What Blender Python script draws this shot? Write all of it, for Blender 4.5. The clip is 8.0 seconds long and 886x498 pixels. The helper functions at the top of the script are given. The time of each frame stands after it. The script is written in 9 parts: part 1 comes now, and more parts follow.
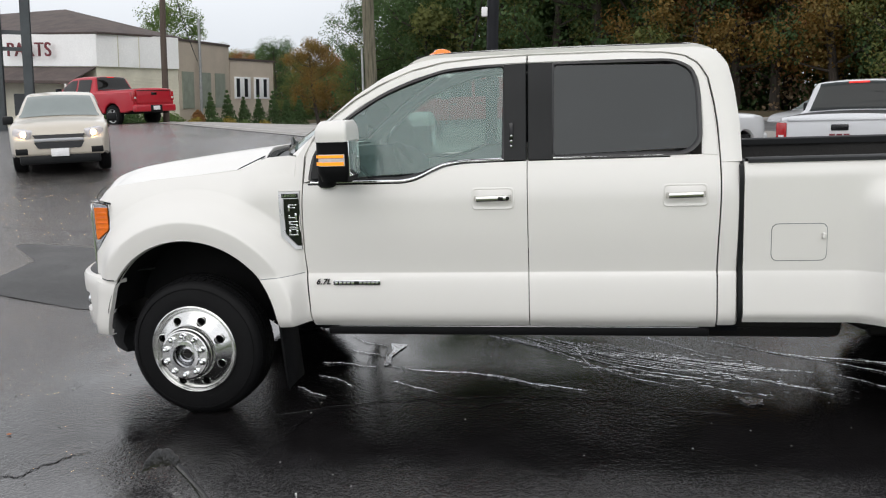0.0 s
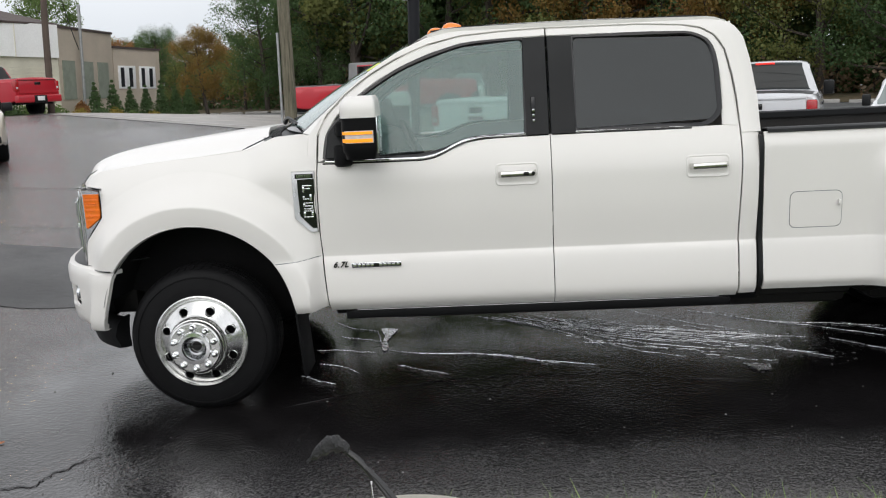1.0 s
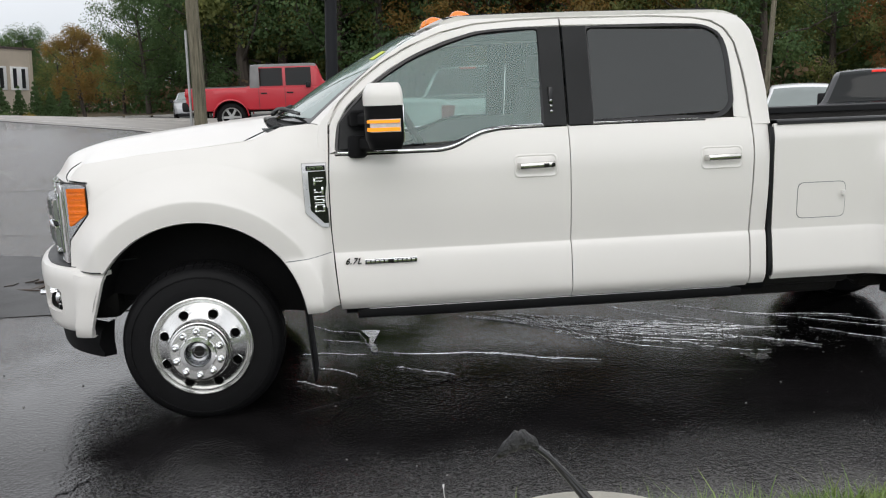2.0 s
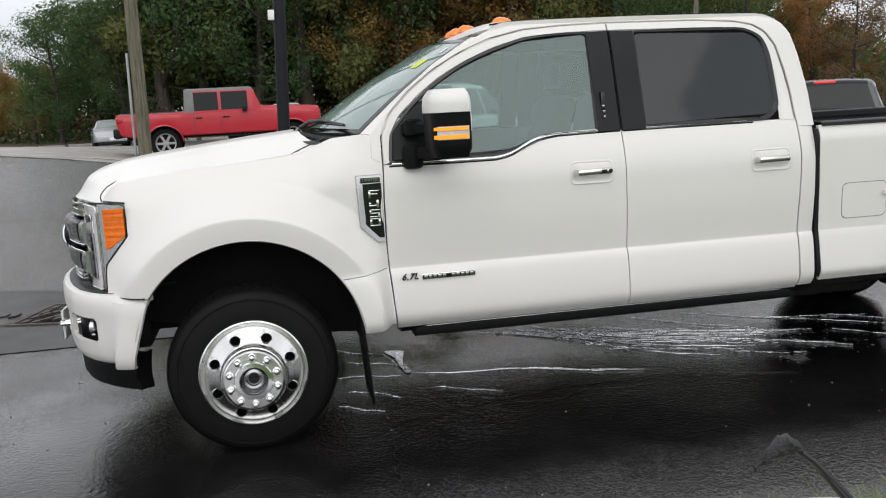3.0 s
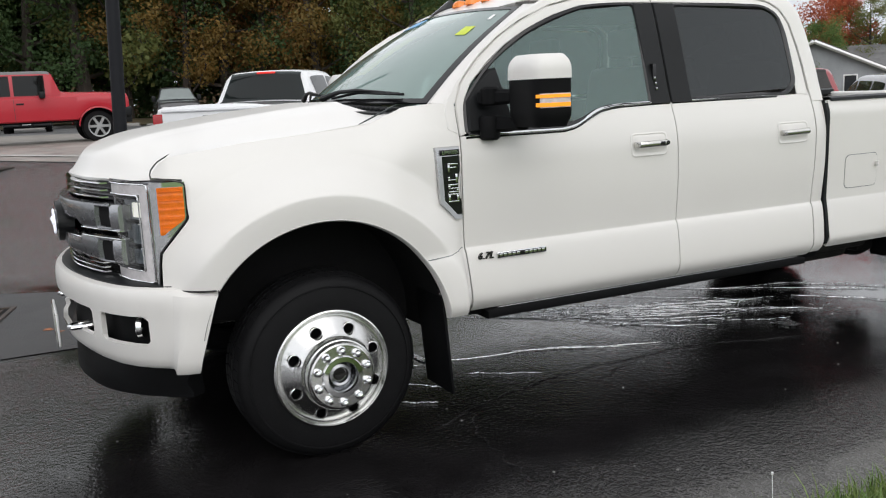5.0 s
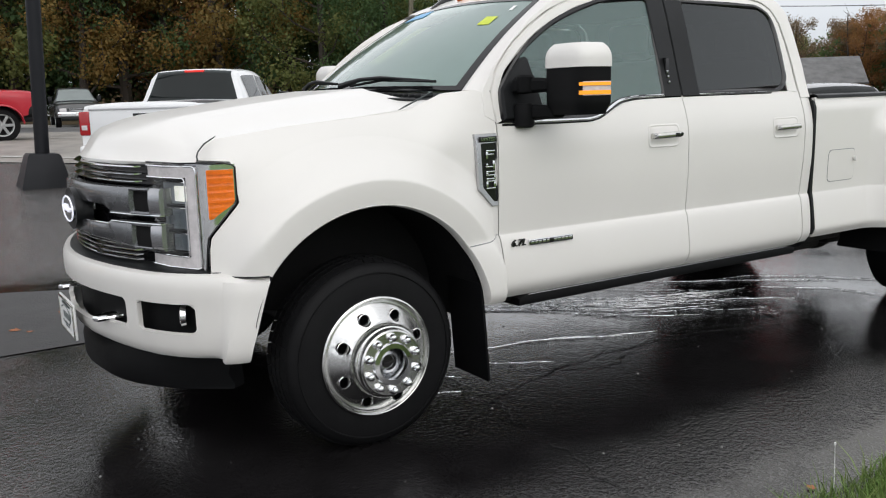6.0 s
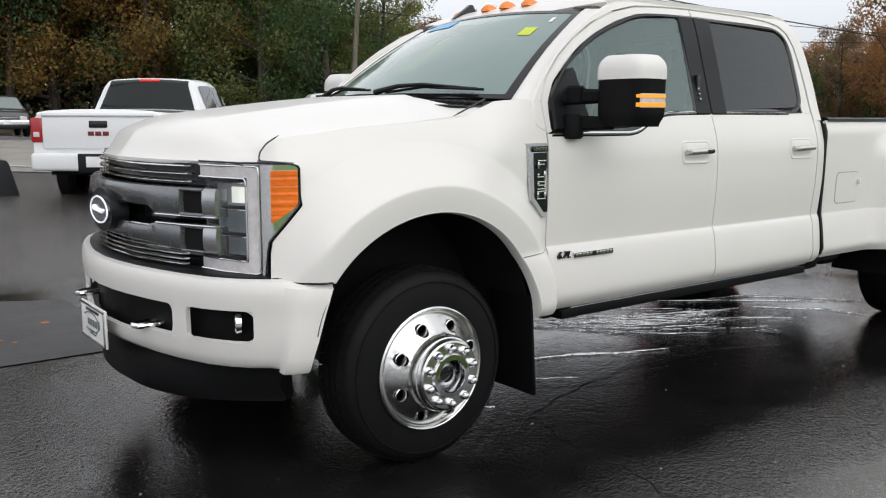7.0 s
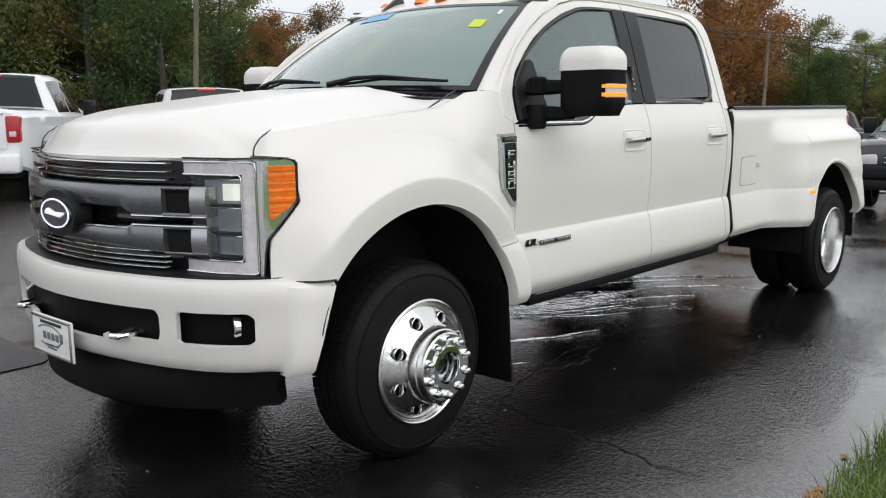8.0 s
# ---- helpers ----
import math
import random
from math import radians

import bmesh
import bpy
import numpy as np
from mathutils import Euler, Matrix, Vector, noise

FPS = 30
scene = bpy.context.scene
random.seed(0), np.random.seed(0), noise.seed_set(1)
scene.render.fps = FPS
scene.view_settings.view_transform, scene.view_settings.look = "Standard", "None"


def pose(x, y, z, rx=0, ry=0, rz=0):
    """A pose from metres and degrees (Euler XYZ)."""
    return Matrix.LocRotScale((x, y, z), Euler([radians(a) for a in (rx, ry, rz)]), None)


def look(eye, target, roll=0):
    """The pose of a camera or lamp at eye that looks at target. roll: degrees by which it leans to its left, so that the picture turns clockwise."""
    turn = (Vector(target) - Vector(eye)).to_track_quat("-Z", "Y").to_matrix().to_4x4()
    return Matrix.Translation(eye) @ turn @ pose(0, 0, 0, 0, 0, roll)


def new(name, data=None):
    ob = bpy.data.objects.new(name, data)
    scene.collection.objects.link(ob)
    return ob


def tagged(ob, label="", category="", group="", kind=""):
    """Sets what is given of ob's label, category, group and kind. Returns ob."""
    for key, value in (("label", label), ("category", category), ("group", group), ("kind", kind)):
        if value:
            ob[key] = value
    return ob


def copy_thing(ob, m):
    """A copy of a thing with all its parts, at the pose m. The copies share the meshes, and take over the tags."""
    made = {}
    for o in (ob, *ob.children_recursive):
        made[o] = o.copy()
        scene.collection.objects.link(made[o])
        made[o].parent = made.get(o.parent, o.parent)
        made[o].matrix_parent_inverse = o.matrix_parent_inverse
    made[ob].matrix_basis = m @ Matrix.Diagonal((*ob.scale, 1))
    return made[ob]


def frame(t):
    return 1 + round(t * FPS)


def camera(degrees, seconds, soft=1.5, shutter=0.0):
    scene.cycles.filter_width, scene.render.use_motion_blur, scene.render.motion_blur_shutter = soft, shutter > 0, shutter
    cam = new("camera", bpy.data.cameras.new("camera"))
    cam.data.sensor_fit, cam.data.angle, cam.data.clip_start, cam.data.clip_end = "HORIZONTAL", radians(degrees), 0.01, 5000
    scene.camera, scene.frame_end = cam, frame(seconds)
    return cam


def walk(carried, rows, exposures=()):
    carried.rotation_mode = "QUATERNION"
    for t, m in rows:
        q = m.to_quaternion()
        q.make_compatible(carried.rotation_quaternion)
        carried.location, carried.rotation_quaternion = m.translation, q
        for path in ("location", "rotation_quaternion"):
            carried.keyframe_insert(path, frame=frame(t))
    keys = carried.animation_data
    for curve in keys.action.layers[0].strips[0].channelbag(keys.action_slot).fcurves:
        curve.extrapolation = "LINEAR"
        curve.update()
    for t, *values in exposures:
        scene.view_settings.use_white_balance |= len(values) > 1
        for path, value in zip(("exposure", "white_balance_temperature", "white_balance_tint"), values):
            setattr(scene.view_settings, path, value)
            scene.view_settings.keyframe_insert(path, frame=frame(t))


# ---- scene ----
cam = camera(54.0, 8.0, soft=1.15)
PATH = [
    (0, (2.199, -5.614, 1.779), (1.876, -3.669, 1.444), -2.15),
    (0.5, (1.833, -5.646, 1.747), (1.631, -3.688, 1.393), -3.24),
    (1, (1.465, -5.590, 1.733), (1.396, -3.626, 1.363), -2.70),
    (2.5, (0.426, -5.300, 1.636), (0.723, -3.352, 1.291), -2.34),
    (3, (0.097, -5.159, 1.620), (0.482, -3.222, 1.298), -3.12),
    (3.5, (-0.228, -5.014, 1.615), (0.328, -3.127, 1.253), -4.19),
    (4, (-0.534, -4.795, 1.590), (0.097, -2.932, 1.230), -3.48),
    (4.5, (-0.828, -4.650, 1.571), (-0.091, -2.821, 1.234), -2.62),
    (5, (-1.151, -4.472, 1.566), (-0.290, -2.702, 1.207), -2.53),
    (6.5, (-1.910, -4.003, 1.453), (-0.772, -2.391, 1.127), -0.73),
    (7, (-2.087, -3.796, 1.434), (-0.883, -2.228, 1.132), 0.24),
    (7.5, (-2.248, -3.605, 1.448), (-0.939, -2.117, 1.178), 0.56),
    (8, (-2.520, -3.386, 1.425), (-1.048, -2.069, 1.109), -0.45),
]
walk(cam, [(t, look(eye, target, roll)) for t, eye, target, roll in PATH])

# ---- world and light: a grey, overcast autumn day after rain ----
world = bpy.data.worlds.new("overcast")
scene.world = world
world.use_nodes = True
wn, wl = world.node_tree.nodes, world.node_tree.links
wn.clear()
w_out = wn.new("ShaderNodeOutputWorld")
w_bg = wn.new("ShaderNodeBackground")
w_sky = wn.new("ShaderNodeTexSky")
w_sky.sky_type, w_sky.sun_disc = "NISHITA", False
w_sky.sun_elevation, w_sky.sun_rotation = radians(41), radians(185)
w_hsv = wn.new("ShaderNodeHueSaturation")
w_hsv.inputs["Saturation"].default_value = 0.35
w_hsv.inputs["Value"].default_value = 0.1
w_co = wn.new("ShaderNodeTexCoord")
w_sep = wn.new("ShaderNodeSeparateXYZ")
w_ramp = wn.new("ShaderNodeValToRGB")
w_ramp.color_ramp.elements[0].position = 0.0
w_ramp.color_ramp.elements[0].color = (0.58, 0.62, 0.68, 1)
w_ramp.color_ramp.elements[1].position = 1.0
w_ramp.color_ramp.elements[1].color = (0.94, 0.955, 0.99, 1)
e = w_ramp.color_ramp.elements.new(0.11)
e.color = (0.82, 0.85, 0.90, 1)
e = w_ramp.color_ramp.elements.new(0.27)
e.color = (1.34, 1.355, 1.40, 1)
e = w_ramp.color_ramp.elements.new(0.55)
e.color = (1.10, 1.115, 1.155, 1)
w_noise = wn.new("ShaderNodeTexNoise")
w_noise.inputs["Scale"].default_value = 2.2
w_noise.inputs["Detail"].default_value = 5
w_nr = wn.new("ShaderNodeMapRange")
w_nr.inputs["To Min"].default_value, w_nr.inputs["To Max"].default_value = 0.86, 1.14
w_mul = wn.new("ShaderNodeMix")
w_mul.data_type, w_mul.blend_type = "RGBA", "MULTIPLY"
w_mul.inputs["Factor"].default_value = 1.0
w_add = wn.new("ShaderNodeMix")
w_add.data_type, w_add.blend_type = "RGBA", "MIX"
w_add.inputs["Factor"].default_value = 0.82
wl.new(w_co.outputs["Generated"], w_sep.inputs[0])
wl.new(w_sep.outputs["Z"], w_ramp.inputs["Fac"])
wl.new(w_co.outputs["Generated"], w_noise.inputs["Vector"])
wl.new(w_noise.outputs["Fac"], w_nr.inputs["Value"])
wl.new(w_ramp.outputs["Color"], w_mul.inputs["A"])
wl.new(w_nr.outputs["Result"], w_mul.inputs["B"])
wl.new(w_sky.outputs["Color"], w_hsv.inputs["Color"])
wl.new(w_hsv.outputs["Color"], w_add.inputs["A"])
wl.new(w_mul.outputs["Result"], w_add.inputs["B"])
wl.new(w_add.outputs["Result"], w_bg.inputs["Color"])
w_bg.inputs["Strength"].default_value = 1.12
wl.new(w_bg.outputs[0], w_out.inputs[0])

sun_data = bpy.data.lights.new("sun", "SUN")
sun_data.energy, sun_data.angle, sun_data.color = 0.95, radians(64), (1.0, 0.97, 0.93)
sun = new("sun", sun_data)
sun.matrix_world = look((-2, -25, 22), (0, 0, 0))


# ---- materials ----
def shader(name):
    m = bpy.data.materials.new(name)
    m.use_nodes = True
    nt = m.node_tree
    nt.nodes.clear()
    out = nt.nodes.new("ShaderNodeOutputMaterial")
    return m, nt, out


def put(nt, kind, **kw):
    n = nt.nodes.new(kind)
    for k, v in kw.items():
        n.inputs[k.replace("_", " ")].default_value = v
    return n


def surface(name, color, rough=0.5, metal=0.0, var=0.12, scale=3.0, fine=60.0, bump=0.05, rvar=0.12, coat=0.0,
            second=None, per_object=0.0, per_island=0.0, stretch=(1, 1, 1), emit=None, spec=0.5):
    """A principled surface with colour and roughness that vary at two scales, and fine relief."""
    m, nt, out = shader(name)
    ln = nt.links.new
    b = put(nt, "ShaderNodeBsdfPrincipled", Metallic=metal, Roughness=rough)
    b.inputs["Specular IOR Level"].default_value = spec
    b.inputs["Coat Weight"].default_value = coat
    b.inputs["Coat Roughness"].default_value = 0.04
    co = nt.nodes.new("ShaderNodeTexCoord")
    mp = nt.nodes.new("ShaderNodeMapping")
    mp.inputs["Scale"].default_value = stretch
    ln(co.outputs["Object"], mp.inputs["Vector"])
    n1 = put(nt, "ShaderNodeTexNoise", Scale=scale, Detail=6.0, Roughness=0.6)
    n2 = put(nt, "ShaderNodeTexNoise", Scale=fine, Detail=3.0, Roughness=0.6)
    ln(mp.outputs[0], n1.inputs["Vector"])
    ln(mp.outputs[0], n2.inputs["Vector"])
    second = second or tuple(c * (1 - var * 2) for c in color)
    mix = nt.nodes.new("ShaderNodeMix")
    mix.data_type = "RGBA"
    mix.inputs["A"].default_value = (*color, 1)
    mix.inputs["B"].default_value = (*second, 1)
    mr = put(nt, "ShaderNodeMapRange")
    mr.inputs["From Min"].default_value, mr.inputs["From Max"].default_value = 0.35, 0.7
    ln(n1.outputs["Fac"], mr.inputs["Value"])
    fac = mr.outputs[0]
    if per_object or per_island:
        if per_object:
            rn = nt.nodes.new("ShaderNodeObjectInfo").outputs["Random"]
        else:
            rn = nt.nodes.new("ShaderNodeNewGeometry").outputs["Random Per Island"]
        blend = nt.nodes.new("ShaderNodeMix")
        blend.inputs[0].default_value = per_object or per_island
        ln(fac, blend.inputs[2])
        ln(rn, blend.inputs[3])
        fac = blend.outputs[0]
    ln(fac, mix.inputs["Factor"])
    dark = nt.nodes.new("ShaderNodeMix")
    dark.data_type, dark.blend_type = "RGBA", "MULTIPLY"
    dark.inputs["Factor"].default_value = 1.0
    fr = put(nt, "ShaderNodeMapRange")
    fr.inputs["To Min"].default_value, fr.inputs["To Max"].default_value = 1 - var, 1 + var
    ln(n2.outputs["Fac"], fr.inputs["Value"])
    ln(mix.outputs["Result"], dark.inputs["A"])
    ln(fr.outputs[0], dark.inputs["B"])
    ln(dark.outputs["Result"], b.inputs["Base Color"])
    rr = put(nt, "ShaderNodeMapRange")
    rr.inputs["To Min"].default_value, rr.inputs["To Max"].default_value = max(0.01, rough - rvar), min(1, rough + rvar)
    ln(n1.outputs["Fac"], rr.inputs["Value"])
    ln(rr.outputs[0], b.inputs["Roughness"])
    if bump:
        bp = put(nt, "ShaderNodeBump", Strength=bump, Distance=0.02)
        ln(n2.outputs["Fac"], bp.inputs["Height"])
        ln(bp.outputs[0], b.inputs["Normal"])
    if emit:
        b.inputs["Emission Color"].default_value = (*emit[:3], 1)
        b.inputs["Emission Strength"].default_value = emit[3]
    ln(b.outputs[0], out.inputs[0])
    return m


def paint(name, color, flake=0.03, drops=0.04, rough=0.38, coat=0.85, soft=0.06):
    """Car paint under a clear coat, beaded with fine rain drops."""
    m, nt, out = shader(name)
    ln = nt.links.new
    b = put(nt, "ShaderNodeBsdfPrincipled", Roughness=rough)
    b.inputs["Coat Weight"].default_value = coat
    b.inputs["Coat Roughness"].default_value = soft
    co = nt.nodes.new("ShaderNodeTexCoord")
    n1 = put(nt, "ShaderNodeTexNoise", Scale=1.7, Detail=6.0)
    ln(co.outputs["Object"], n1.inputs["Vector"])
    mix = nt.nodes.new("ShaderNodeMix")
    mix.data_type = "RGBA"
    mix.inputs["A"].default_value = (*color, 1)
    mix.inputs["B"].default_value = (*[c * (1 - 2 * flake) for c in color], 1)
    ln(n1.outputs["Fac"], mix.inputs["Factor"])
    ln(mix.outputs["Result"], b.inputs["Base Color"])
    v = put(nt, "ShaderNodeTexVoronoi", Scale=150.0)
    ln(co.outputs["Object"], v.inputs["Vector"])
    n2 = put(nt, "ShaderNodeTexNoise", Scale=14.0, Detail=4.0)
    ln(co.outputs["Object"], n2.inputs["Vector"])
    mr = put(nt, "ShaderNodeMapRange")
    mr.inputs["From Min"].default_value, mr.inputs["From Max"].default_value = 0.05, 0.3
    mr.inputs["To Min"].default_value, mr.inputs["To Max"].default_value = 1.0, 0.0
    ln(v.outputs["Distance"], mr.inputs["Value"])
    mu = nt.nodes.new("ShaderNodeMath")
    mu.operation = "MULTIPLY"
    ln(mr.outputs[0], mu.inputs[0])
    ln(n2.outputs["Fac"], mu.inputs[1])
    bp = put(nt, "ShaderNodeBump", Strength=drops, Distance=0.004)
    ln(mu.outputs[0], bp.inputs["Height"])
    ln(bp.outputs[0], b.inputs["Coat Normal"])
    ln(b.outputs[0], out.inputs[0])
    return m


def pane(name, tint, gloss=0.03, drops=0.0, sky_veil=0.0, film=(0.40, 0.47, 0.455), ior=1.55):
    """Window glass: clear or tinted, glossy by Fresnel; a diffuse film colour paints in reflected sky."""
    m, nt, out = shader(name)
    ln = nt.links.new
    tr = put(nt, "ShaderNodeBsdfTransparent", Color=(*tint, 1))
    gl = put(nt, "ShaderNodeBsdfGlossy", Roughness=gloss, Color=(1, 1, 1, 1))
    fr = put(nt, "ShaderNodeFresnel", IOR=ior)
    mx = nt.nodes.new("ShaderNodeMixShader")
    ln(fr.outputs[0], mx.inputs[0])
    base = tr.outputs[0]
    if sky_veil:
        df = put(nt, "ShaderNodeBsdfDiffuse", Color=(*film, 1))
        mh = nt.nodes.new("ShaderNodeMixShader")
        co = nt.nodes.new("ShaderNodeTexCoord")
        n = put(nt, "ShaderNodeTexNoise", Scale=2.5, Detail=5.0)
        ln(co.outputs["Object"], n.inputs["Vector"])
        mr = put(nt, "ShaderNodeMapRange")
        mr.inputs["To Min"].default_value, mr.inputs["To Max"].default_value = sky_veil * 0.88, sky_veil * 1.12
        ln(n.outputs["Fac"], mr.inputs["Value"])
        ln(mr.outputs[0], mh.inputs[0])
        ln(tr.outputs[0], mh.inputs[1])
        ln(df.outputs[0], mh.inputs[2])
        base = mh.outputs[0]
    ln(base, mx.inputs[1])
    ln(gl.outputs[0], mx.inputs[2])
    if drops:
        co = nt.nodes.new("ShaderNodeTexCoord")
        v = put(nt, "ShaderNodeTexVoronoi", Scale=70.0)
        ln(co.outputs["Object"], v.inputs["Vector"])
        bp = put(nt, "ShaderNodeBump", Strength=drops, Distance=0.003)
        ln(v.outputs["Distance"], bp.inputs["Height"])
        ln(bp.outputs[0], gl.inputs["Normal"])
    ln(mx.outputs[0], out.inputs[0])
    return m


M = {}
M["white"] = paint("pearl_white_paint", (0.752, 0.734, 0.704), drops=0.10, coat=0.38, soft=0.14)
M["plain_white"] = paint("white_paint", (0.78, 0.79, 0.80))
M["silver"] = paint("silver_paint", (0.45, 0.46, 0.48), 0.08)
M["red"] = paint("red_paint", (0.43, 0.007, 0.020), coat=0.30, soft=0.10)
M["dark_red"] = paint("dark_red_paint", (0.26, 0.012, 0.02))
M["beige"] = paint("champagne_paint", (0.55, 0.50, 0.42), 0.06)
M["black_paint"] = paint("black_paint", (0.012, 0.013, 0.015))
M["grey_paint"] = paint("dark_grey_paint", (0.03, 0.032, 0.036))
M["trim"] = surface("black_trim", (0.009, 0.010, 0.011), 0.42, spec=0.22, fine=250, bump=0.03)
M["gloss_black"] = surface("gloss_black", (0.008, 0.008, 0.009), 0.12, fine=200, bump=0.0, rvar=0.05)
M["dark"] = surface("dark_cavity", (0.009, 0.009, 0.0095), 0.85, fine=40, bump=0.1, spec=0.2)
M["under"] = surface("underbody_metal", (0.02, 0.019, 0.018), 0.6, 0.3, fine=50, bump=0.2)
M["rubber"] = surface("tyre_rubber", (0.0075, 0.0075, 0.0082), 0.6, spec=0.14, scale=8, fine=120, bump=0.08)
M["chrome"] = surface("chrome", (0.82, 0.83, 0.84), 0.06, 1.0, var=0.02, scale=6, fine=300, bump=0.01, rvar=0.03)
M["polished"] = surface("polished_aluminium", (0.74, 0.74, 0.73), 0.23, 1.0, var=0.03, scale=9, fine=160, bump=0.02, rvar=0.06)
M["satin"] = surface("satin_chrome", (0.40, 0.405, 0.42), 0.24, 1.0, var=0.05, scale=5, fine=300, bump=0.03, rvar=0.06)
M["amber"] = surface("amber_lens", (0.90, 0.19, 0.010), 0.20, fine=30, bump=0.15, scale=9)
M["amber_lit"] = surface("amber_lamp", (0.75, 0.26, 0.02), 0.2, emit=(1.0, 0.38, 0.02, 0.65))
M["red_lens"] = surface("red_lens", (0.42, 0.008, 0.012), 0.12, fine=60, bump=0.1, coat=0.5)
M["red_lit"] = surface("red_lamp", (0.6, 0.02, 0.02), 0.2, emit=(1.0, 0.05, 0.03, 0.5))
M["gunmetal"] = surface("gunmetal_trim", (0.20, 0.206, 0.217), 0.27, 0.9, scale=5, fine=200, bump=0.02, var=0.06, rvar=0.06)
M["drl"] = surface("milky_lens", (0.66, 0.63, 0.64), 0.24, 0.0, scale=30, fine=160, bump=0.10, coat=0.7)
M["lamp_bowl"] = surface("lamp_bowl", (0.46, 0.49, 0.53), 0.16, 0.4, var=0.08, scale=25, fine=140, bump=0.1)
M["lamp_lit"] = surface("lit_headlamp", (0.8, 0.82, 0.78), 0.2, scale=40, fine=160, bump=0.4, second=(0.5, 0.52, 0.5), emit=(1.0, 0.98, 0.88, 0.55))
M["emblem_lit"] = surface("lit_emblem", (0.85, 0.85, 0.9), 0.3, emit=(0.85, 0.86, 1.0, 0.7))
M["navy"] = surface("navy_enamel", (0.008, 0.010, 0.03), 0.15, coat=1.0, bump=0)
M["glass_cab"] = pane("cab_window_glass", (0.66, 0.82, 0.77), 0.012, sky_veil=0.39, film=(0.195, 0.30, 0.285))
M["glass_wind"] = pane("windscreen_glass", (0.50, 0.60, 0.57), 0.02, sky_veil=0.56, film=(0.33, 0.45, 0.42))
M["glass_dark"] = pane("privacy_glass", (0.035, 0.04, 0.045), 0.055, sky_veil=0.13, film=(0.15, 0.185, 0.20), ior=1.40)
M["glass_lens"] = pane("lamp_cover", (0.92, 0.94, 0.94), 0.02)
M["glass_car"] = pane("tinted_car_glass", (0.06, 0.075, 0.075), 0.03, sky_veil=0.02, ior=1.42)
M["glass_front"] = pane("sky_veiled_windscreen", (0.20, 0.24, 0.23), 0.03, sky_veil=0.55, film=(0.36, 0.41, 0.40))
M["mirror"] = surface("mirror", (0.9, 0.9, 0.9), 0.02, 1.0, var=0, bump=0, rvar=0.01)
M["seat"] = surface("grey_leather", (0.16, 0.15, 0.14), 0.5, fine=180, bump=0.12)
M["dash"] = surface("dark_dash", (0.03, 0.03, 0.032), 0.6, fine=220, bump=0.1)
M["plate"] = surface("white_plate", (0.88, 0.88, 0.88), 0.35, bump=0.02)
M["ink"] = surface("dark_print", (0.03, 0.04, 0.04), 0.5, bump=0)
M["ink_grey"] = surface("grey_print", (0.16, 0.18, 0.18), 0.5, bump=0)
M["sticker_yellow"] = surface("yellow_sticker", (0.62, 0.72, 0.05), 0.5, bump=0)
M["sticker_blue"] = surface("blue_sunstrip", (0.12, 0.42, 0.75), 0.4, bump=0)


# ---- small mesh tools ----
def thing(name, label, category, group="", kind="", m=None):
    ob = new(name)
    if m is not None:
        ob.matrix_world = m
    return tagged(ob, label, category, group, kind)


def finish(bm, name, material, angle=34, recalc=True):
    if recalc:
        bmesh.ops.recalc_face_normals(bm, faces=bm.faces)
    me = bpy.data.meshes.new(name)
    bm.to_mesh(me)
    bm.free()
    for mm in material if isinstance(material, (list, tuple)) else [material]:
        me.materials.append(mm)
    me.shade_smooth()
    me.set_sharp_from_angle(angle=radians(angle))
    return me


def part(name, bm, material, parent, label="", angle=34, shadow=True, recalc=True):
    """One mesh object under a thing or under a part."""
    ob = new(name, finish(bm, name, material, angle, recalc))
    ob.parent = parent
    if label:
        tagged(ob, label)
    if not shadow:
        ob.visible_shadow = False
    return ob


def hermite(pts):
    """A smooth, monotone curve through points (x, y)."""
    xs, ys = [p[0] for p in pts], [p[1] for p in pts]
    d = [(ys[i + 1] - ys[i]) / (xs[i + 1] - xs[i]) for i in range(len(xs) - 1)]
    t = [d[0]] + [0 if d[i - 1] * d[i] <= 0 else 2 * d[i - 1] * d[i] / (d[i - 1] + d[i]) for i in range(1, len(d))] + [d[-1]]

    def f(x):
        if x <= xs[0]:
            return ys[0]
        if x >= xs[-1]:
            return ys[-1]
        i = max(k for k in range(len(xs) - 1) if xs[k] <= x)
        h = xs[i + 1] - xs[i]
        s = (x - xs[i]) / h
        return ((1 + 2 * s) * (1 - s) ** 2 * ys[i] + s * (1 - s) ** 2 * h * t[i] + s * s * (3 - 2 * s) * ys[i + 1] + s * s * (s - 1) * h * t[i + 1])
    return f


def step(a, b, x):
    s = min(1.0, max(0.0, (x - a) / (b - a)))
    return s * s * (3 - 2 * s)


def lin(a, b, n):
    return [a + (b - a) * i / (n - 1) for i in range(n)]


def sheet(bm, rows, closed=False, skip=None):
    """A skin over rows of points; skip(i, j) leaves a cell open."""
    vs = [[bm.verts.new(p) for p in r] for r in rows]
    for i in range(len(vs) - 1):
        n = len(vs[i])
        for j in range(n if closed else n - 1):
            if skip and skip(i, j):
                continue
            k = (j + 1) % n
            try:
                bm.faces.new((vs[i][j], vs[i][k], vs[i + 1][k], vs[i + 1][j]))
            except ValueError:
                pass
    return vs


def thick(bm, t):
    bmesh.ops.recalc_face_normals(bm, faces=bm.faces)
    bmesh.ops.solidify(bm, geom=list(bm.faces), thickness=t)


def weld(bm, d=1e-4):
    bmesh.ops.remove_doubles(bm, verts=bm.verts, dist=d)


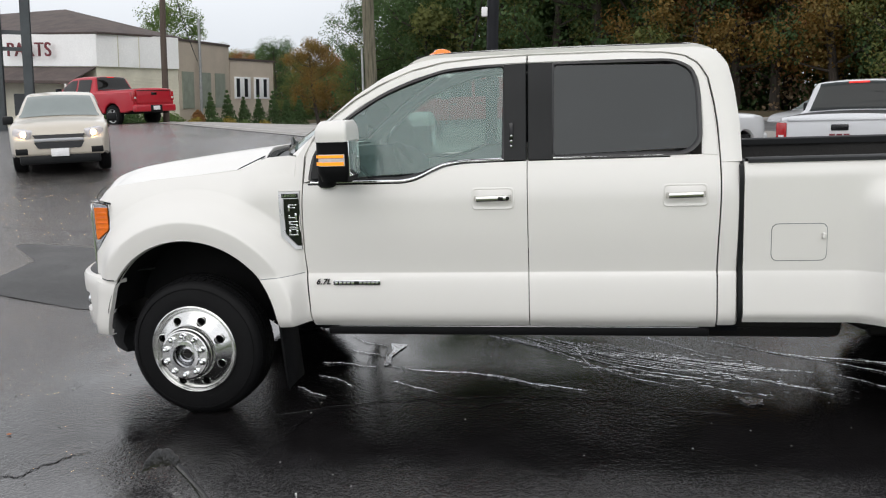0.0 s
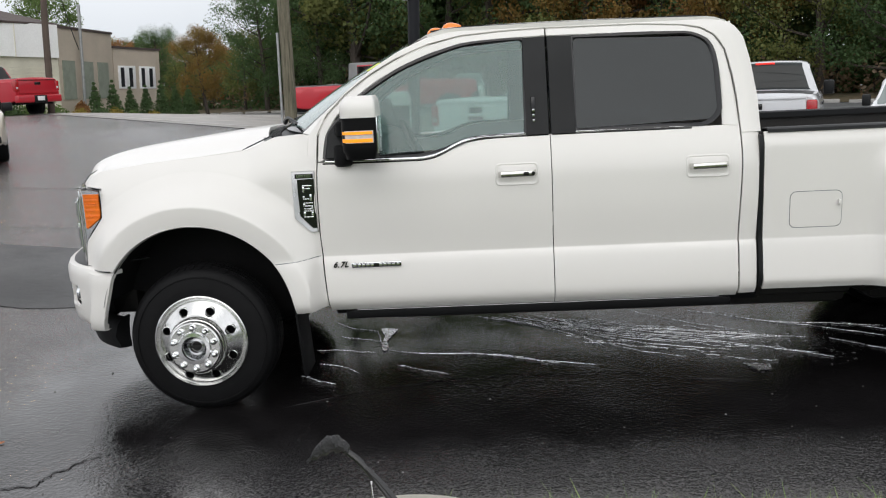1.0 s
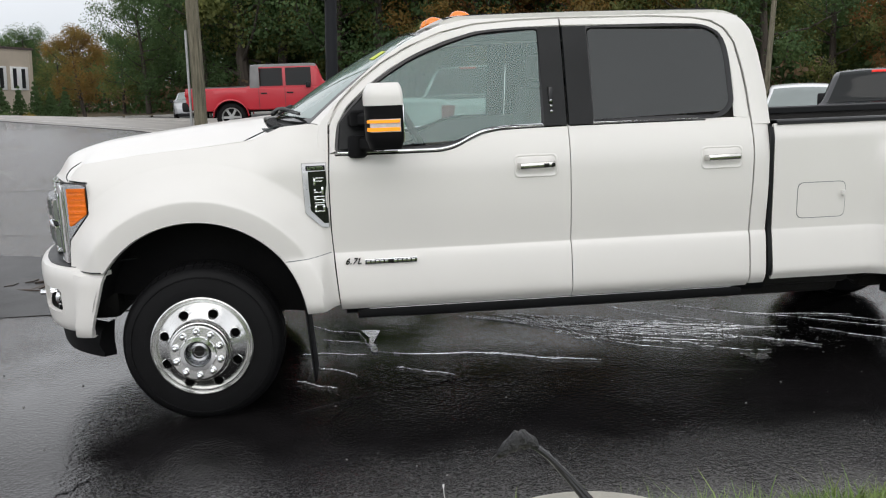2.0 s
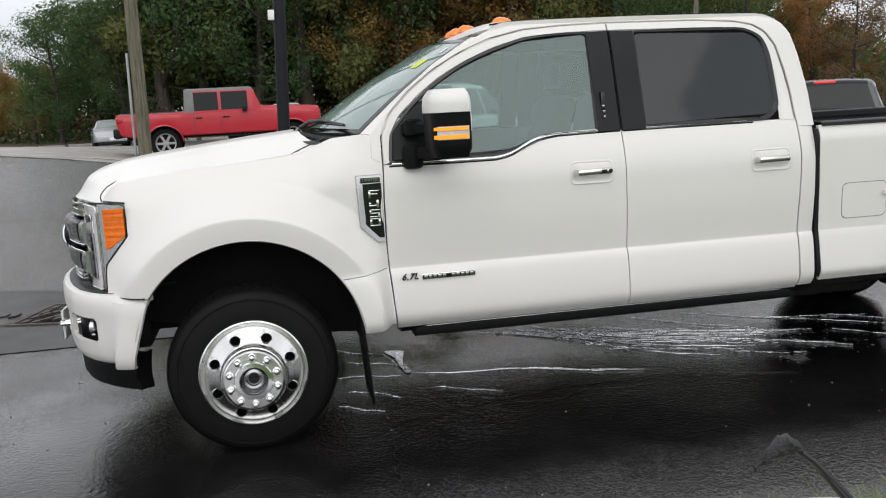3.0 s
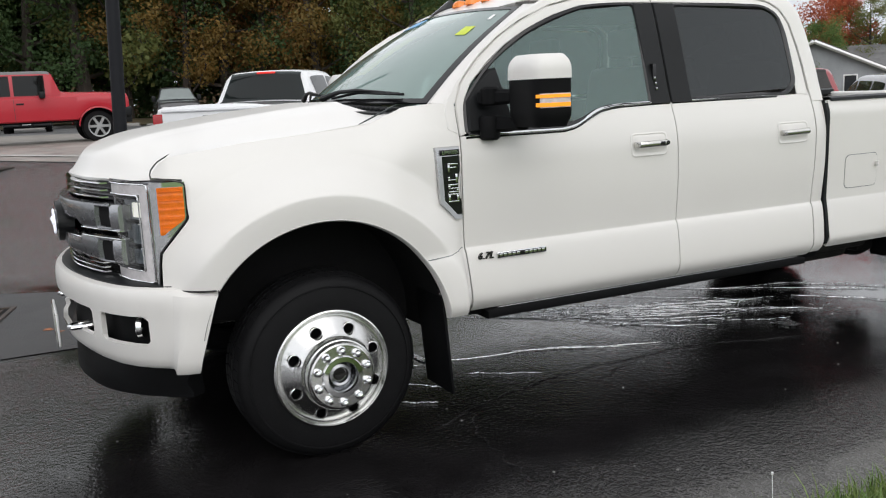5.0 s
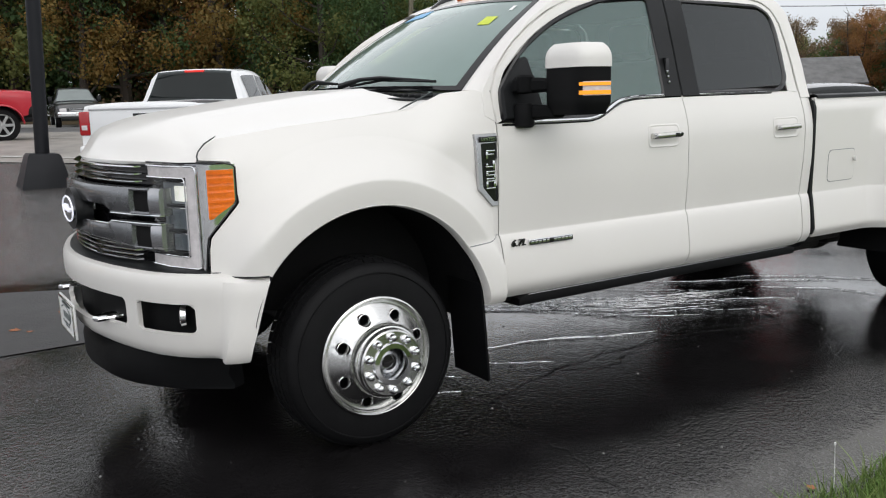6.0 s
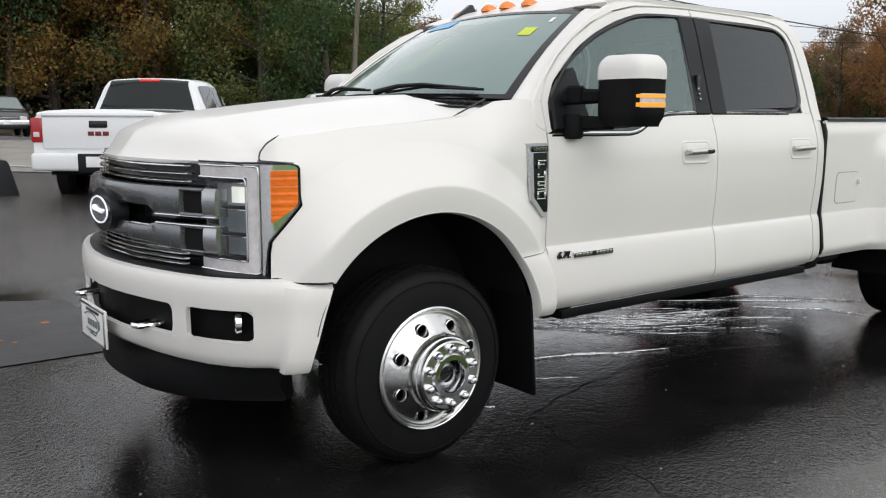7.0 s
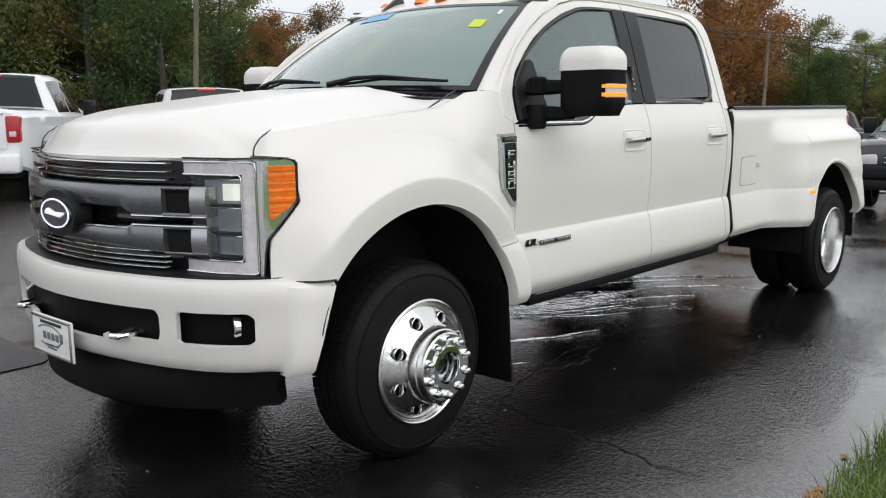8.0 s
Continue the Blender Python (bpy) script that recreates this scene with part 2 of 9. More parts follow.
def box(bm, x0, x1, y0, y1, z0, z1, bevel=0.0, seg=2, m=None):
    mat4 = Matrix.Translation(((x0 + x1) / 2, (y0 + y1) / 2, (z0 + z1) / 2)) @ Matrix.Diagonal((abs(x1 - x0), abs(y1 - y0), abs(z1 - z0), 1))
    r = bmesh.ops.create_cube(bm, size=1, matrix=(m or Matrix()) @ mat4)
    if bevel:
        es = list({e for v in r["verts"] for e in v.link_edges})
        bmesh.ops.bevel(bm, geom=es, offset=bevel, segments=seg, affect="EDGES", profile=0.5)


def lathe(bm, profile, n=48, m=None):
    """Turns (radius, along) round the y axis; along is +y."""
    rows = []
    for r, h in profile:
        rows.append([(r * math.cos(2 * math.pi * k / n), h, r * math.sin(2 * math.pi * k / n)) for k in range(n)])
    if m is not None:
        rows = [[m @ Vector(p) for p in r] for r in rows]
    return sheet(bm, rows, closed=True)


def disc(bm, r, y, n=32, m=None):
    vs = [bm.verts.new((m or Matrix()) @ Vector((r * math.cos(2 * math.pi * k / n), y, r * math.sin(2 * math.pi * k / n)))) for k in range(n)]
    bm.faces.new(vs)


def tube(bm, pts, radius, n=8, caps=True):
    """A round bar along points; radius may be a list."""
    pts = [Vector(p) for p in pts]
    rad = radius if isinstance(radius, (list, tuple)) else [radius] * len(pts)
    rows, prev = [], None
    for i, p in enumerate(pts):
        d = (pts[min(i + 1, len(pts) - 1)] - pts[max(i - 1, 0)]).normalized()
        a = d.cross(Vector((0, 0, 1)) if abs(d.z) < 0.9 else Vector((1, 0, 0))).normalized() if prev is None else (prev - d * prev.dot(d)).normalized()
        prev = a
        b = d.cross(a)
        rows.append([p + (a * math.cos(2 * math.pi * k / n) + b * math.sin(2 * math.pi * k / n)) * rad[i] for k in range(n)])
    vs = sheet(bm, rows, closed=True)
    if caps:
        bm.faces.new(vs[0])
        bm.faces.new(list(reversed(vs[-1])))


def prism(bm, outline, y0, y1, bevel=0.0, m=None, seg=2):
    """An outline in x, z pushed from y0 to y1."""
    m = m or Matrix()
    a = [bm.verts.new(m @ Vector((x, y0, z))) for x, z in outline]
    b = [bm.verts.new(m @ Vector((x, y1, z))) for x, z in outline]
    fs = [bm.faces.new(a), bm.faces.new(list(reversed(b)))]
    for i in range(len(a)):
        j = (i + 1) % len(a)
        fs.append(bm.faces.new((a[i], b[i], b[j], a[j])))
    if bevel:
        es = list({e for f in fs[:2] for e in f.edges})
        bmesh.ops.recalc_face_normals(bm, faces=fs)
        bmesh.ops.bevel(bm, geom=es, offset=bevel, segments=seg, affect="EDGES", profile=0.5)


def mirrored(bm):
    """The same mesh on the truck's other side."""
    b2 = bm.copy()
    for v in b2.verts:
        v.co.y = -v.co.y
    bmesh.ops.reverse_faces(b2, faces=b2.faces)
    return b2


def resample(pts, n, closed=False):
    pts = [Vector(p) for p in pts]
    if closed:
        pts = pts + [pts[0]]
    acc = [0.0]
    for i in range(len(pts) - 1):
        acc.append(acc[-1] + (pts[i + 1] - pts[i]).length)
    out = []
    for k in range(n):
        d = acc[-1] * k / (n if closed else n - 1)
        i = max(j for j in range(len(pts) - 1) if acc[j] <= d + 1e-9)
        out.append(pts[i].lerp(pts[i + 1], 0 if acc[i + 1] == acc[i] else min(1, (d - acc[i]) / (acc[i + 1] - acc[i]))))
    return out


def rounded(pts, r, n=5):
    """A closed outline in two dimensions with its corners rounded; r: one radius or one for each corner."""
    pts = [Vector(p) for p in pts]
    out = []
    for i, p in enumerate(pts):
        rr = r[i] if isinstance(r, (list, tuple)) else r
        a, b = pts[i - 1], pts[(i + 1) % len(pts)]
        da, db = (a - p), (b - p)
        k = min(rr, da.length * 0.45, db.length * 0.45)
        if k < 1e-5:
            out.append(tuple(p))
            continue
        s, e2 = p + da.normalized() * k, p + db.normalized() * k
        for j in range(n + 1):
            t = j / n
            q = s * (1 - t) ** 2 + p * 2 * t * (1 - t) + e2 * t * t
            out.append(tuple(q))
    return out


def letters(name, text, size, depth, m, material, parent, spacing=1.0, slant=0.0, bold=0.0):
    """Raised lettering in the built-in font, turned into a mesh."""
    cu = bpy.data.curves.new(name, "FONT")
    cu.body, cu.size, cu.extrude, cu.align_x, cu.align_y = text, size, depth, "CENTER", "CENTER"
    cu.space_character, cu.shear, cu.offset = spacing, slant, bold
    tmp = new(name + "_curve", cu)
    dg = bpy.context.evaluated_depsgraph_get()
    me = bpy.data.meshes.new_from_object(tmp.evaluated_get(dg))
    bpy.data.objects.remove(tmp)
    me.name = name
    me.materials.clear()
    me.materials.append(material)
    ob = new(name, me)
    ob.parent = parent
    ob.matrix_local = m
    return ob


# ==== the white pickup: x runs from its nose to its tail, its near side is at -y ====
side_w = hermite([(0.545, 0.972), (0.57, 0.998), (0.59, 1.0125), (0.612, 1.0205), (0.63, 1.0225), (0.66, 1.0215), (0.72, 1.0165), (0.78, 1.009), (0.82, 1.0015), (0.84, 0.9950), (0.8485, 0.9885), (0.8515, 0.9874), (0.86, 0.9878), (0.93, 0.994),
                  (1.10, 1.004), (1.24, 1.002), (1.33, 0.988), (1.40, 0.966), (1.47, 0.938)])
glass_w = hermite([(1.34, 0.985), (1.47, 0.938), (1.70, 0.872), (1.90, 0.812), (1.97, 0.785), (2.03, 0.735), (2.05, 0.66)])
crest = hermite([(-0.66, 1.30), (-0.6, 1.345), (-0.3, 1.385), (0.0, 1.41), (0.26, 1.435), (0.4, 1.495), (0.7, 1.53)])
hood_z = hermite([(-0.965, 1.262), (-0.945, 1.30), (-0.90, 1.348), (-0.83, 1.385), (-0.66, 1.422), (-0.38, 1.458), (-0.07, 1.492), (0.2, 1.516), (0.45, 1.535)])
belt_z = hermite([(0.6, 1.358), (1.2, 1.356), (1.27, 1.365), (1.46, 1.438), (1.58, 1.452), (1.95, 1.458), (3.1, 1.46)])
front_x = hermite([(0.0, -0.925), (0.3, -0.888), (0.52, -0.812), (0.7, -0.735), (0.85, -0.655)])
cowl_x = hermite([(0.0, 0.27), (0.4, 0.29), (0.7, 0.345), (0.9, 0.42)])
ARCH = (-0.03, 0.517, 0.549)


def both(name, bm, material, parent, label="", **kw):
    b2 = mirrored(bm)
    return part(name, bm, material, parent, label, **kw), part(name, b2, material, parent, label, **kw)


def door_panel(x0, x1, z0=0.548, nz=40, nx=26):
    """The lower skin of a door between the edges x0(z) and x1(z), up to the belt."""
    bm = bmesh.new()
    rows = []
    for i in range(nx):
        u = i / (nx - 1)
        col = []
        xa = x0(1.0) + (x1(1.0) - x0(1.0)) * u
        zt = belt_z(xa)
        for z in lin(z0, 0.742, 12) + [0.7485, 0.7515] + lin(0.758, 0.842, 6) + [0.8485, 0.8515] + lin(0.858, zt, 20):
            x = x0(z) + (x1(z) - x0(z)) * u
            col.append((x, -side_w(z), z))
        rows.append(col)
    sheet(bm, rows)
    thick(bm, 0.022)
    return bm


def ring(bm, outer, inner, wf, lift=0.0, lift_in=None):
    """A band between two closed outlines (x, z) on a body side whose half-width is wf(z)."""
    lift_in = lift if lift_in is None else lift_in
    sheet(bm, [[(x, -(wf(z) + lift), z) for x, z in outer], [(x, -(wf(z) + lift_in), z) for x, z in inner]], closed=True)


def match(a, b, n):
    return [tuple(p) for p in resample(a, n, True)], [tuple(p) for p in resample(b, n, True)]


def wheel_parts(truck, x, y, z, front, side, dual_inner=False):
    """Tyre, polished ten-lug wheel with eight hand holes. side: -1 near side, +1 far side. Outer tyre face at |y|."""
    w = thing("wheel", "", "")
    del_keys = [k for k in w.keys()]
    for k in del_keys:
        del w[k]
    w.parent = truck
    w.matrix_local = Matrix.Translation((x, y, z)) @ Matrix.Diagonal((1, -side, 1, 1)) if side > 0 else Matrix.Translation((x, y, z))
    W = 0.225
    # tyre: outer face at 0, body towards +w
    bm = bmesh.new()
    prof = [(0.246, 0.012), (0.256, -0.004), (0.275, -0.007), (0.305, -0.004), (0.345, -0.002), (0.372, 0.006), (0.389, 0.022), (0.398, 0.04), (0.402, 0.06),
            (0.402, W - 0.06), (0.397, W - 0.035), (0.375, W - 0.006), (0.33, W + 0.004), (0.27, W), (0.255, W - 0.02)]
    lathe(bm, [(r, h - 0.0) for r, h in prof], 72)
    part("tyre", bm, M["rubber"], w, angle=40)
    # tread: four grooved ribs of blocks with sipes, raised on the carcass
    bm = bmesh.new()
    for k, (a, b) in enumerate(((0.028, 0.062), (0.072, 0.105), (0.115, 0.150), (0.160, 0.196))):
        n = 54
        for i in range(n):
            t0, t1 = 2 * math.pi * (i + 0.06) / n, 2 * math.pi * (i + 0.94) / n
            sk = 0.35 / n * math.pi * (1 if k % 2 else -1)
            q = []
            for (t, s) in ((t0, a), (t1, a), (t1 + sk, b), (t0 + sk, b)):
                r1 = 0.408 if a > 0.03 or s > 0.03 else 0.398
                q.append((t, s, r1))
            lo = [bm.verts.new((0.396 * math.cos(t), s, 0.396 * math.sin(t))) for t, s, r1 in q]
            hi = [bm.verts.new((r1 * math.cos(t), s, r1 * math.sin(t))) for t, s, r1 in q]
            bm.faces.new(hi)
            for e in range(4):
                bm.faces.new((lo[e], lo[(e + 1) % 4], hi[(e + 1) % 4], hi[e]))
    tr = part("tread", bm, M["rubber"], w, angle=20)
    # raised ring on the side wall
    bm = bmesh.new()
    for r0 in (0.284, 0.350):
        lathe(bm, [(r0, -0.001), (r0 + 0.002, -0.006), (r0 + 0.006, -0.006), (r0 + 0.008, -0.001)], 72)
    part("sidewall_ring", bm, M["rubber"], w)
    # disc of the rim with eight hand holes: angular grid, cells left open at the holes
    if front:
        dprof = [(0.256, -0.008), (0.256, -0.016), (0.250, -0.020), (0.244, -0.016), (0.238, -0.004), (0.231, -0.005), (0.222, -0.013), (0.213, -0.021), (0.162, -0.064), (0.157, -0.070), (0.154, -0.100), (0.150, -0.108), (0.145, -0.110), (0.141, -0.118), (0.139, -0.130), (0.133, -0.136), (0.090, -0.138)]
    else:
        dprof = [(0.256, -0.008), (0.256, -0.016), (0.250, -0.020), (0.243, -0.016), (0.236, 0.004), (0.227, 0.05), (0.223, 0.085), (0.220, 0.104), (0.213, 0.112), (0.162, 0.118), (0.158, 0.115), (0.150, 0.108), (0.142, 0.104), (0.126, 0.102), (0.086, 0.101)]
    bm = bmesh.new()
    n = 160
    rows = [[(r * math.cos(2 * math.pi * k / n), h, r * math.sin(2 * math.pi * k / n)) for k in range(n)] for r, h in dprof]
    ra, rb = 0.213, 0.162
    ia = [i for i, (r, h) in enumerate(dprof) if abs(r - ra) < 1e-6][0]
    # finer rows across the holed band
    h0, h1 = dprof[ia][1], dprof[ia + 1][1]
    fine = [(ra + (rb - ra) * s, h0 + (h1 - h0) * s) for s in lin(0, 1, 15)]
    prof2 = dprof[:ia] + fine + dprof[ia + 2:]
    hr, rm = 0.0245, 0.1875
    rows = []
    for r, h in prof2:
        row = []
        for k in range(n):
            t = 2 * math.pi * k / n
            px, pz = r * math.cos(t), r * math.sin(t)
            if rb <= r <= ra:
                # draw nearby points onto the hole's rim
                c = round(t / (2 * math.pi) * 8 - 0.5) + 0.5
                ct = 2 * math.pi * c / 8
                cx, cz = rm * math.cos(ct), rm * math.sin(ct)
                d = math.hypot(px - cx, pz - cz)
                if hr * 0.70 < d < hr * 1.28:
                    f = hr / d
                    px, pz = cx + (px - cx) * f, cz + (pz - cz) * f
            row.append((px, h, pz))
        rows.append(row)

    def hole(i, j):
        ps = [rows[i][j], rows[i][(j + 1) % n], rows[i + 1][j], rows[i + 1][(j + 1) % n]]
        mx, mz = sum(p[0] for p in ps) / 4, sum(p[2] for p in ps) / 4
        r = math.hypot(mx, mz)
        if not rb - 0.01 < r < ra + 0.01:
            return False
        t = math.atan2(mz, mx) % (2 * math.pi)
        c = round(t / (2 * math.pi) * 8 - 0.5) + 0.5
        return math.hypot(mx - rm * math.cos(2 * math.pi * c / 8), mz - rm * math.sin(2 * math.pi * c / 8)) < hr * 0.97
    sheet(bm, rows, closed=True, skip=hole)
    lathe(bm, [(0.256, -0.008), (0.254, 0.02), (0.24, 0.04), (0.235, 0.2)], 64)
    rim = part("rim", bm, M["polished"], w, "polished forged aluminium wheel", angle=30)
    # rims of the holes
    hm = (h0 + h1) / 2
    bm = bmesh.new()
    lathe(bm, [(hr * 1.12, -0.0015), (hr * 1.02, -0.003), (hr * 0.93, 0.0), (hr * 0.9, 0.02)], 20)
    edge_me = finish(bm, "hole_edge", M["polished"])
    for c in range(8):
        ct = 2 * math.pi * (c + 0.5) / 8
        ob = new("hole_edge", edge_me)
        ob.parent = rim
        ob.matrix_local = Matrix.Translation((rm * math.cos(ct), hm, rm * math.sin(ct)))
    bm = bmesh.new()
    disc(bm, 0.226, (0.03 if front else 0.15), 40)
    part("brake_backing", bm, M["dark"], rim)
    hub_h = -0.138 if front else 0.101
    bm = bmesh.new()
    lathe(bm, [(0.090, hub_h + 0.004), (0.090, hub_h - 0.004), (0.086, hub_h - 0.010), (0.066, hub_h - 0.012), (0.062, hub_h + 0.0), (0.059, hub_h + 0.07)], 40)
    part("hub_ring", bm, M["chrome"], rim)
    bm = bmesh.new()
    lathe(bm, [(0.060, hub_h + 0.062), (0.050, hub_h + 0.052), (0.046, hub_h + 0.030), (0.034, hub_h + 0.026), (0.030, hub_h + 0.042), (0.001, hub_h + 0.044)], 32)
    part("hub_cap", bm, M["satin"], rim, "satin locking hub deep in the ring")
    bm = bmesh.new()
    disc(bm, 0.026, hub_h + 0.0405, 20)
    box(bm, -0.026, 0.026, hub_h + 0.022, hub_h + 0.036, -0.005, 0.005, 0.002)
    part("hub_dial", bm, M["under"], rim, "dark dial of the locking hub")
    lug = bmesh.new()
    lathe(lug, [(0.0185, 0.002), (0.0185, -0.004), (0.0150, -0.007), (0.0150, -0.018), (0.0115, -0.025), (0.005, -0.028), (0.0005, -0.0285)], 12)
    me = finish(lug, "lug_nut", M["chrome"], 30)
    for k in range(10):
        t = 2 * math.pi * (k + 0.5) / 10
        ob = new("lug_nut", me)
        ob.parent = rim
        ob.matrix_local = Matrix.Translation((0.1125 * math.cos(t), hub_h, 0.1125 * math.sin(t)))
    return w


def white_pickup():
    truck = thing("pickup_truck", "wet pearl white crew cab dually pickup with polished aluminium wheels", "pickup truck")
    W = M["white"]

    # -- fenders with the wide flares
    poly = [(0.676, 0.500), (0.670, 0.56), (0.653, 0.8), (0.643, 1.0), (0.644, 1.2), (0.652, 1.373), (0.652, 1.49), (0.575, 1.512), (0.42, 1.50), (0.27, 1.44),
            (0.0, 1.412), (-0.3, 1.387), (-0.598, 1.347), (-0.665, 1.272), (-0.558, 1.262), (-0.551, 1.105), (-0.610, 1.035), (-0.660, 0.975), (-0.668, 0.93), (-0.673, 0.823), (-0.673, 0.70), (-0.40, 0.60)]

    turn_at = math.atan2(1.262 - ARCH[1], -0.558 - ARCH[0]) - 0.001

    def outer_point(th):
        cx, cz, r = ARCH
        dx, dz = math.cos(th), math.sin(th)
        best = None
        for i in range(len(poly)):
            (x1, z1), (x2, z2) = poly[i], poly[(i + 1) % len(poly)]
            ex, ez = x2 - x1, z2 - z1
            den = dx * ez - dz * ex
            if abs(den) < 1e-9:
                continue
            t = ((x1 - cx) * ez - (z1 - cz) * ex) / den
            s = ((x1 - cx) * dz - (z1 - cz) * dx) / den
            if t > r + 0.002 and -1e-6 <= s <= 1 + 1e-6 and (best is None or (t > best if th < turn_at else t < best)):
                best = t
        return best or r + 0.02

    bulge = hermite([(0.0, 0.106), (0.03, 0.110), (0.094, 0.1135), (0.099, 0.1130), (0.104, 0.1105), (0.112, 0.104), (0.165, 0.055), (0.19, 0.033), (0.22, 0.014), (0.27, 0.0)])

    def fender_w(x, z):
        q = crest(x) - z
        w = side_w(min(z, 1.24)) if x > 0.35 else 1.0
        w0 = 1.0 + (side_w(min(z, 1.24)) - 1.0) * step(0.15, 0.6, x)
        w = w0 - 0.115 * max(0.0, 1 - max(q, 0) / 0.24) ** 2.0
        k = step(0.38, 0.60, x)
        w = w * (1 - k) + (glass_w(z) if z > 1.40 else side_w(z)) * k
        w -= 0.085 * max(0.0, (0.1 - x) / 0.75) ** 2.2
        d = math.hypot(x - ARCH[0], z - ARCH[1]) - ARCH[2]
        w += bulge(max(d, 0)) * step(0.665, 0.585, x) * step(-0.72, -0.50, x)
        return w
    bm = bmesh.new()
    turn = math.atan2(1.262 - ARCH[1], -0.558 - ARCH[0])

    def spoke(th, ro):
        ri = max(ARCH[2], (0.824 - ARCH[1]) / max(0.05, math.sin(th))) if th > radians(90) else ARCH[2]
        ro = max(ro, ri + 0.004)
        row = []
        offs = (0.0, 0.03, 0.06, 0.085, 0.094, 0.099, 0.104, 0.110, 0.125, 0.145, 0.165, 0.190, 0.22, 0.26)
        k = min(1.0, (ro - ri) / 0.32)
        rs = [ri + o * k for o in offs] + lin(ri + 0.27 * k, ro, 27)
        for r in rs:
            x, z = ARCH[0] + r * math.cos(th), ARCH[1] + r * math.sin(th)
            row.append((x, -fender_w(x, z), z))
        return row
    r_near = math.hypot(1.262 - ARCH[1], -0.558 - ARCH[0])
    sheet(bm, [spoke(th, outer_point(th)) for th in lin(radians(5.0), turn - 0.0025, 110)] + [spoke(turn - 0.0002, outer_point(turn - 0.0025))])
    thick(bm, 0.02)
    both("fender", bm, W, truck)
    bm = bmesh.new()
    sheet(bm, [spoke(turn - 0.0002, r_near)] + [spoke(th, outer_point(th)) for th in lin(turn + 0.003, radians(154.2), 30)])
    thick(bm, 0.02)
    both("fender_nose", bm, W, truck)
    # the tip above the headlamp
    bm = bmesh.new()
    r_far = outer_point(turn - 0.0025)
    c, s = math.cos(turn - 0.0002), math.sin(turn - 0.0002)
    tip = []
    for k in lin(0, 1, 10):
        pa = (ARCH[0] + r_near * c + (-0.668 - ARCH[0] - r_near * c) * k, ARCH[1] + r_near * s + (1.271 - ARCH[1] - r_near * s) * k)
        fx, fz = ARCH[0] + r_far * c, ARCH[1] + r_far * s
        pb = (fx + (-0.668 - fx) * k, fz + (1.272 - fz) * k ** 1.5)
        tip.append([(pa[0] + (pb[0] - pa[0]) * q, -fender_w(pa[0] + (pb[0] - pa[0]) * q, pa[1] + (pb[1] - pa[1]) * q), pa[1] + (pb[1] - pa[1]) * q) for q in lin(0, 1, 7)])
    sheet(bm, tip)
    weld(bm, 0.0005)
    thick(bm, 0.012)
    both("fender_tip", bm, W, truck)
    # the dark joint where the fender meets the bumper
    bm = bmesh.new()
    tube(bm, [(x, -(fender_w(x, 0.828) - 0.001), 0.8255) for x in lin(-0.672, -0.492, 14)], 0.0042, 6)
    both("bumper_joint", bm, M["gloss_black"], truck)
    # a dark line drawn for the shaded crease across the rear leg of the flare
    bm = bmesh.new()
    tube(bm, [(x, -(fender_w(x, 0.838 + 0.08 * (x - 0.4)) + 0.0005), 0.838 + 0.08 * (x - 0.4)) for x in lin(0.415, 0.640, 20)], 0.0022, 6)
    both("flare_crease_shade", bm, M["ink_grey"], truck)
    # the rolled edge inside each arch and the dark liner
    bm = bmesh.new()
    rows = []
    for th in lin(radians(5), radians(146), 60):
        x, z = ARCH[0] + ARCH[2] * math.cos(th), ARCH[1] + ARCH[2] * math.sin(th)
        w = fender_w(x, z)
        c, s = math.cos(th), math.sin(th)
        rows.append([(x, -w, z), (x - 0.004 * c, -w - 0.0005, z - 0.004 * s), (x - 0.009 * c, -w + 0.006, z - 0.009 * s), (x - 0.012 * c, -w + 0.05, z - 0.012 * s)])
    sheet(bm, rows)
    both("arch_lip", bm, W, truck)
    bm = bmesh.new()
    rows = []
    for th in lin(radians(-6), radians(168), 60):
        r = ARCH[2] - 0.012
        x, z = ARCH[0] + r * math.cos(th), ARCH[1] + r * math.sin(th)
        rows.append([(x, -1.05, z), (x, -0.9, z + 0.01), (x, -0.62, z), (0.03 + (x - 0.03) * 0.3, -0.60, 0.5 + (z - 0.5) * 0.3)])
    sheet(bm, rows)
    both("wheel_liner", bm, M["dark"], truck, "black plastic wheel arch liner")

    # -- hood
    bm = bmesh.new()
    rows = []
    ny = 49
    for j in range(ny):
        v = -1 + 2 * j / (ny - 1)
        row = []
        for i in range(46):
            u = (i / 45) ** 1.25
            yy = v * (0.835 + 0.03 * u - 0.02 * (1 - u))
            ay = abs(yy)
            x0, x1 = front_x(ay), cowl_x(ay)
            x = x0 + (x1 - x0) * u
            # height: the centre line, falling to the crest of the fenders
            xc = -0.965 + (x - x0) * (1.30 / max(0.4, (0.335 - x0)))
            zc = hood_z(min(0.45, xc))
            ze = crest(min(0.36, max(-0.66, x))) - 0.003
            k = step(0.42, 0.86, ay)
            z = zc * (1 - k) + min(zc, ze) * k
            z += 0.012 * step(0.46, 0.40, ay) * step(0.02, 0.25, u) - 0.006 * max(0, ay / 0.85) ** 3
            if u < 0.06:
                z = min(z, 1.262 + (z - 1.262) * (u / 0.06) ** 0.6)
            row.append((x, yy, z))
        rows.append(row)
    sheet(bm, rows)
    thick(bm, 0.02)
    part("hood", bm, W, truck, angle=50)
    # the shut line between hood and fender, seen at its front and rear ends
    bm = bmesh.new()
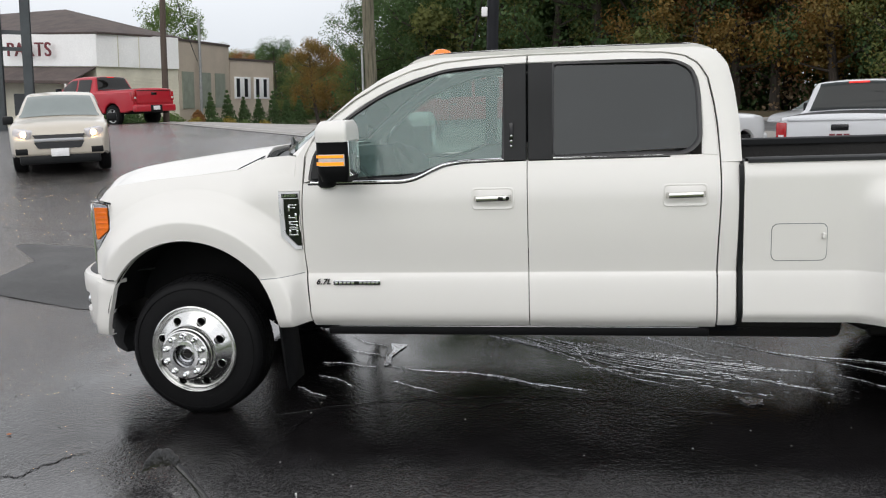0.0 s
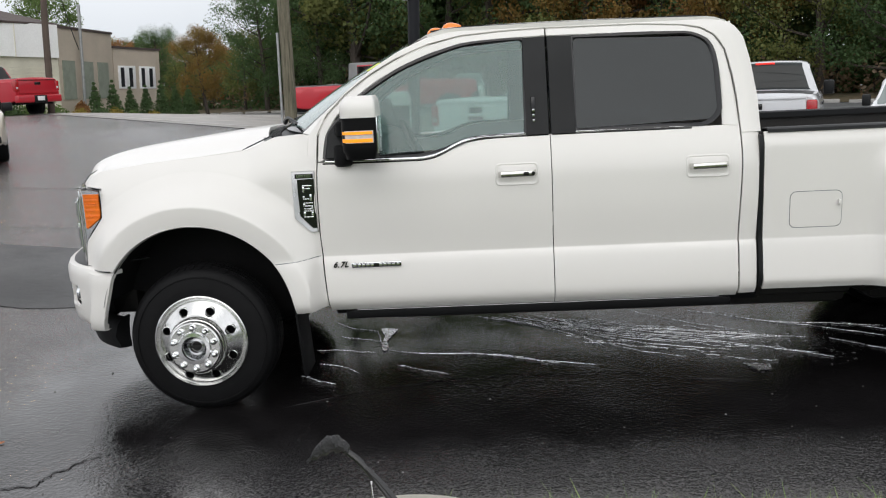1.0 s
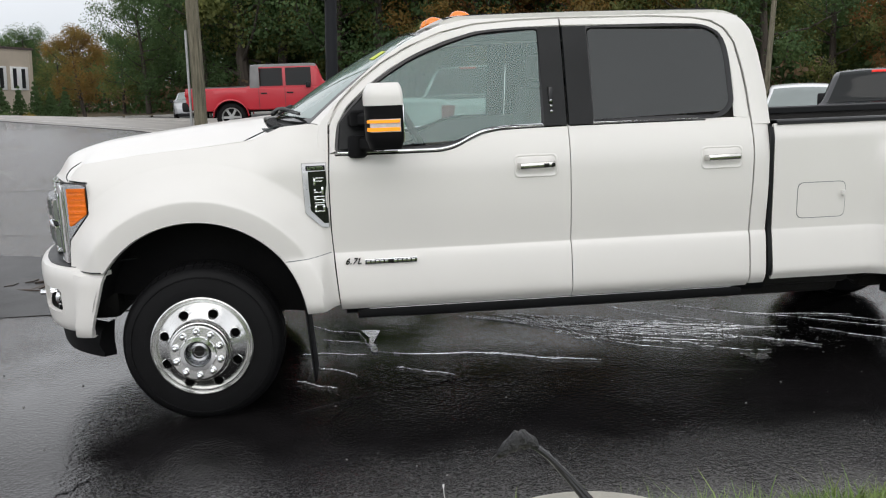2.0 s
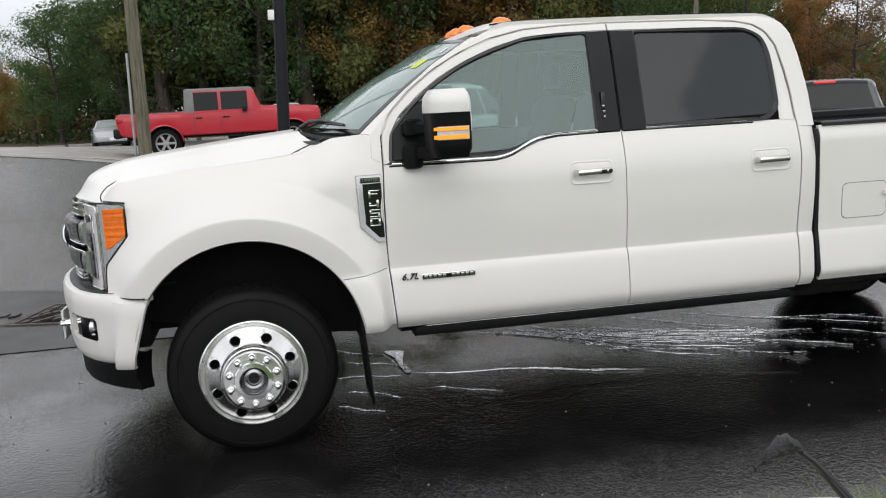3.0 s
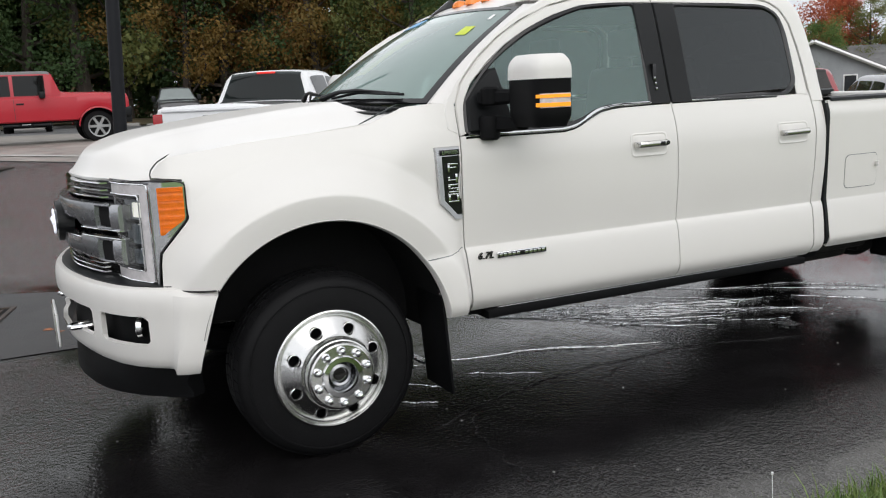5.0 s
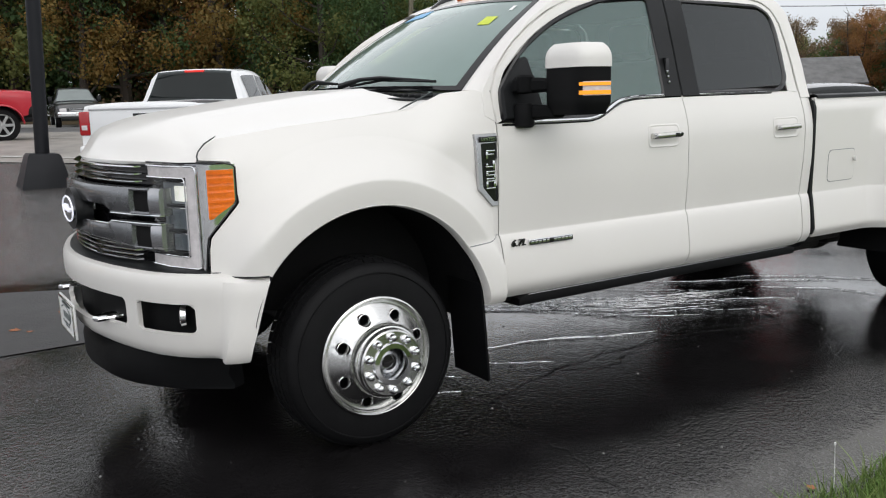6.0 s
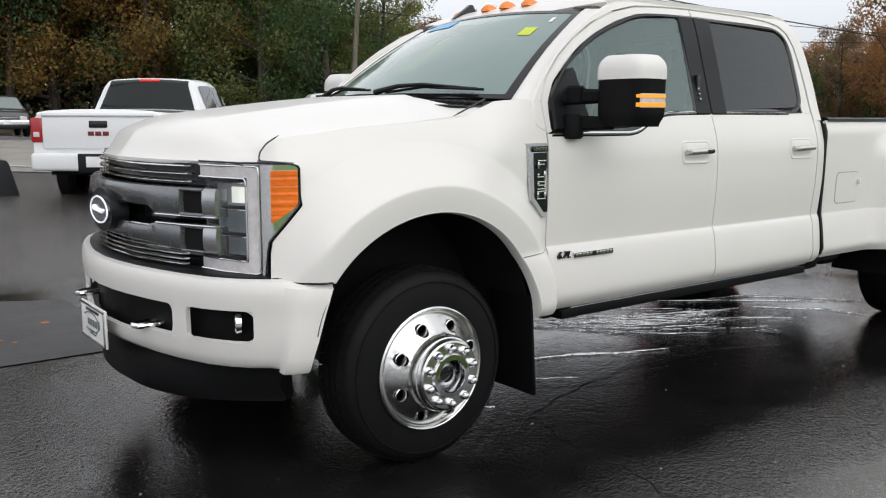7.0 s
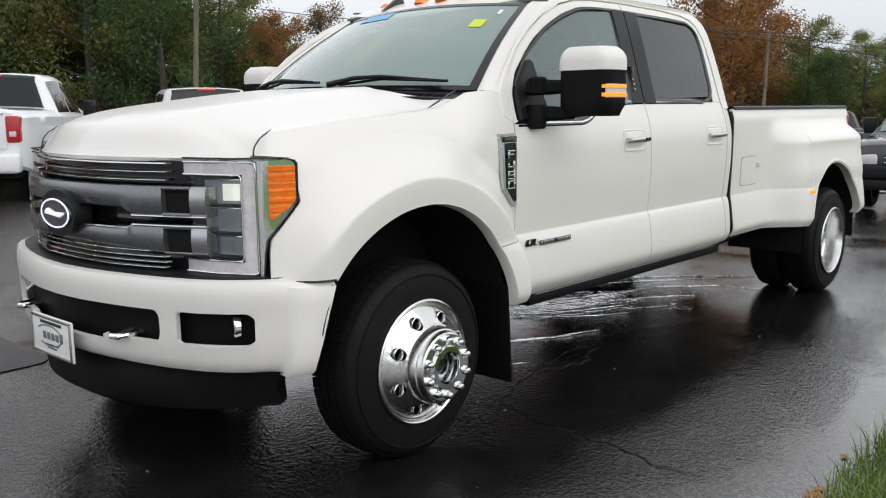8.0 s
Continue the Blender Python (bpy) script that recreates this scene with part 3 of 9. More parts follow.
    tube(bm, [tuple(p) for p in resample([(-0.668, -0.836, 1.268), (-0.671, -0.84, 1.285), (-0.665, -0.84, 1.304), (-0.640, -0.84, 1.332), (-0.590, -0.84, 1.361)], 16)], [0.003] * 12 + [0.003, 0.0025, 0.002, 0.001], 6)
    both("hood_seam", bm, M["ink"], truck)
    bm = bmesh.new()
    tube(bm, [tuple(p) for p in resample([(0.215, -0.852, 1.430), (0.240, -0.852, 1.440), (0.31, -0.852, 1.470), (0.40, -0.852, 1.508)], 14)], [0.001, 0.002, 0.003] + [0.0038] * 11, 6)
    both("hood_seam", bm, M["ink"], truck)
    # cowl panel of black plastic with slots
    bm = bmesh.new()
    rows = []
    for yy in lin(-0.86, 0.86, 31):
        ay = abs(yy)
        row = []
        for s in lin(0, 1, 5):
            xa, xb = cowl_x(ay) - 0.03, 0.40 + 0.20 * (ay / 0.86) ** 2
            row.append((xa + (xb - xa) * s, yy, 1.502 - 0.03 * (ay / 0.86) ** 2 + 0.022 * s))
        rows.append(row)
    sheet(bm, rows)
    thick(bm, 0.01)
    cowl = part("cowl", bm, M["trim"], truck, "ribbed black plastic cowl")
    bm = bmesh.new()
    for k in range(46):
        yy = -0.78 + 1.56 * k / 45
        box(bm, cowl_x(abs(yy)) + 0.015, cowl_x(abs(yy)) + 0.075, yy - 0.006, yy + 0.006, 1.506 - 0.03 * (yy / 0.86) ** 2, 1.522 - 0.03 * (yy / 0.86) ** 2, 0.002)
    part("rib", bm, M["trim"], cowl)

    # -- doors
    f0 = hermite([(0.5, 0.684), (0.56, 0.678), (0.8, 0.660), (1.0, 0.650), (1.2, 0.651), (1.373, 0.659), (1.5, 0.662)])
    f1 = lambda z: 1.8945
    r0 = lambda z: 1.8995
    r1 = hermite([(0.5, 2.876), (0.57, 2.872), (0.9, 2.874), (1.3, 2.888), (1.46, 2.886)])
    for name, a, b in (("front_door", f0, f1), ("rear_door", r0, r1)):
        near = part(name, door_panel(a, b), W, truck)
        far = part(name, mirrored(door_panel(a, b)), W, truck)
        # body character line: a fine crease shadow gap below the flat of the door
        xh = 1.712 if name == "front_door" else 2.712
        for d, sg in ((near, -1), (far, 1)):
            bm = bmesh.new()
            # recess cup frame
            out = rounded([(xh - 0.116, 1.195), (xh + 0.116, 1.195), (xh + 0.116, 1.315), (xh - 0.116, 1.315)], 0.025, 5)
            inn = rounded([(xh - 0.104, 1.207), (xh + 0.104, 1.207), (xh + 0.104, 1.303), (xh - 0.104, 1.303)], 0.022, 5)
            ou, ii = match(out, inn, 48)
            wf = lambda z: side_w(z) + 0.001
            sheet(bm, [[(x, -(wf(z)), z) for x, z in ou], [(x, -(wf(z) + 0.003), z) for x, z in [((o[0] + i[0]) / 2, (o[1] + i[1]) / 2) for o, i in zip(ou, ii)]],
                       [(x, -(wf(z) + 0.0005), z) for x, z in ii]], closed=True)
            cup = [(x, -(wf(z) + 0.0005), z) for x, z in ii]
            mid = [(xh + (x - xh) * 0.8, -(wf(1.26) - 0.001), 1.26 + (z - 1.26) * 0.75) for x, z in ii]
            vs = sheet(bm, [cup, mid], closed=True)
            bm.faces.new(vs[1])
            part("handle_cup", bm if sg < 0 else mirrored(bm), W, d)
            bm = bmesh.new()
            pts = [(xh - 0.098, -1.012, 1.256), (xh - 0.085, -1.034, 1.257), (xh - 0.03, -1.043, 1.259), (xh + 0.03, -1.043, 1.260), (xh + 0.085, -1.036, 1.260), (xh + 0.1, -1.012, 1.260)]
            rows = []
            for i, p in enumerate(pts):
                hh, dd = (0.016, 0.010)
                rows.append([(p[0], p[1] - dd * math.cos(t), p[2] + hh * math.sin(t)) for t in lin(0, 2 * math.pi * 11 / 12, 12)])
            vs = sheet(bm, rows, closed=True)
            bm.faces.new(vs[0])
            bm.faces.new(vs[-1])
            part("handle", bm if sg < 0 else mirrored(bm), M["satin_silver"], d, "chrome door handle")
            if name == "front_door" and sg < 0:
                bm = bmesh.new()
                lathe(bm, [(0.0105, 0.004), (0.0105, -0.002), (0.008, -0.004), (0.0005, -0.0042)], 16, Matrix.Translation((xh + 0.083, -1.047, 1.260)))
                box(bm, xh + 0.032, xh + 0.06, -1.0555, -1.05, 1.251, 1.269, 0.002)
                part("lock", bm, M["gloss_black"], d)

    # -- rocker below the doors and the running board
    bm = bmesh.new()
    rows = []
    for x in lin(0.70, 2.99, 12):
        rows.append([(x, -0.955, 0.548), (x, -0.93, 0.515), (x, -0.80, 0.50), (x, -0.78, 0.62)])
    sheet(bm, rows)
    thick(bm, 0.01)
    both("rocker", bm, M["trim"], truck)
    bm = bmesh.new()
    prism(bm, [(0.76, 0.500), (2.84, 0.500), (2.84, 0.536), (2.80, 0.546), (0.80, 0.546), (0.76, 0.536)], -1.0, -0.86, 0.008)
    b2 = bmesh.new()
    for k in range(5):
        box(b2, 0.82, 2.78, -0.995 + 0.024 * k, -0.983 + 0.024 * k, 0.545, 0.550, 0.002)
    board, board2 = both("running_board", bm, M["matt_black"], truck, "black aluminium running board")
    part("tread_strip", b2, M["satin"], board)

    # -- cab side: pillars and roof rail around both doors
    seam_f = [(0.658, 1.36), (0.663, 1.50), (0.714, 1.60), (0.822, 1.706), (0.946, 1.798), (1.087, 1.876), (1.26, 1.945), (1.439, 1.985), (1.66, 2.000), (1.893, 2.006), (1.893, 1.455)]
    seam_r = [(1.901, 1.455), (1.901, 2.006), (2.4, 2.002), (2.62, 1.988), (2.72, 1.968), (2.79, 1.925), (2.835, 1.85), (2.862, 1.72), (2.878, 1.60), (2.888, 1.455)]
    open_f = rounded([(0.698, 1.372), (0.717, 1.515), (0.877, 1.683), (1.089, 1.815), (1.24, 1.876), (1.44, 1.938), (1.60, 1.952), (1.778, 1.955), (1.770, 1.462), (1.584, 1.462), (1.46, 1.449), (1.322, 1.392), (1.214, 1.371)],
                     [0.02, 0.05, 0.1, 0.1, 0.1, 0.1, 0.1, 0.012, 0.01, 0.06, 0.06, 0.06, 0.06], 4)
    open_r = rounded([(2.030, 1.470), (2.033, 1.952), (2.66, 1.946), (2.755, 1.90), (2.783, 1.80), (2.790, 1.53), (2.72, 1.472)], [0.01, 0.012, 0.06, 0.06, 0.06, 0.07, 0.08], 5)
    outline = [(0.594, 1.40), (0.600, 1.50), (0.685, 1.60), (0.83, 1.733), (0.95, 1.83), (1.10, 1.92), (1.25, 1.985), (1.40, 2.02), (1.66, 2.036), (1.92, 2.042), (2.40, 2.043), (2.70, 2.034), (2.82, 2.016), (2.895, 1.984),
               (2.942, 1.92), (2.970, 1.80), (2.995, 1.60), (2.999, 1.42)]
    edge = [(0.651, 1.37), (0.656, 1.505), (0.708, 1.607), (0.816, 1.714), (0.941, 1.806), (1.083, 1.884), (1.258, 1.953), (1.438, 1.993), (1.66, 2.008), (1.893, 2.014), (2.4, 2.010), (2.622, 1.996), (2.725, 1.976),
            (2.797, 1.930), (2.842, 1.853), (2.870, 1.722), (2.886, 1.60), (2.895, 1.42)]
    ou, ii = [tuple(p) for p in resample(outline, 90)], [tuple(p) for p in resample(edge, 90)]
    bm = bmesh.new()
    rows = [[], [], [], []]
    for (xo, zo), (xi, zi) in zip(ou, ii):
        for r, s in zip(rows, (0.0, 0.35, 0.8, 1.0)):
            x, z = xi + (xo - xi) * s, zi + (zo - zi) * s
            w = glass_w(z) + (0.006 if s < 0.9 else -0.008)
            r.append((x, -w, z))
    sheet(bm, rows)
    thick(bm, 0.03)
    both("cab_pillar", bm, W, truck, "white roof rail and pillars of the cab")
    # rear corner of the cab below the belt
    bm = bmesh.new()
    rows = []
    for z in lin(0.56, 0.742, 8) + [0.7485, 0.7515] + lin(0.758, 0.842, 6) + [0.8485, 0.8515] + lin(0.858, 1.44, 16):
        xe = 2.984 + 0.012 * step(0.6, 1.4, z)
        rows.append([(r1(z) + 0.008, -side_w(z), z), (2.945, -side_w(z) + 0.001, z), (xe - 0.014, -side_w(z) + 0.010, z), (xe - 0.002, -side_w(z) + 0.034, z), (xe, -0.6, z)])
    sheet(bm, rows)
    thick(bm, 0.015)
    both("cab_corner", bm, W, truck)
    # door frames, black window surrounds, glass
    for nm, outer, inner, glassmat in (("front", seam_f, open_f, M["glass_cab"]), ("rear", seam_r, open_r, M["glass_dark"])):
        bm = bmesh.new()
        if nm == "front":
            fr_out, fr_in = seam_f[:-1], [(0.696, 1.372), (0.708, 1.50), (0.762, 1.590), (0.872, 1.688), (0.983, 1.765), (1.098, 1.826), (1.27, 1.897), (1.443, 1.945), (1.66, 1.960), (1.893, 1.964)]
        else:
            fr_out, fr_in = seam_r[1:], [(1.901, 1.964), (2.4, 1.958), (2.60, 1.953), (2.685, 1.94), (2.752, 1.912), (2.783, 1.845), (2.797, 1.72), (2.803, 1.60), (2.80, 1.462)]
        a, b = resample(fr_out, 60), resample(fr_in, 60)
        rows = []
        for s in (0.0, 0.12, 0.85, 1.0):
            rows.append([(p[0] + (q[0] - p[0]) * s, -(glass_w(p[1] + (q[1] - p[1]) * s) + (0.004 if 0 < s < 1 else -0.004)), p[1] + (q[1] - p[1]) * s) for p, q in zip(a, b)])
        sheet(bm, rows)
        thick(bm, 0.02)
        both("door_frame", bm, W, truck, "white window frame of a door")
        o2, i2 = match(inner, [(x + (1.3 - x) * 0.0, z) for x, z in inner], 120)
        cx, cz = sum(p[0] for p in o2) / 120, sum(p[1] for p in o2) / 120
        gas_o = [(x + (x - cx) / max(0.2, math.hypot(x - cx, z - cz)) * 0.016, z + (z - cz) / max(0.2, math.hypot(x - cx, z - cz)) * 0.016) for x, z in o2]
        gas_i = [(x - (x - cx) / max(0.2, math.hypot(x - cx, z - cz)) * 0.010, z - (z - cz) / max(0.2, math.hypot(x - cx, z - cz)) * 0.010) for x, z in o2]
        bm = bmesh.new()
        ring(bm, gas_o, o2, glass_w, 0.007, 0.009)
        ring(bm, o2, gas_i, glass_w, 0.009, 0.001)
        weld(bm)
        thick(bm, 0.012)
        both("window_seal", bm, M["gloss_black"], truck)
        bm = bmesh.new()
        zs = lin(min(p[1] for p in gas_i), max(p[1] for p in gas_i), 26)
        rows = []
        for z in zs:
            xs = []
            for i in range(120):
                (x1, z1), (x2, z2) = gas_i[i], gas_i[(i + 1) % 120]
                if (z1 - z) * (z2 - z) <= 0 and abs(z1 - z2) > 1e-9:
                    xs.append(x1 + (x2 - x1) * (z - z1) / (z2 - z1))
            if len(xs) >= 2:
                lo, hi = min(xs) - 0.006, max(xs) + 0.006
                rows.append([(x, -(glass_w(z) - 0.001), z) for x in lin(lo, hi, 16)])
        sheet(bm, rows)
        both("side_window", bm, glassmat, truck, "tinted privacy glass" if nm == "rear" else "greenish door glass beaded with rain", shadow=False)
    # black pillar between the doors
    bm = bmesh.new()
    for xa, xb in ((1.768, 1.8945), (1.8995, 2.036)):
        rows = []
        for z in lin(1.455, 1.961, 14):
            w = glass_w(z) + 0.010
            rows.append([(xa, -w + 0.008, z), (xa + 0.005, -w, z), (xb - 0.005, -w, z), (xb, -w + 0.008, z)])
        sheet(bm, rows)
    thick(bm, 0.015)
    pil, pil2 = both("door_pillar", bm, M["trim"], truck, "black pillar between the door windows")
    # keypad on the pillar
    bm = bmesh.new()
    prism(bm, [(1.802, 1.512), (1.824, 1.512), (1.824, 1.652), (1.802, 1.652)], -(glass_w(1.58) + 0.016), -(glass_w(1.58) - 0.02), 0.004, Matrix())
    key = part("keypad", bm, M["gloss_black"], pil)
    bm = bmesh.new()
    for k in range(5):
        z = 1.527 + 0.027 * k
        box(bm, 1.806, 1.820, -(glass_w(z) + 0.019), -(glass_w(z) + 0.010), z - 0.007, z + 0.007, 0.002)
    part("key", bm, M["satin"], key)
    # bright strip along the belt
    bm = bmesh.new()
    for xa, xb in ((0.70, 1.89), (1.905, 2.60)):
        rows = []
        for x in lin(xa, xb, 60):
            z = belt_z(x) + 0.006
            w = side_w(min(z, 1.47)) + 0.004
            rows.append([(x, -w + 0.004, z + 0.0065), (x, -w - 0.001, z + 0.0035), (x, -w - 0.0045, z - 0.003), (x, -w - 0.004, z - 0.005), (x, -w + 0.003, z - 0.006)])
        sheet(bm, rows)
    both("belt_moulding", bm, M["chrome"], truck, "thin bright strip below the windows")
    # black gasket under the strip
    bm = bmesh.new()
    for xa, xb in ((0.685, 1.89), (1.905, 2.64)):
        rows = []
        for x in lin(xa, xb, 60):
            z = belt_z(x) - 0.002
            w = side_w(min(z, 1.47)) + 0.003
            rows.append([(x, -w, z), (x, -w - 0.002, z - 0.004), (x, -w, z - 0.010)])
        sheet(bm, rows)
    both("belt_gasket", bm, M["gloss_black"], truck)

    # -- roof
    bm = bmesh.new()
    rows = []
    for i, x in enumerate(lin(1.10, 2.90, 40)):
        row = []
        for yy in lin(-0.76, 0.76, 41):
            ay = abs(yy)
            z = 2.068 - 0.012 * ((x - 2.0) / 0.9) ** 2 - 0.030 * (ay / 0.76) ** 3.0
            xf = x + 0.16 * (ay / 0.76) ** 2 * max(0, (1.5 - x) / 0.4) if x < 1.5 else x
            z -= 0.115 * max(0.0, (1.36 - xf) / 0.26) ** 1.5
            z -= 0.045 * max(0.0, (xf - 2.76) / 0.14) ** 2
            row.append((xf, yy, z))
        rows.append(row)
    sheet(bm, rows)
    thick(bm, 0.025)
    part("roof", bm, W, truck, angle=50)
    bm = bmesh.new()
    rows = []
    for x in lin(1.28, 2.79, 40):
        z = 2.033 - 0.02 * max(0, (1.5 - x) / 0.25) ** 1.6 - 0.016 * max(0, (x - 2.65) / 0.14) ** 2
        rows.append([(x, -0.752, z), (x, -0.748, z + 0.008), (x, -0.738, z + 0.008), (x, -0.734, z)])
    sheet(bm, rows)
    both("roof_moulding", bm, M["trim"], truck, "black roof ditch moulding")
    # windscreen and its black border
    def ws(u, v):
        """u across -1..1, v from the cowl to the roof."""
        yb, yt = 0.835 * u, 0.665 * u
        y = yb + (yt - yb) * v
        xb, xt = 0.335 + 0.235 * u * u, 1.105 + 0.075 * u * u
        x = xb + (xt - xb) * v - 0.012 * math.sin(math.pi * v)
        zb, zt = 1.522 - 0.012 * u * u, 1.985 - 0.03 * u * u
        z = zb + (zt - zb) * v + 0.018 * math.sin(math.pi * v)
        return (x, y, z)
    bm = bmesh.new()
    sheet(bm, [[ws(u, v) for u in lin(-0.965, 0.965, 40)] for v in lin(0.03, 0.975, 16)])
    wind = part("windscreen", bm, M["glass_wind"], truck, "raked windscreen beaded with rain", shadow=False)
    bm = bmesh.new()

    def border(u, v, k):
        p = Vector(ws(u, v))
        return p + Vector((-0.55, 0, 0.83)) * k
    for (us, vs) in (((-1, -0.955), None), ((0.955, 1), None), (None, (0, 0.04)), (None, (0.965, 1))):
        if us:
            sheet(bm, [[border(u, v, 0.003) for v in lin(0, 1, 20)] for u in lin(us[0], us[1], 3)])
        else:
            sheet(bm, [[border(u, v, 0.003) for u in lin(-1, 1, 40)] for v in lin(vs[0], vs[1], 3)])
    thick(bm, 0.008)
    part("windscreen_seal", bm, M["gloss_black"], truck)
    # white inner edge of the screen pillars
    bm = bmesh.new()
    rows = []
    for v in lin(-0.02, 1.0, 24):
        p = Vector(ws(1.0, v))
        z = p.z
        rows.append([(p.x, -p.y, p.z), (p.x + 0.01, -p.y - 0.025, p.z + 0.012), (p.x + 0.06, -(glass_w(z) + 0.004) + 0.01, p.z + 0.006), (p.x + 0.10, -(glass_w(z) - 0.006), p.z)])
    sheet(bm, rows)
    thick(bm, 0.02)
    both("screen_pillar", bm, W, truck)
    # stickers on the inside of the glass
    for nm, u0, u1, v0, v1, mt, lab in (("sticker", -0.80, -0.70, 0.66, 0.76, "sticker_yellow", "yellow sticker"), ("sticker", -0.86, -0.83, 0.84, 0.90, "plate", "small white sticker"),
                                        ("sun_strip", 0.25, 0.62, 0.86, 0.955, "sticker_blue", "blue sun strip"), ("price_sheet", -0.10, 0.06, 0.30, 0.72, "sticker_yellow", "yellow-green sheet behind the glass")):
        bm = bmesh.new()
        sheet(bm, [[Vector(ws(u, v)) + Vector((0.02, 0, -0.03)) * (0.4 if nm == "price_sheet" else -0.10) for u in lin(u0, u1, 4)] for v in lin(v0, v1, 5)])
        thick(bm, 0.001)
        part(nm, bm, M[mt], wind, lab)
    # wipers
    for y0, y1 in ((-0.10, -0.66), (0.62, 0.06)):
        bm = bmesh.new()
        a = Vector(ws(y0 / 0.82, 0.015)) + Vector((-0.03, 0, 0.02))
        b = Vector(ws(y1 / 0.82, 0.05)) + Vector((-0.012, 0, 0.022))
        mid = a.lerp(b, 0.5) + Vector((-0.01, 0, 0.028))
        tube(bm, [a, a.lerp(mid, 0.5) + Vector((0, 0, 0.012)), mid, mid.lerp(b, 0.6), b], [0.016, 0.011, 0.009, 0.006, 0.004], 8)
        tube(bm, [Vector(ws((y0 + 0.04 * (1 if y0 > 0 else -1)) / 0.82, 0.03)) + Vector((-0.006, 0, 0.012)), mid + Vector((0.008, 0, -0.012)), b + Vector((0, -0.05, -0.006))], 0.007, 6)
        part("wiper", bm, M["trim"], truck)
    # amber cab lamps, aerial
    for yy in (-0.56, -0.17, 0.0, 0.17, 0.56):
        x = 1.255 + 0.11 * (yy / 0.56) ** 2
        bm = bmesh.new()
        rows = []
        for t in lin(0, math.pi / 2, 6):
            rows.append([(x + 0.02 + 0.058 * math.cos(t) * math.cos(a) * (1.3 if math.cos(a) > 0 else 0.8), yy + 0.040 * math.cos(t) * math.sin(a), 2.034 + 0.042 * math.sin(t)) for a in lin(0, 2 * math.pi * 19 / 20, 20)])
        vs = sheet(bm, rows, closed=True)
        part("cab_lamp", bm, M["amber_cab"], truck, "amber roof clearance lamp")
    bm = bmesh.new()
    prism(bm, [(1.20, 2.005), (1.39, 2.045), (1.372, 2.075), (1.355, 2.10), (1.335, 2.10), (1.28, 2.06)], 0.395, 0.43, 0.006)
    part("aerial", bm, M["gloss_black"], truck, "black shark fin aerial")

    # -- inside of the cab
    for yy in (-0.42, 0.42):
        for xx in (1.45, 2.38):
            bm = bmesh.new()
            box(bm, xx - 0.05, xx + 0.50, yy - 0.27, yy + 0.27, 0.98, 1.16, 0.05, 3)
            box(bm, xx + 0.38, xx + 0.52, yy - 0.26, yy + 0.26, 1.1, 1.66, 0.05, 3, Matrix.Translation((xx + 0.45, 0, 1.1)) @ Matrix.Rotation(radians(12), 4, "Y") @ Matrix.Translation((-xx - 0.45, 0, -1.1)))
            box(bm, xx + 0.53, xx + 0.62, yy - 0.13, yy + 0.13, 1.70, 1.86, 0.03, 3)
            part("cab_seat", bm, M["seat"], truck, "grey leather seat behind the glass")
    bm = bmesh.new()
    rows = []
    for yy in lin(-0.86, 0.86, 15):
        rows.append([(0.55, yy, 1.47), (0.80, yy, 1.475), (0.96, yy, 1.44), (1.05, yy, 1.34), (1.02, yy, 1.1), (0.95, yy, 0.9)])
    sheet(bm, rows)
    thick(bm, 0.02)
    box(bm, 1.0, 1.7, -0.14, 0.14, 0.7, 1.18, 0.04)
    box(bm, 0.72, 2.9, -0.9, 0.9, 0.60, 0.66, 0.0)
    part("dashboard", bm, M["dash"], truck, "dark dashboard and console")
    bm = bmesh.new()
    mt = Matrix.Translation((1.16, -0.42, 1.36)) @ Matrix.Rotation(radians(64), 4, "Y")
    tube(bm, [mt @ Vector((0.19 * math.cos(t), 0.19 * math.sin(t), 0)) for t in lin(0, 2 * math.pi, 33)], 0.016, 8, False)
    box(bm, -0.05, 0.05, -0.17, 0.17, -0.02, 0.02, 0.01, 2, mt)
    box(bm, -0.05, 0.19, -0.03, 0.03, -0.02, 0.02, 0.01, 2, mt)
    tube(bm, [(1.16, -0.42, 1.36), (0.95, -0.42, 1.27)], 0.04, 8)
    part("steering_wheel", bm, M["dash"], truck)
    bm = bmesh.new()
    sheet(bm, [[(x, yy, 2.0 - 0.02 * (yy / 0.7) ** 2) for yy in lin(-0.72, 0.72, 9)] for x in lin(1.2, 2.86, 6)])
    thick(bm, 0.01)
    part("headliner", bm, M["seat"], truck)
    # rear wall of the cab with its window
    bm = bmesh.new()
    out = [(-0.88, 1.44), (-0.86, 1.60), (-0.80, 1.86), (-0.74, 2.0), (0.74, 2.0), (0.80, 1.86), (0.86, 1.60), (0.88, 1.44)]
    inn = [(-0.72, 1.50), (-0.70, 1.62), (-0.66, 1.84), (-0.62, 1.90), (0.62, 1.90), (0.66, 1.84), (0.70, 1.62), (0.72, 1.50)]
    xr = lambda z: 2.988 - 0.10 * step(1.5, 2.05, z)
    sheet(bm, [[(xr(z), y, z) for y, z in out], [(xr(z), y, z) for y, z in inn]], closed=True)
    sheet(bm, [[(2.985, y, 0.62) for y in lin(-0.9, 0.9, 5)], [(2.988, y, 1.44) for y in lin(-0.88, 0.88, 5)]])
    thick(bm, 0.02)
    part("cab_back", bm, W, truck)
    bm = bmesh.new()
    vs = [bm.verts.new((xr(z) - 0.005, y, z)) for y, z in inn]
    bm.faces.new(vs)
    part("rear_window", bm, M["glass_dark"], truck, "dark rear glass", shadow=False)
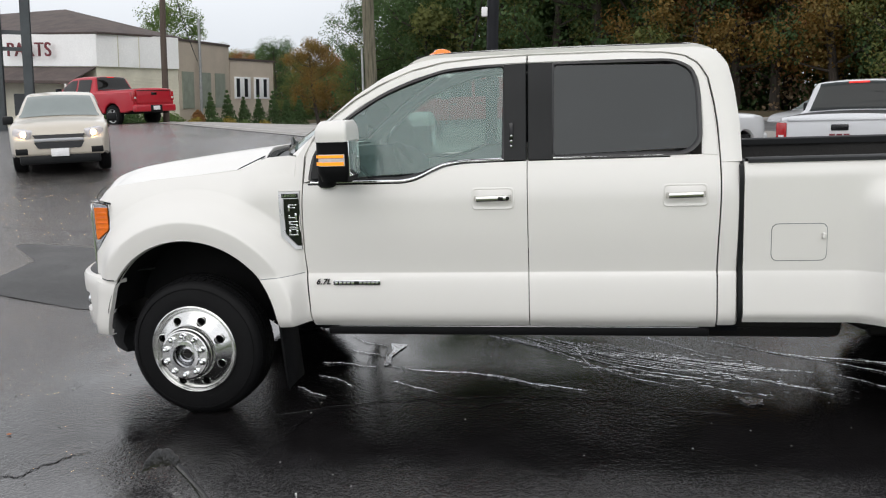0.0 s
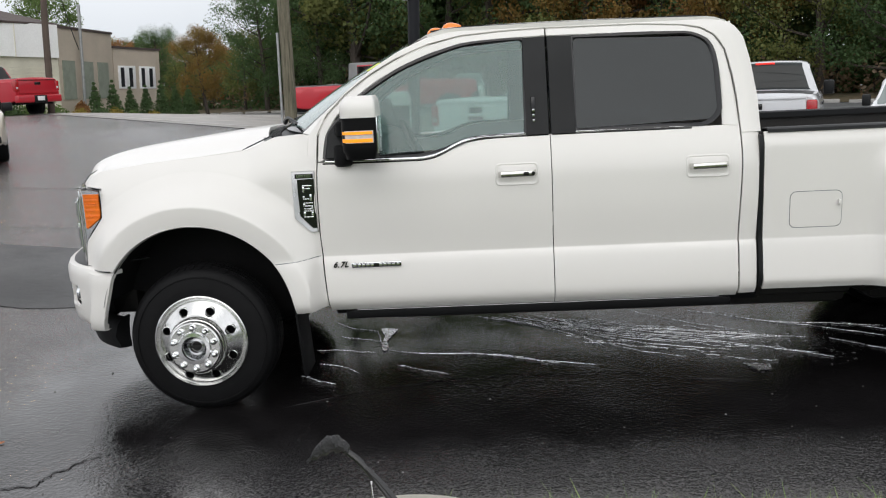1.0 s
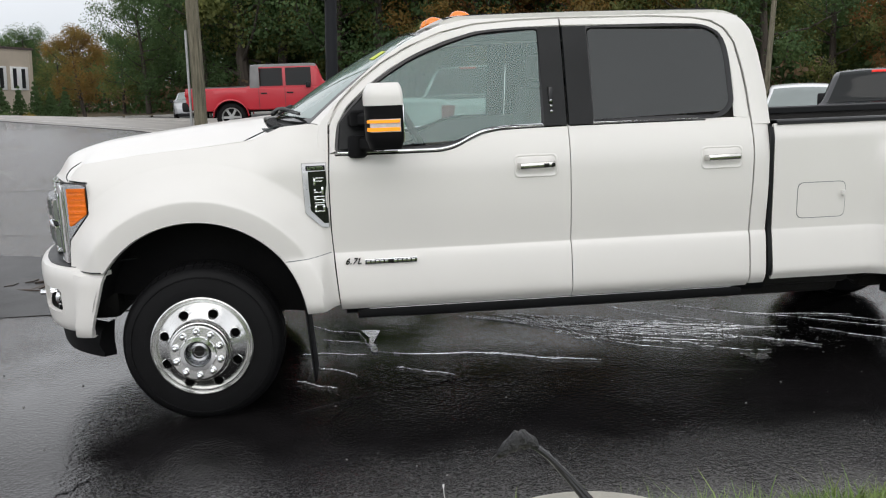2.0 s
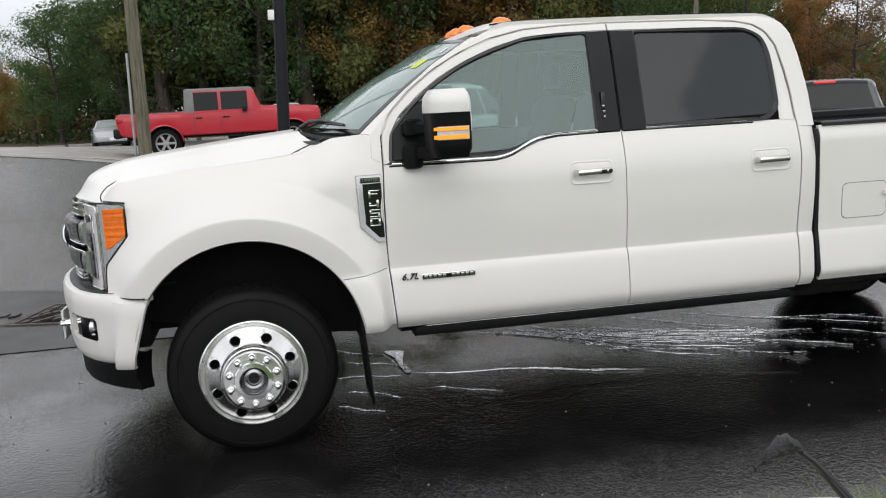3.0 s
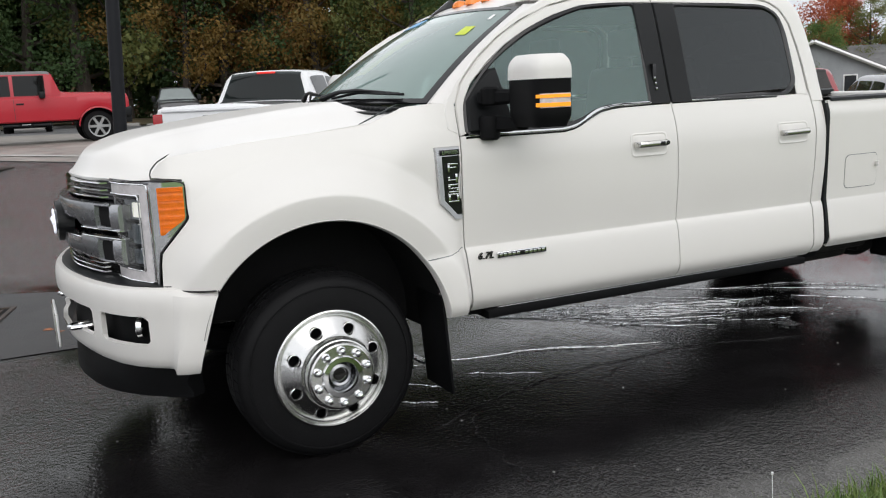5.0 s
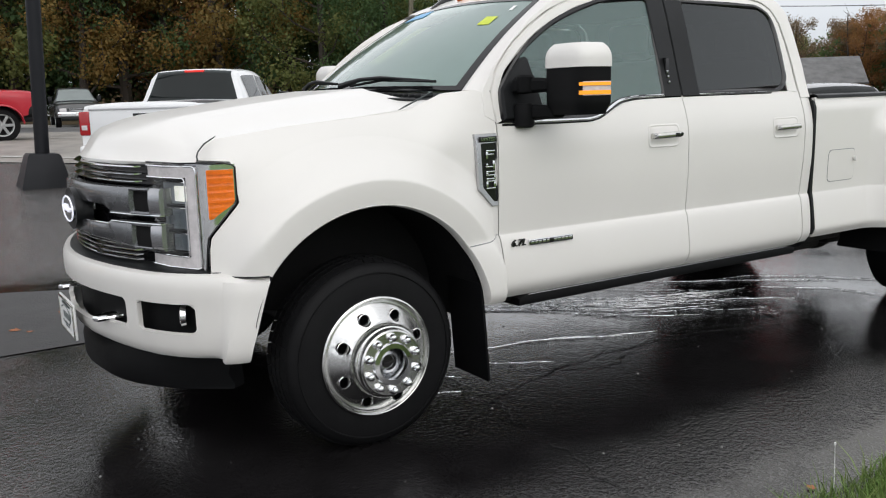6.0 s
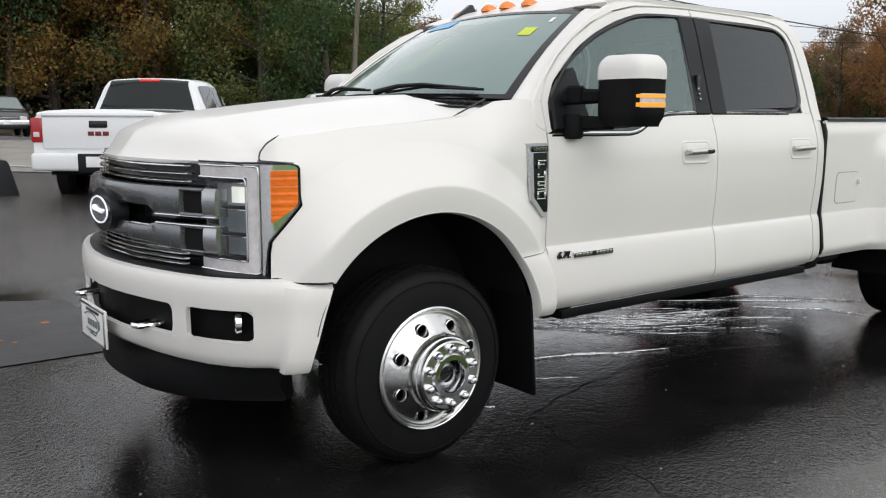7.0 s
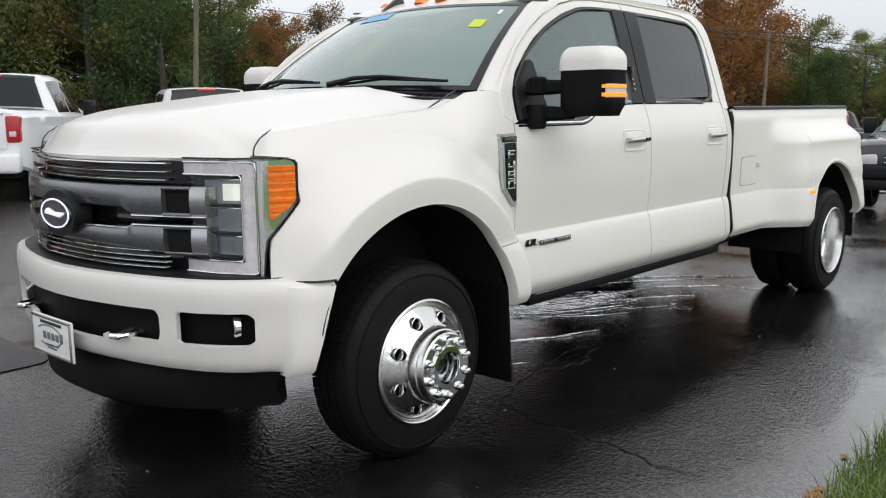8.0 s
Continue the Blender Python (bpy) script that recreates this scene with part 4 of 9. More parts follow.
    # -- bed with the dually bulge
    def bed_w(x, z):
        w = 0.989 + 0.032 * max(0.0, min(1.0, (0.85 - z) / 0.22)) ** 0.75 - 0.03 * step(0.625, 0.575, z) + 0.006 * step(0.86, 1.15, z) - 0.02 * step(1.34, 1.42, z)
        sx = step(3.54, 3.86, x) * step(5.30, 5.10, x)
        sz = step(1.345, 1.17, z) * 0.82 + 0.18 * step(1.15, 0.9, z)
        return w + 0.205 * sx * sz
    RA = (4.47, 0.43, 0.585)

    def bed_low(x):
        d2 = RA[2] ** 2 - (x - RA[0]) ** 2
        return max(0.578, RA[1] + math.sqrt(d2)) if d2 > 0 else 0.578
    bm = bmesh.new()
    xs = sorted(set([round(x, 4) for x in lin(3.006, 5.285, 100)] + [round(RA[0] + RA[2] * math.cos(t), 4) for t in lin(radians(14.5), radians(165.5), 40)]))
    rows = []
    for x in xs:
        zb = bed_low(x)
        rows.append([(x, -bed_w(x, z), z) for z in ([zb + (0.742 - zb) * s for s in lin(0, 1, 10)] + [0.7485, 0.7515] + lin(0.758, 0.842, 5) + [0.8485, 0.8515] + lin(0.858, 1.418, 27) if zb < 0.70 else [zb + (1.418 - zb) * s for s in lin(0, 1, 46)])])
    sheet(bm, rows)
    thick(bm, 0.02)
    bed, bed2 = both("bed_side", bm, W, truck, "white bed side with a wide dually fender", angle=40)
    bm = bmesh.new()
    rows = []
    for t in lin(radians(14), radians(166), 50):
        x, z = RA[0] + RA[2] * math.cos(t), RA[1] + RA[2] * math.sin(t)
        w = bed_w(x, z)
        c, s = math.cos(t), math.sin(t)
        rows.append([(x + 0.02 * c, -bed_w(x + 0.02 * c, z + 0.02 * s) - 0.0005, z + 0.02 * s), (x + 0.01 * c, -w - 0.003, z + 0.01 * s), (x, -w - 0.003, z), (x - 0.012 * c, -w + 0.005, z - 0.012 * s), (x - 0.014 * c, -w + 0.06, z - 0.014 * s)])
    sheet(bm, rows)
    both("arch_lip", bm, W, truck)
    bm = bmesh.new()
    rows = []
    for t in lin(radians(-6), radians(186), 40):
        x, z = RA[0] + (RA[2] - 0.012) * math.cos(t), RA[1] + (RA[2] - 0.012) * math.sin(t)
        rows.append([(x, -1.16, z), (x, -0.6, z), (RA[0] + (x - RA[0]) * 0.3, -0.58, 0.5 + (z - 0.5) * 0.3)])
    sheet(bm, rows)
    both("wheel_liner", bm, M["dark"], truck)
    # bed floor, front wall, tailgate, rails
    bm = bmesh.new()
    box(bm, 3.03, 5.27, -0.93, 0.93, 0.88, 0.92)
    box(bm, 3.02, 3.06, -0.95, 0.95, 0.9, 1.41, 0.01)
    for sg in (-1, 1):
        box(bm, 3.03, 5.27, sg * 0.93 - 0.015, sg * 0.93 + 0.015, 0.9, 1.40)
    part("bed_liner", bm, M["under"], truck, "dark bed liner")
    bm = bmesh.new()
    box(bm, 5.245, 5.30, -0.93, 0.93, 0.72, 1.41, 0.02, 3)
    part("tailgate", bm, W, truck)
    bm = bmesh.new()
    rows = []
    for x in (3.024, 3.04, 5.24, 5.285):
        rows.append([(x, -0.985, 1.412), (x, -0.982, 1.428), (x, -0.965, 1.436), (x, -0.90, 1.436), (x, -0.885, 1.428), (x, -0.885, 1.39)])
    sheet(bm, rows)
    thick(bm, 0.006)
    both("bed_rail", bm, M["trim"], truck, "black plastic rail cap")
    # dark gap seal between the cab and the bed
    bm = bmesh.new()
    rows = []
    for z in lin(0.60, 1.40, 20):
        rows.append([(2.992, -side_w(z) + 0.06, z), (3.002, -side_w(z) + 0.05, z), (3.002, -bed_w(3.01, z) - 0.0005, z)])
    sheet(bm, rows)
    thick(bm, 0.02)
    both("gap_seal", bm, M["trim"], truck)
    # fuel door
    bm = bmesh.new()
    out = rounded([(3.142, 0.903), (3.416, 0.903), (3.416, 1.099), (3.142, 1.099)], 0.035, 6)
    o3, i3 = match(out, [(3.279 + (x - 3.279) * 0.978, 1.0 + (z - 1.0) * 0.965) for x, z in out], 48)
    sheet(bm, [[(x, -bed_w(x, z) - 0.0005, z) for x, z in o3], [(x, -bed_w(x, z) - 0.0012, z) for x, z in i3]], closed=True)
    fd = part("fuel_door_gap", bm, M["ink_grey"], truck)
    bm = bmesh.new()
    vs = sheet(bm, [[(x, -bed_w(x, z) - 0.0022, z) for x, z in i3], [(3.2775 + (x - 3.2775) * 0.5, -bed_w(3.28, 1) - 0.0022, 1.0 + (z - 1.0) * 0.5) for x, z in i3]], closed=True)
    bm.faces.new(vs[1])
    fuel = part("fuel_door", bm, W, truck)
    bm = bmesh.new()
    box(bm, 3.388, 3.404, -1.022, -1.0, 1.02, 1.05, 0.004)
    part("catch", bm, W, fuel)
    # marker lamp on the bulge, tail lamp
    bm = bmesh.new()
    wmk = bed_w(3.93, 0.82)
    prism(bm, rounded([(3.885, 0.807), (3.965, 0.807), (3.965, 0.833), (3.885, 0.833)], 0.012, 4), -wmk - 0.012, -wmk + 0.02, 0.004)
    both("marker_lamp", bm, M["amber_lit"], truck, "lit amber marker lamp")
    bm = bmesh.new()
    prism(bm, [(5.21, 1.02), (5.30, 1.02), (5.305, 1.36), (5.25, 1.36), (5.22, 1.25)], -1.0, -0.86, 0.015)
    both("tail_lamp", bm, M["red_lens"], truck, "red tail lamp")
    bm = bmesh.new()
    box(bm, 5.33, 5.50, -0.95, 0.95, 0.52, 0.72, 0.03, 3)
    part("rear_bumper", bm, M["chrome"], truck, "chrome rear bumper")

    # -- front bumper: a band round the nose with its openings left open
    plan = [(-1.045, -0.485), (-1.035, -0.53), (-1.01, -0.60), (-0.965, -0.675), (-0.91, -0.745), (-0.84, -0.81), (-0.75, -0.868), (-0.66, -0.905), (-0.59, -0.932), (-0.45, -0.972), (-0.30, -1.005), (-0.17, -1.025), (0.0, -1.035)]
    left = [(y, x) for y, x in plan]
    full = left + [(-y, x) for y, x in reversed(left[:-1])]
    zs = [0.835, 0.838, 0.832, 0.815, 0.78, 0.745, 0.722, 0.66, 0.60, 0.575, 0.545, 0.515, 0.50, 0.495]
    inset = [0.09, 0.03, 0.012, 0.003, 0.0, 0.001, 0.004, 0.006, 0.008, 0.012, 0.016, 0.026, 0.04, 0.07]
    fine_plan = []
    for i in range(len(full) - 1):
        n = 3
        for k in range(n):
            fine_plan.append((full[i][0] + (full[i + 1][0] - full[i][0]) * k / n, full[i][1] + (full[i + 1][1] - full[i][1]) * k / n))
    fine_plan.append(full[-1])
    rows = []
    for (y, x) in fine_plan:
        d = Vector((-x - 0.35 + 0.35, 0)).length
        nx, nyy = (x + 0.3), y * 0.9
        nl = math.hypot(nx, nyy)
        nx, nyy = nx / nl, nyy / nl
        ay = abs(y)
        cut = 0.10 * step(0.95, 1.04, ay)
        row = []
        for z, s in zip(zs, inset):
            zz = z - 0.012 * step(0.95, 1.04, ay) if z > 0.8 else z + 0.0
            back = cut * (0.815 - z) / 0.32 if z < 0.815 else 0
            row.append((x - nx * s - (back if ay > 0.95 else 0) * 1.0, y - nyy * s, zz))
        rows.append(row)

    def opening(i, j):
        ya = (fine_plan[i][0] + fine_plan[i + 1][0]) / 2
        za = (zs[j] + zs[j + 1]) / 2
        a = abs(ya)
        if 0.655 < a < 0.915 and 0.60 < za < 0.722:
            return True
        if a < 0.59 and 0.60 < za < 0.722:
            return True
        if a < 0.30 and 0.575 < za < 0.722:
            return True
        return False
    bm = bmesh.new()
    sheet(bm, rows, skip=opening)
    thick(bm, 0.022)
    bump = part("front_bumper", bm, W, truck, "white front bumper", angle=38)
    bm = bmesh.new()
    rows2 = [[(x + 0.07 * (1 - 0.3 * abs(y)), y * 0.955, z) for z in lin(0.545, 0.76, 5)] for (y, x) in fine_plan[9:-9]]
    sheet(bm, rows2)
    thick(bm, 0.01)
    part("bumper_recess", bm, M["matt_black"], bump, "black recess behind the bumper openings")
    # rounded corners of the openings
    def on_bumper(y, z, out):
        ya = abs(y)
        x = None
        for (y1, x1), (y2, x2) in zip(fine_plan, fine_plan[1:]):
            if min(y1, y2) <= -ya <= max(y1, y2):
                x = x1 + (x2 - x1) * (-ya - y1) / (y2 - y1)
                break
        nl = math.hypot(x + 0.3, ya * 0.9)
        nx, nyy = (x + 0.3) / nl, -ya * 0.9 / nl
        s2 = 0.006 - out
        return Vector((x - nx * s2, (-ya - nyy * s2) * (-1 if y > 0 else 1), z))
    for ya, yb, za, zb in ((0.655, 0.912, 0.602, 0.722), (0.0, 0.588, 0.60, 0.722)):
        for sg in (-1, 1):
            for cy, cz, dy, dz in ((ya, za, 1, 1), (ya, zb, 1, -1), (yb, za, -1, 1), (yb, zb, -1, -1)):
                if cy == 0.0:
                    continue
                bm = bmesh.new()
                rr = 0.034
                arcp = [(cy + dy * rr * (1 - math.cos(t)), cz + dz * rr * (1 - math.sin(t))) for t in lin(0, math.pi / 2, 7)]
                vs = [bm.verts.new(on_bumper(sg * (cy - dy * 0.006), cz - dz * 0.006, -0.0015))] + [bm.verts.new(on_bumper(sg * y, z, -0.0015)) for y, z in arcp]
                for i in range(1, len(vs) - 1):
                    bm.faces.new((vs[0], vs[i], vs[i + 1]))
                thick(bm, 0.016)
                part("opening_corner", bm, W, bump)
    # proud end caps of the bumper
    for end in (0, 1):
        bm = bmesh.new()
        caps = []
        for (y, x), row in zip(fine_plan, rows):
            if (y < -0.975) if end == 0 else (y > 0.975):
                nl = math.hypot(x + 0.3, y * 0.9)
                proud = 0.001 + 0.007 * step(0.975, 1.01, abs(y))
                nx, nyy = (x + 0.3) / nl * proud, y * 0.9 / nl * proud
                caps.append([(p[0] + nx, p[1] + nyy, p[2] - (0.012 if p[2] < 0.52 else 0)) for p in row[3:]])
        # the cap turns inwards round the bumper's end
        tip = [(p[0] + 0.004, p[1] * 0.965, p[2]) for p in (caps[0] if end == 0 else caps[-1])]
        caps = [tip] + caps if end == 0 else caps + [tip]
        sheet(bm, caps)
        thick(bm, 0.012)
        part("end_cap", bm, W, bump, angle=38)
    # step pad between the bumper and the grille
    bm = bmesh.new()
    sheet(bm, [[(x + 0.035, y * 0.975, 0.842), (x + 0.055, y * 0.97, 0.848), (x + 0.30, y * 0.80, 0.846)] for (y, x) in fine_plan[9:-9]])
    thick(bm, 0.008)
    part("step_pad", bm, M["trim"], bump, "black plastic step pad")
    for sg in (-1, 1):
        # fog lamp
        bm = bmesh.new()
        lathe(bm, [(0.044, 0.016), (0.046, -0.004), (0.041, -0.008), (0.036, 0.002), (0.020, 0.020), (0.001, 0.025)], 24,
              Matrix.Translation((-0.765, sg * 0.815, 0.668)) @ Matrix.Rotation(radians(90 - 25 * sg * -1) * 1, 4, "Z") @ Matrix.Rotation(radians(180), 4, "Z"))
        part("fog_lamp", bm, M["chrome"], bump, "small round fog lamp")
        # tow hook
        bm = bmesh.new()
        tube(bm, [(-0.86, sg * 0.375, 0.618), (-0.97, sg * 0.37, 0.614), (-1.005, sg * 0.378, 0.612), (-1.015, sg * 0.40, 0.611), (-1.005, sg * 0.422, 0.612), (-0.96, sg * 0.43, 0.614), (-0.86, sg * 0.425, 0.618)], 0.0125, 10)
        part("tow_hook", bm, M["chrome"], bump, "chrome tow hook")
    # plate with its frame
    bm = bmesh.new()
    box(bm, -1.062, -1.05, -0.172, 0.172, 0.468, 0.632, 0.006)
    plate = part("front_plate", bm, M["plate"], bump, "white dealer plate with grey print")
    bm = bmesh.new()
    for y0, y1, z0, z1 in ((-0.168, 0.168, 0.618, 0.628), (-0.168, 0.168, 0.472, 0.482), (-0.168, -0.158, 0.472, 0.628), (0.158, 0.168, 0.472, 0.628)):
        box(bm, -1.067, -1.06, y0, y1, z0, z1, 0.002)
    part("plate_frame", bm, M["satin_silver"], plate)
    bm = bmesh.new()
    for k in range(5):
        box(bm, -1.0645, -1.060, -0.098 + 0.036 * k, -0.072 + 0.036 * k, 0.536, 0.566 if k else 0.574, 0.004)
    tube(bm, [(-1.063, 0.02 + 0.11 * math.cos(t), 0.552 + 0.042 * math.sin(t)) for t in lin(0.6, 5.4, 18)], 0.003, 6)
    part("print_bar", bm, M["ink_grey"], plate)
    bm = bmesh.new()
    box(bm, -1.0645, -1.060, -0.09, 0.09, 0.598, 0.610, 0.001)
    box(bm, -1.0645, -1.060, -0.055, 0.055, 0.512, 0.518, 0.001)
    box(bm, -1.0645, -1.060, -0.04, 0.04, 0.500, 0.505, 0.001)
    part("print_line", bm, M["ink"], plate)
    # air dam
    bm = bmesh.new()
    rows = []
    for y in lin(-0.83, 0.83, 45):
        ay = abs(y) / 0.83
        x = -0.975 + 0.37 * ay ** 2.6
        rows.append([(x + 0.06, y, 0.52), (x + 0.02, y, 0.47), (x, y, 0.40), (x - 0.005 + 0.03 * ay, y, 0.33 + 0.02 * ay ** 3), (x + 0.02, y, 0.312 + 0.02 * ay ** 3)])
    for k in (0, -1):
        # the dam's ends turn inwards
        tip = [(p[0] * 0.2 + (rows[k][0][0] + 0.03) * 0.8, p[1] * 0.955, p[2]) for p in rows[k]]
        rows = [tip] + rows if k == 0 else rows + [tip]
    sheet(bm, rows)
    thick(bm, 0.012)
    part("air_dam", bm, M["matt_black"], truck, "black plastic air dam below the bumper")

    # -- grille
    gx = hermite([(0.0, -0.955), (0.2, -0.945), (0.4, -0.90), (0.55, -0.845), (0.72, -0.765)])
    bm = bmesh.new()
    rows = []
    for y in lin(-0.64, 0.64, 33):
        x = gx(abs(y)) + 0.055
        rows.append([(x + 0.02, y, 0.80), (x, y, 0.83), (x, y, 1.25), (x + 0.03, y, 1.27)])
    sheet(bm, rows)
    thick(bm, 0.02)
    grille = part("grille", bm, M["gloss_black"], truck, "black grille with satin bars")

    def bar(name, z0, z1, ya, yb, proud, material, par, n=25, th=0.03, lab="", bev=0.006):
        """A bar that follows the nose between ya and yb."""
        b = bmesh.new()
        rws = []
        for y in lin(ya, yb, n):
            x = gx(abs(y)) + 0.03 - proud
            hgt = z1 - z0
            rws.append([(x + th, y, z0), (x + bev + 0.10 * hgt, y, z0), (x + 0.04 * hgt, y, z0 + bev), (x, y, z0 + 0.35 * hgt), (x + 0.05 * hgt, y, z0 + 0.62 * hgt), (x + 0.16 * hgt, y, z1 - bev), (x + bev + 0.22 * hgt, y, z1), (x + th, y, z1)])
        v = sheet(b, rws)
        b.faces.new(v[0])
        b.faces.new(list(reversed(v[-1])))
        return part(name, b, material, par, lab)
    for z in (1.238, 1.208, 1.178, 0.918, 0.898, 0.878, 0.858):
        bar("slat", z, z + 0.006, -0.53, 0.53, 0.014 if z > 1 else 0.034, M["chrome"], grille, bev=0.002)

    def plate(name, ya, yb, low, high, proud, material, n=9, bev=0.005, th=0.05, lab=""):
        """A flat-faced plate that follows the nose, its lower and upper edges given along y."""
        b = bmesh.new()
        rws = []
        for y in lin(ya, yb, n):
            x, z0, z1 = gx(abs(y)) + 0.03 - proud, low(abs(y)), high(abs(y))
            zm = 0.5 * (z0 + z1)
            rws.append([(x + th, y, z0), (x + bev, y, z0), (x + 0.0015, y, z0 + bev), (x - 0.002, y, zm), (x + 0.0015, y, z1 - bev), (x + bev, y, z1), (x + th, y, z1)])
        v = sheet(b, rws)
        b.faces.new(v[0])
        b.faces.new(list(reversed(v[-1])))
        return part(name, b, material, grille, lab)
    # two broad gunmetal bars, notched round the emblem, with black windows near their ends
    up_low = hermite([(0.0, 1.082), (0.355, 1.082), (0.36, 1.081), (0.415, 1.055), (0.42, 1.054), (0.75, 1.054)])
    lo_high = hermite([(0.0, 1.004), (0.355, 1.004), (0.36, 1.005), (0.415, 1.017), (0.42, 1.018), (0.75, 1.018)])
    lo_low = hermite([(0.0, 0.941), (0.3, 0.936), (0.5, 0.922), (0.55, 0.917), (0.75, 0.909)])
    for low, high, wz0, wz1 in ((up_low, lambda y: 1.161, 1.066, 1.149), (lo_low, lo_high, 0.924, 1.007)):
        plate("broad_bar", -0.55, 0.55, low, high, 0.055, M["gunmetal"], 61, 0.008, lab="gunmetal grille bar")
        for sg in (-1, 1):
            plate("bar_end", sg * 0.55, sg * 0.655, low, lambda y, q=wz0: q, 0.055, M["gunmetal"], 5, 0.003)
            plate("bar_end", sg * 0.55, sg * 0.655, lambda y, q=wz1: q, high, 0.055, M["gunmetal"], 5, 0.003)
            plate("bar_end", sg * 0.655, sg * 0.712, low, high, 0.055, M["satin"], 7, 0.010)
            plate("bar_window", sg * 0.548, sg * 0.657, lambda y, q=wz0: q - 0.002, lambda y, q=wz1: q + 0.002, 0.036, M["dark"], 5, 0.002, 0.02)
    # chrome slivers added where the bars' edges would catch the sky
    for sg in (-1, 1):
        bar("bar_sky_edge", 1.0505, 1.0555, sg * 0.42, sg * 0.71, 0.057, M["chrome"], grille, 11, 0.04, "", 0.002)
        bar("bar_sky_edge", 1.0165, 1.0215, sg * 0.42, sg * 0.71, 0.057, M["chrome"], grille, 11, 0.04, "", 0.002)
        bar("bar_sky_edge", 1.0025, 1.0085, sg * 0.16, sg * 0.40, 0.056, M["chrome"], grille, 11, 0.04, "", 0.002)
    # emblem: a dark oval with a lit rim and a lit bar, no lettering
    bm = bmesh.new()

    def oval(b, a, c, x0, x1, n=40):
        r1 = [(x0, a * math.cos(t), 1.038 + c * math.sin(t)) for t in [2 * math.pi * k / n for k in range(n)]]
        r2 = [(x1, a * 0.97 * math.cos(t), 1.038 + c * 0.96 * math.sin(t)) for t in [2 * math.pi * k / n for k in range(n)]]
        v = sheet(b, [r1, r2], closed=True)
        b.faces.new(v[1])
    oval(bm, 0.142, 0.096, -0.93, -1.000)
    part("emblem_pod", bm, M["trim"], grille)
    bm = bmesh.new()
    oval(bm, 0.118, 0.058, -0.995, -1.012)
    emb = part("emblem", bm, M["navy"], grille, "dark oval emblem with a lit white rim")
    bm = bmesh.new()
    tube(bm, [(-1.012, 0.115 * math.cos(t), 1.038 + 0.055 * math.sin(t)) for t in [2 * math.pi * k / 40 for k in range(41)]], 0.0034, 8, False)
    part("rim_light", bm, M["emblem_lit"], emb)
    bm = bmesh.new()
    tube(bm, [(-1.0135, 0.078, 1.036), (-1.0135, 0.05, 1.044), (-1.0135, 0.0, 1.036), (-1.0135, -0.045, 1.034), (-1.0135, -0.078, 1.042)], [0.004, 0.013, 0.008, 0.010, 0.004], 10)
    part("light_bar", bm, M["emblem_lit"], emb)

    # -- headlamps
    hx = [(-0.800, 0.590), (-0.788, 0.66), (-0.768, 0.73), (-0.742, 0.80), (-0.715, 0.85), (-0.685, 0.886), (-0.65, 0.909), (-0.605, 0.923), (-0.556, 0.934)]
    hpts = resample([Vector((x, y, 0)) for x, y in hx], 60)
    arc = [0.0]
    for i in range(59):
        arc.append(arc[-1] + (hpts[i + 1] - hpts[i]).length)
    total = arc[-1]

    def lamp_pt(s, z, out=0.0):
        """A point on the lamp's face: s from 0 at the grille to 1 at the fender."""
        d = max(0.0, min(1.0, s)) * total
        i = max(k for k in range(59) if arc[k] <= d + 1e-9)
        p = hpts[i].lerp(hpts[i + 1], (d - arc[i]) / (arc[i + 1] - arc[i]))
        t = (hpts[min(59, i + 2)] - hpts[max(0, i - 1)]).normalized()
        nrm = Vector((-t.y, t.x, 0))
        p = p + nrm * out
        return (p.x, -p.y, z)

    def s_end(z):
        """Where the lamp ends: wide above, stepping in to a narrow foot."""
        return 1.0 if z > 1.105 else (1.0 - (1.105 - z) / 0.13 * 0.26 if z > 0.975 else 0.74 - (0.975 - z) / 0.135 * 0.03)

    def patch(b, sa, sb, za, zb, out, ns=14, nz=6, clip=True):
        rws = []
        for z in lin(za, zb, nz):
            e = s_end(z) if clip else 1
            rws.append([lamp_pt(min(s, e), z, out) for s in lin(sa, min(sb, e), ns)])
        sheet(b, rws)
    bm = bmesh.new()
    patch(bm, 0.0, 1.0, 0.838, 1.258, -0.045, 24, 16)
    back = both("headlamp", bm, M["chrome_dark"], truck, "large headlamp with a milky daytime strip and an amber reflector")
    for hl, sg in zip(back, (-1, 1)):
        def sub(nm, b, mt, lab="", **kw):
            return part(nm, b if sg < 0 else mirrored(b), mt, hl, lab, **kw)
        # milky C-shaped strip
        b = bmesh.new()
        patch(b, 0.0, 0.665, 1.207, 1.246, -0.004, 16, 3)
        patch(b, 0.56, 0.665, 0.893, 1.208, -0.004, 6, 8)
        patch(b, 0.0, 0.665, 0.854, 0.894, -0.004, 16, 3)
        thick(b, 0.02)
        sub("daytime_strip", b, M["drl"], "milky daytime running strip")
        for path in (((0.0, 1.249), (0.3, 1.249), (0.66, 1.249), (0.672, 1.235), (0.672, 0.95), (0.672, 0.865), (0.66, 0.851), (0.3, 0.851), (0.0, 0.851)), ((0.0, 1.204), (0.25, 1.204), (0.545, 1.204), (0.555, 1.194), (0.555, 1.05), (0.555, 0.907), (0.545, 0.897), (0.25, 0.897), (0.0, 0.897))):
            b = bmesh.new()
            tube(b, [tuple(p) for p in resample([Vector(lamp_pt(q, z, 0.001)) for q, z in path], 60)], 0.0034, 6)
            sub("strip_edge", b, M["chrome"], "bright edge of the strip")
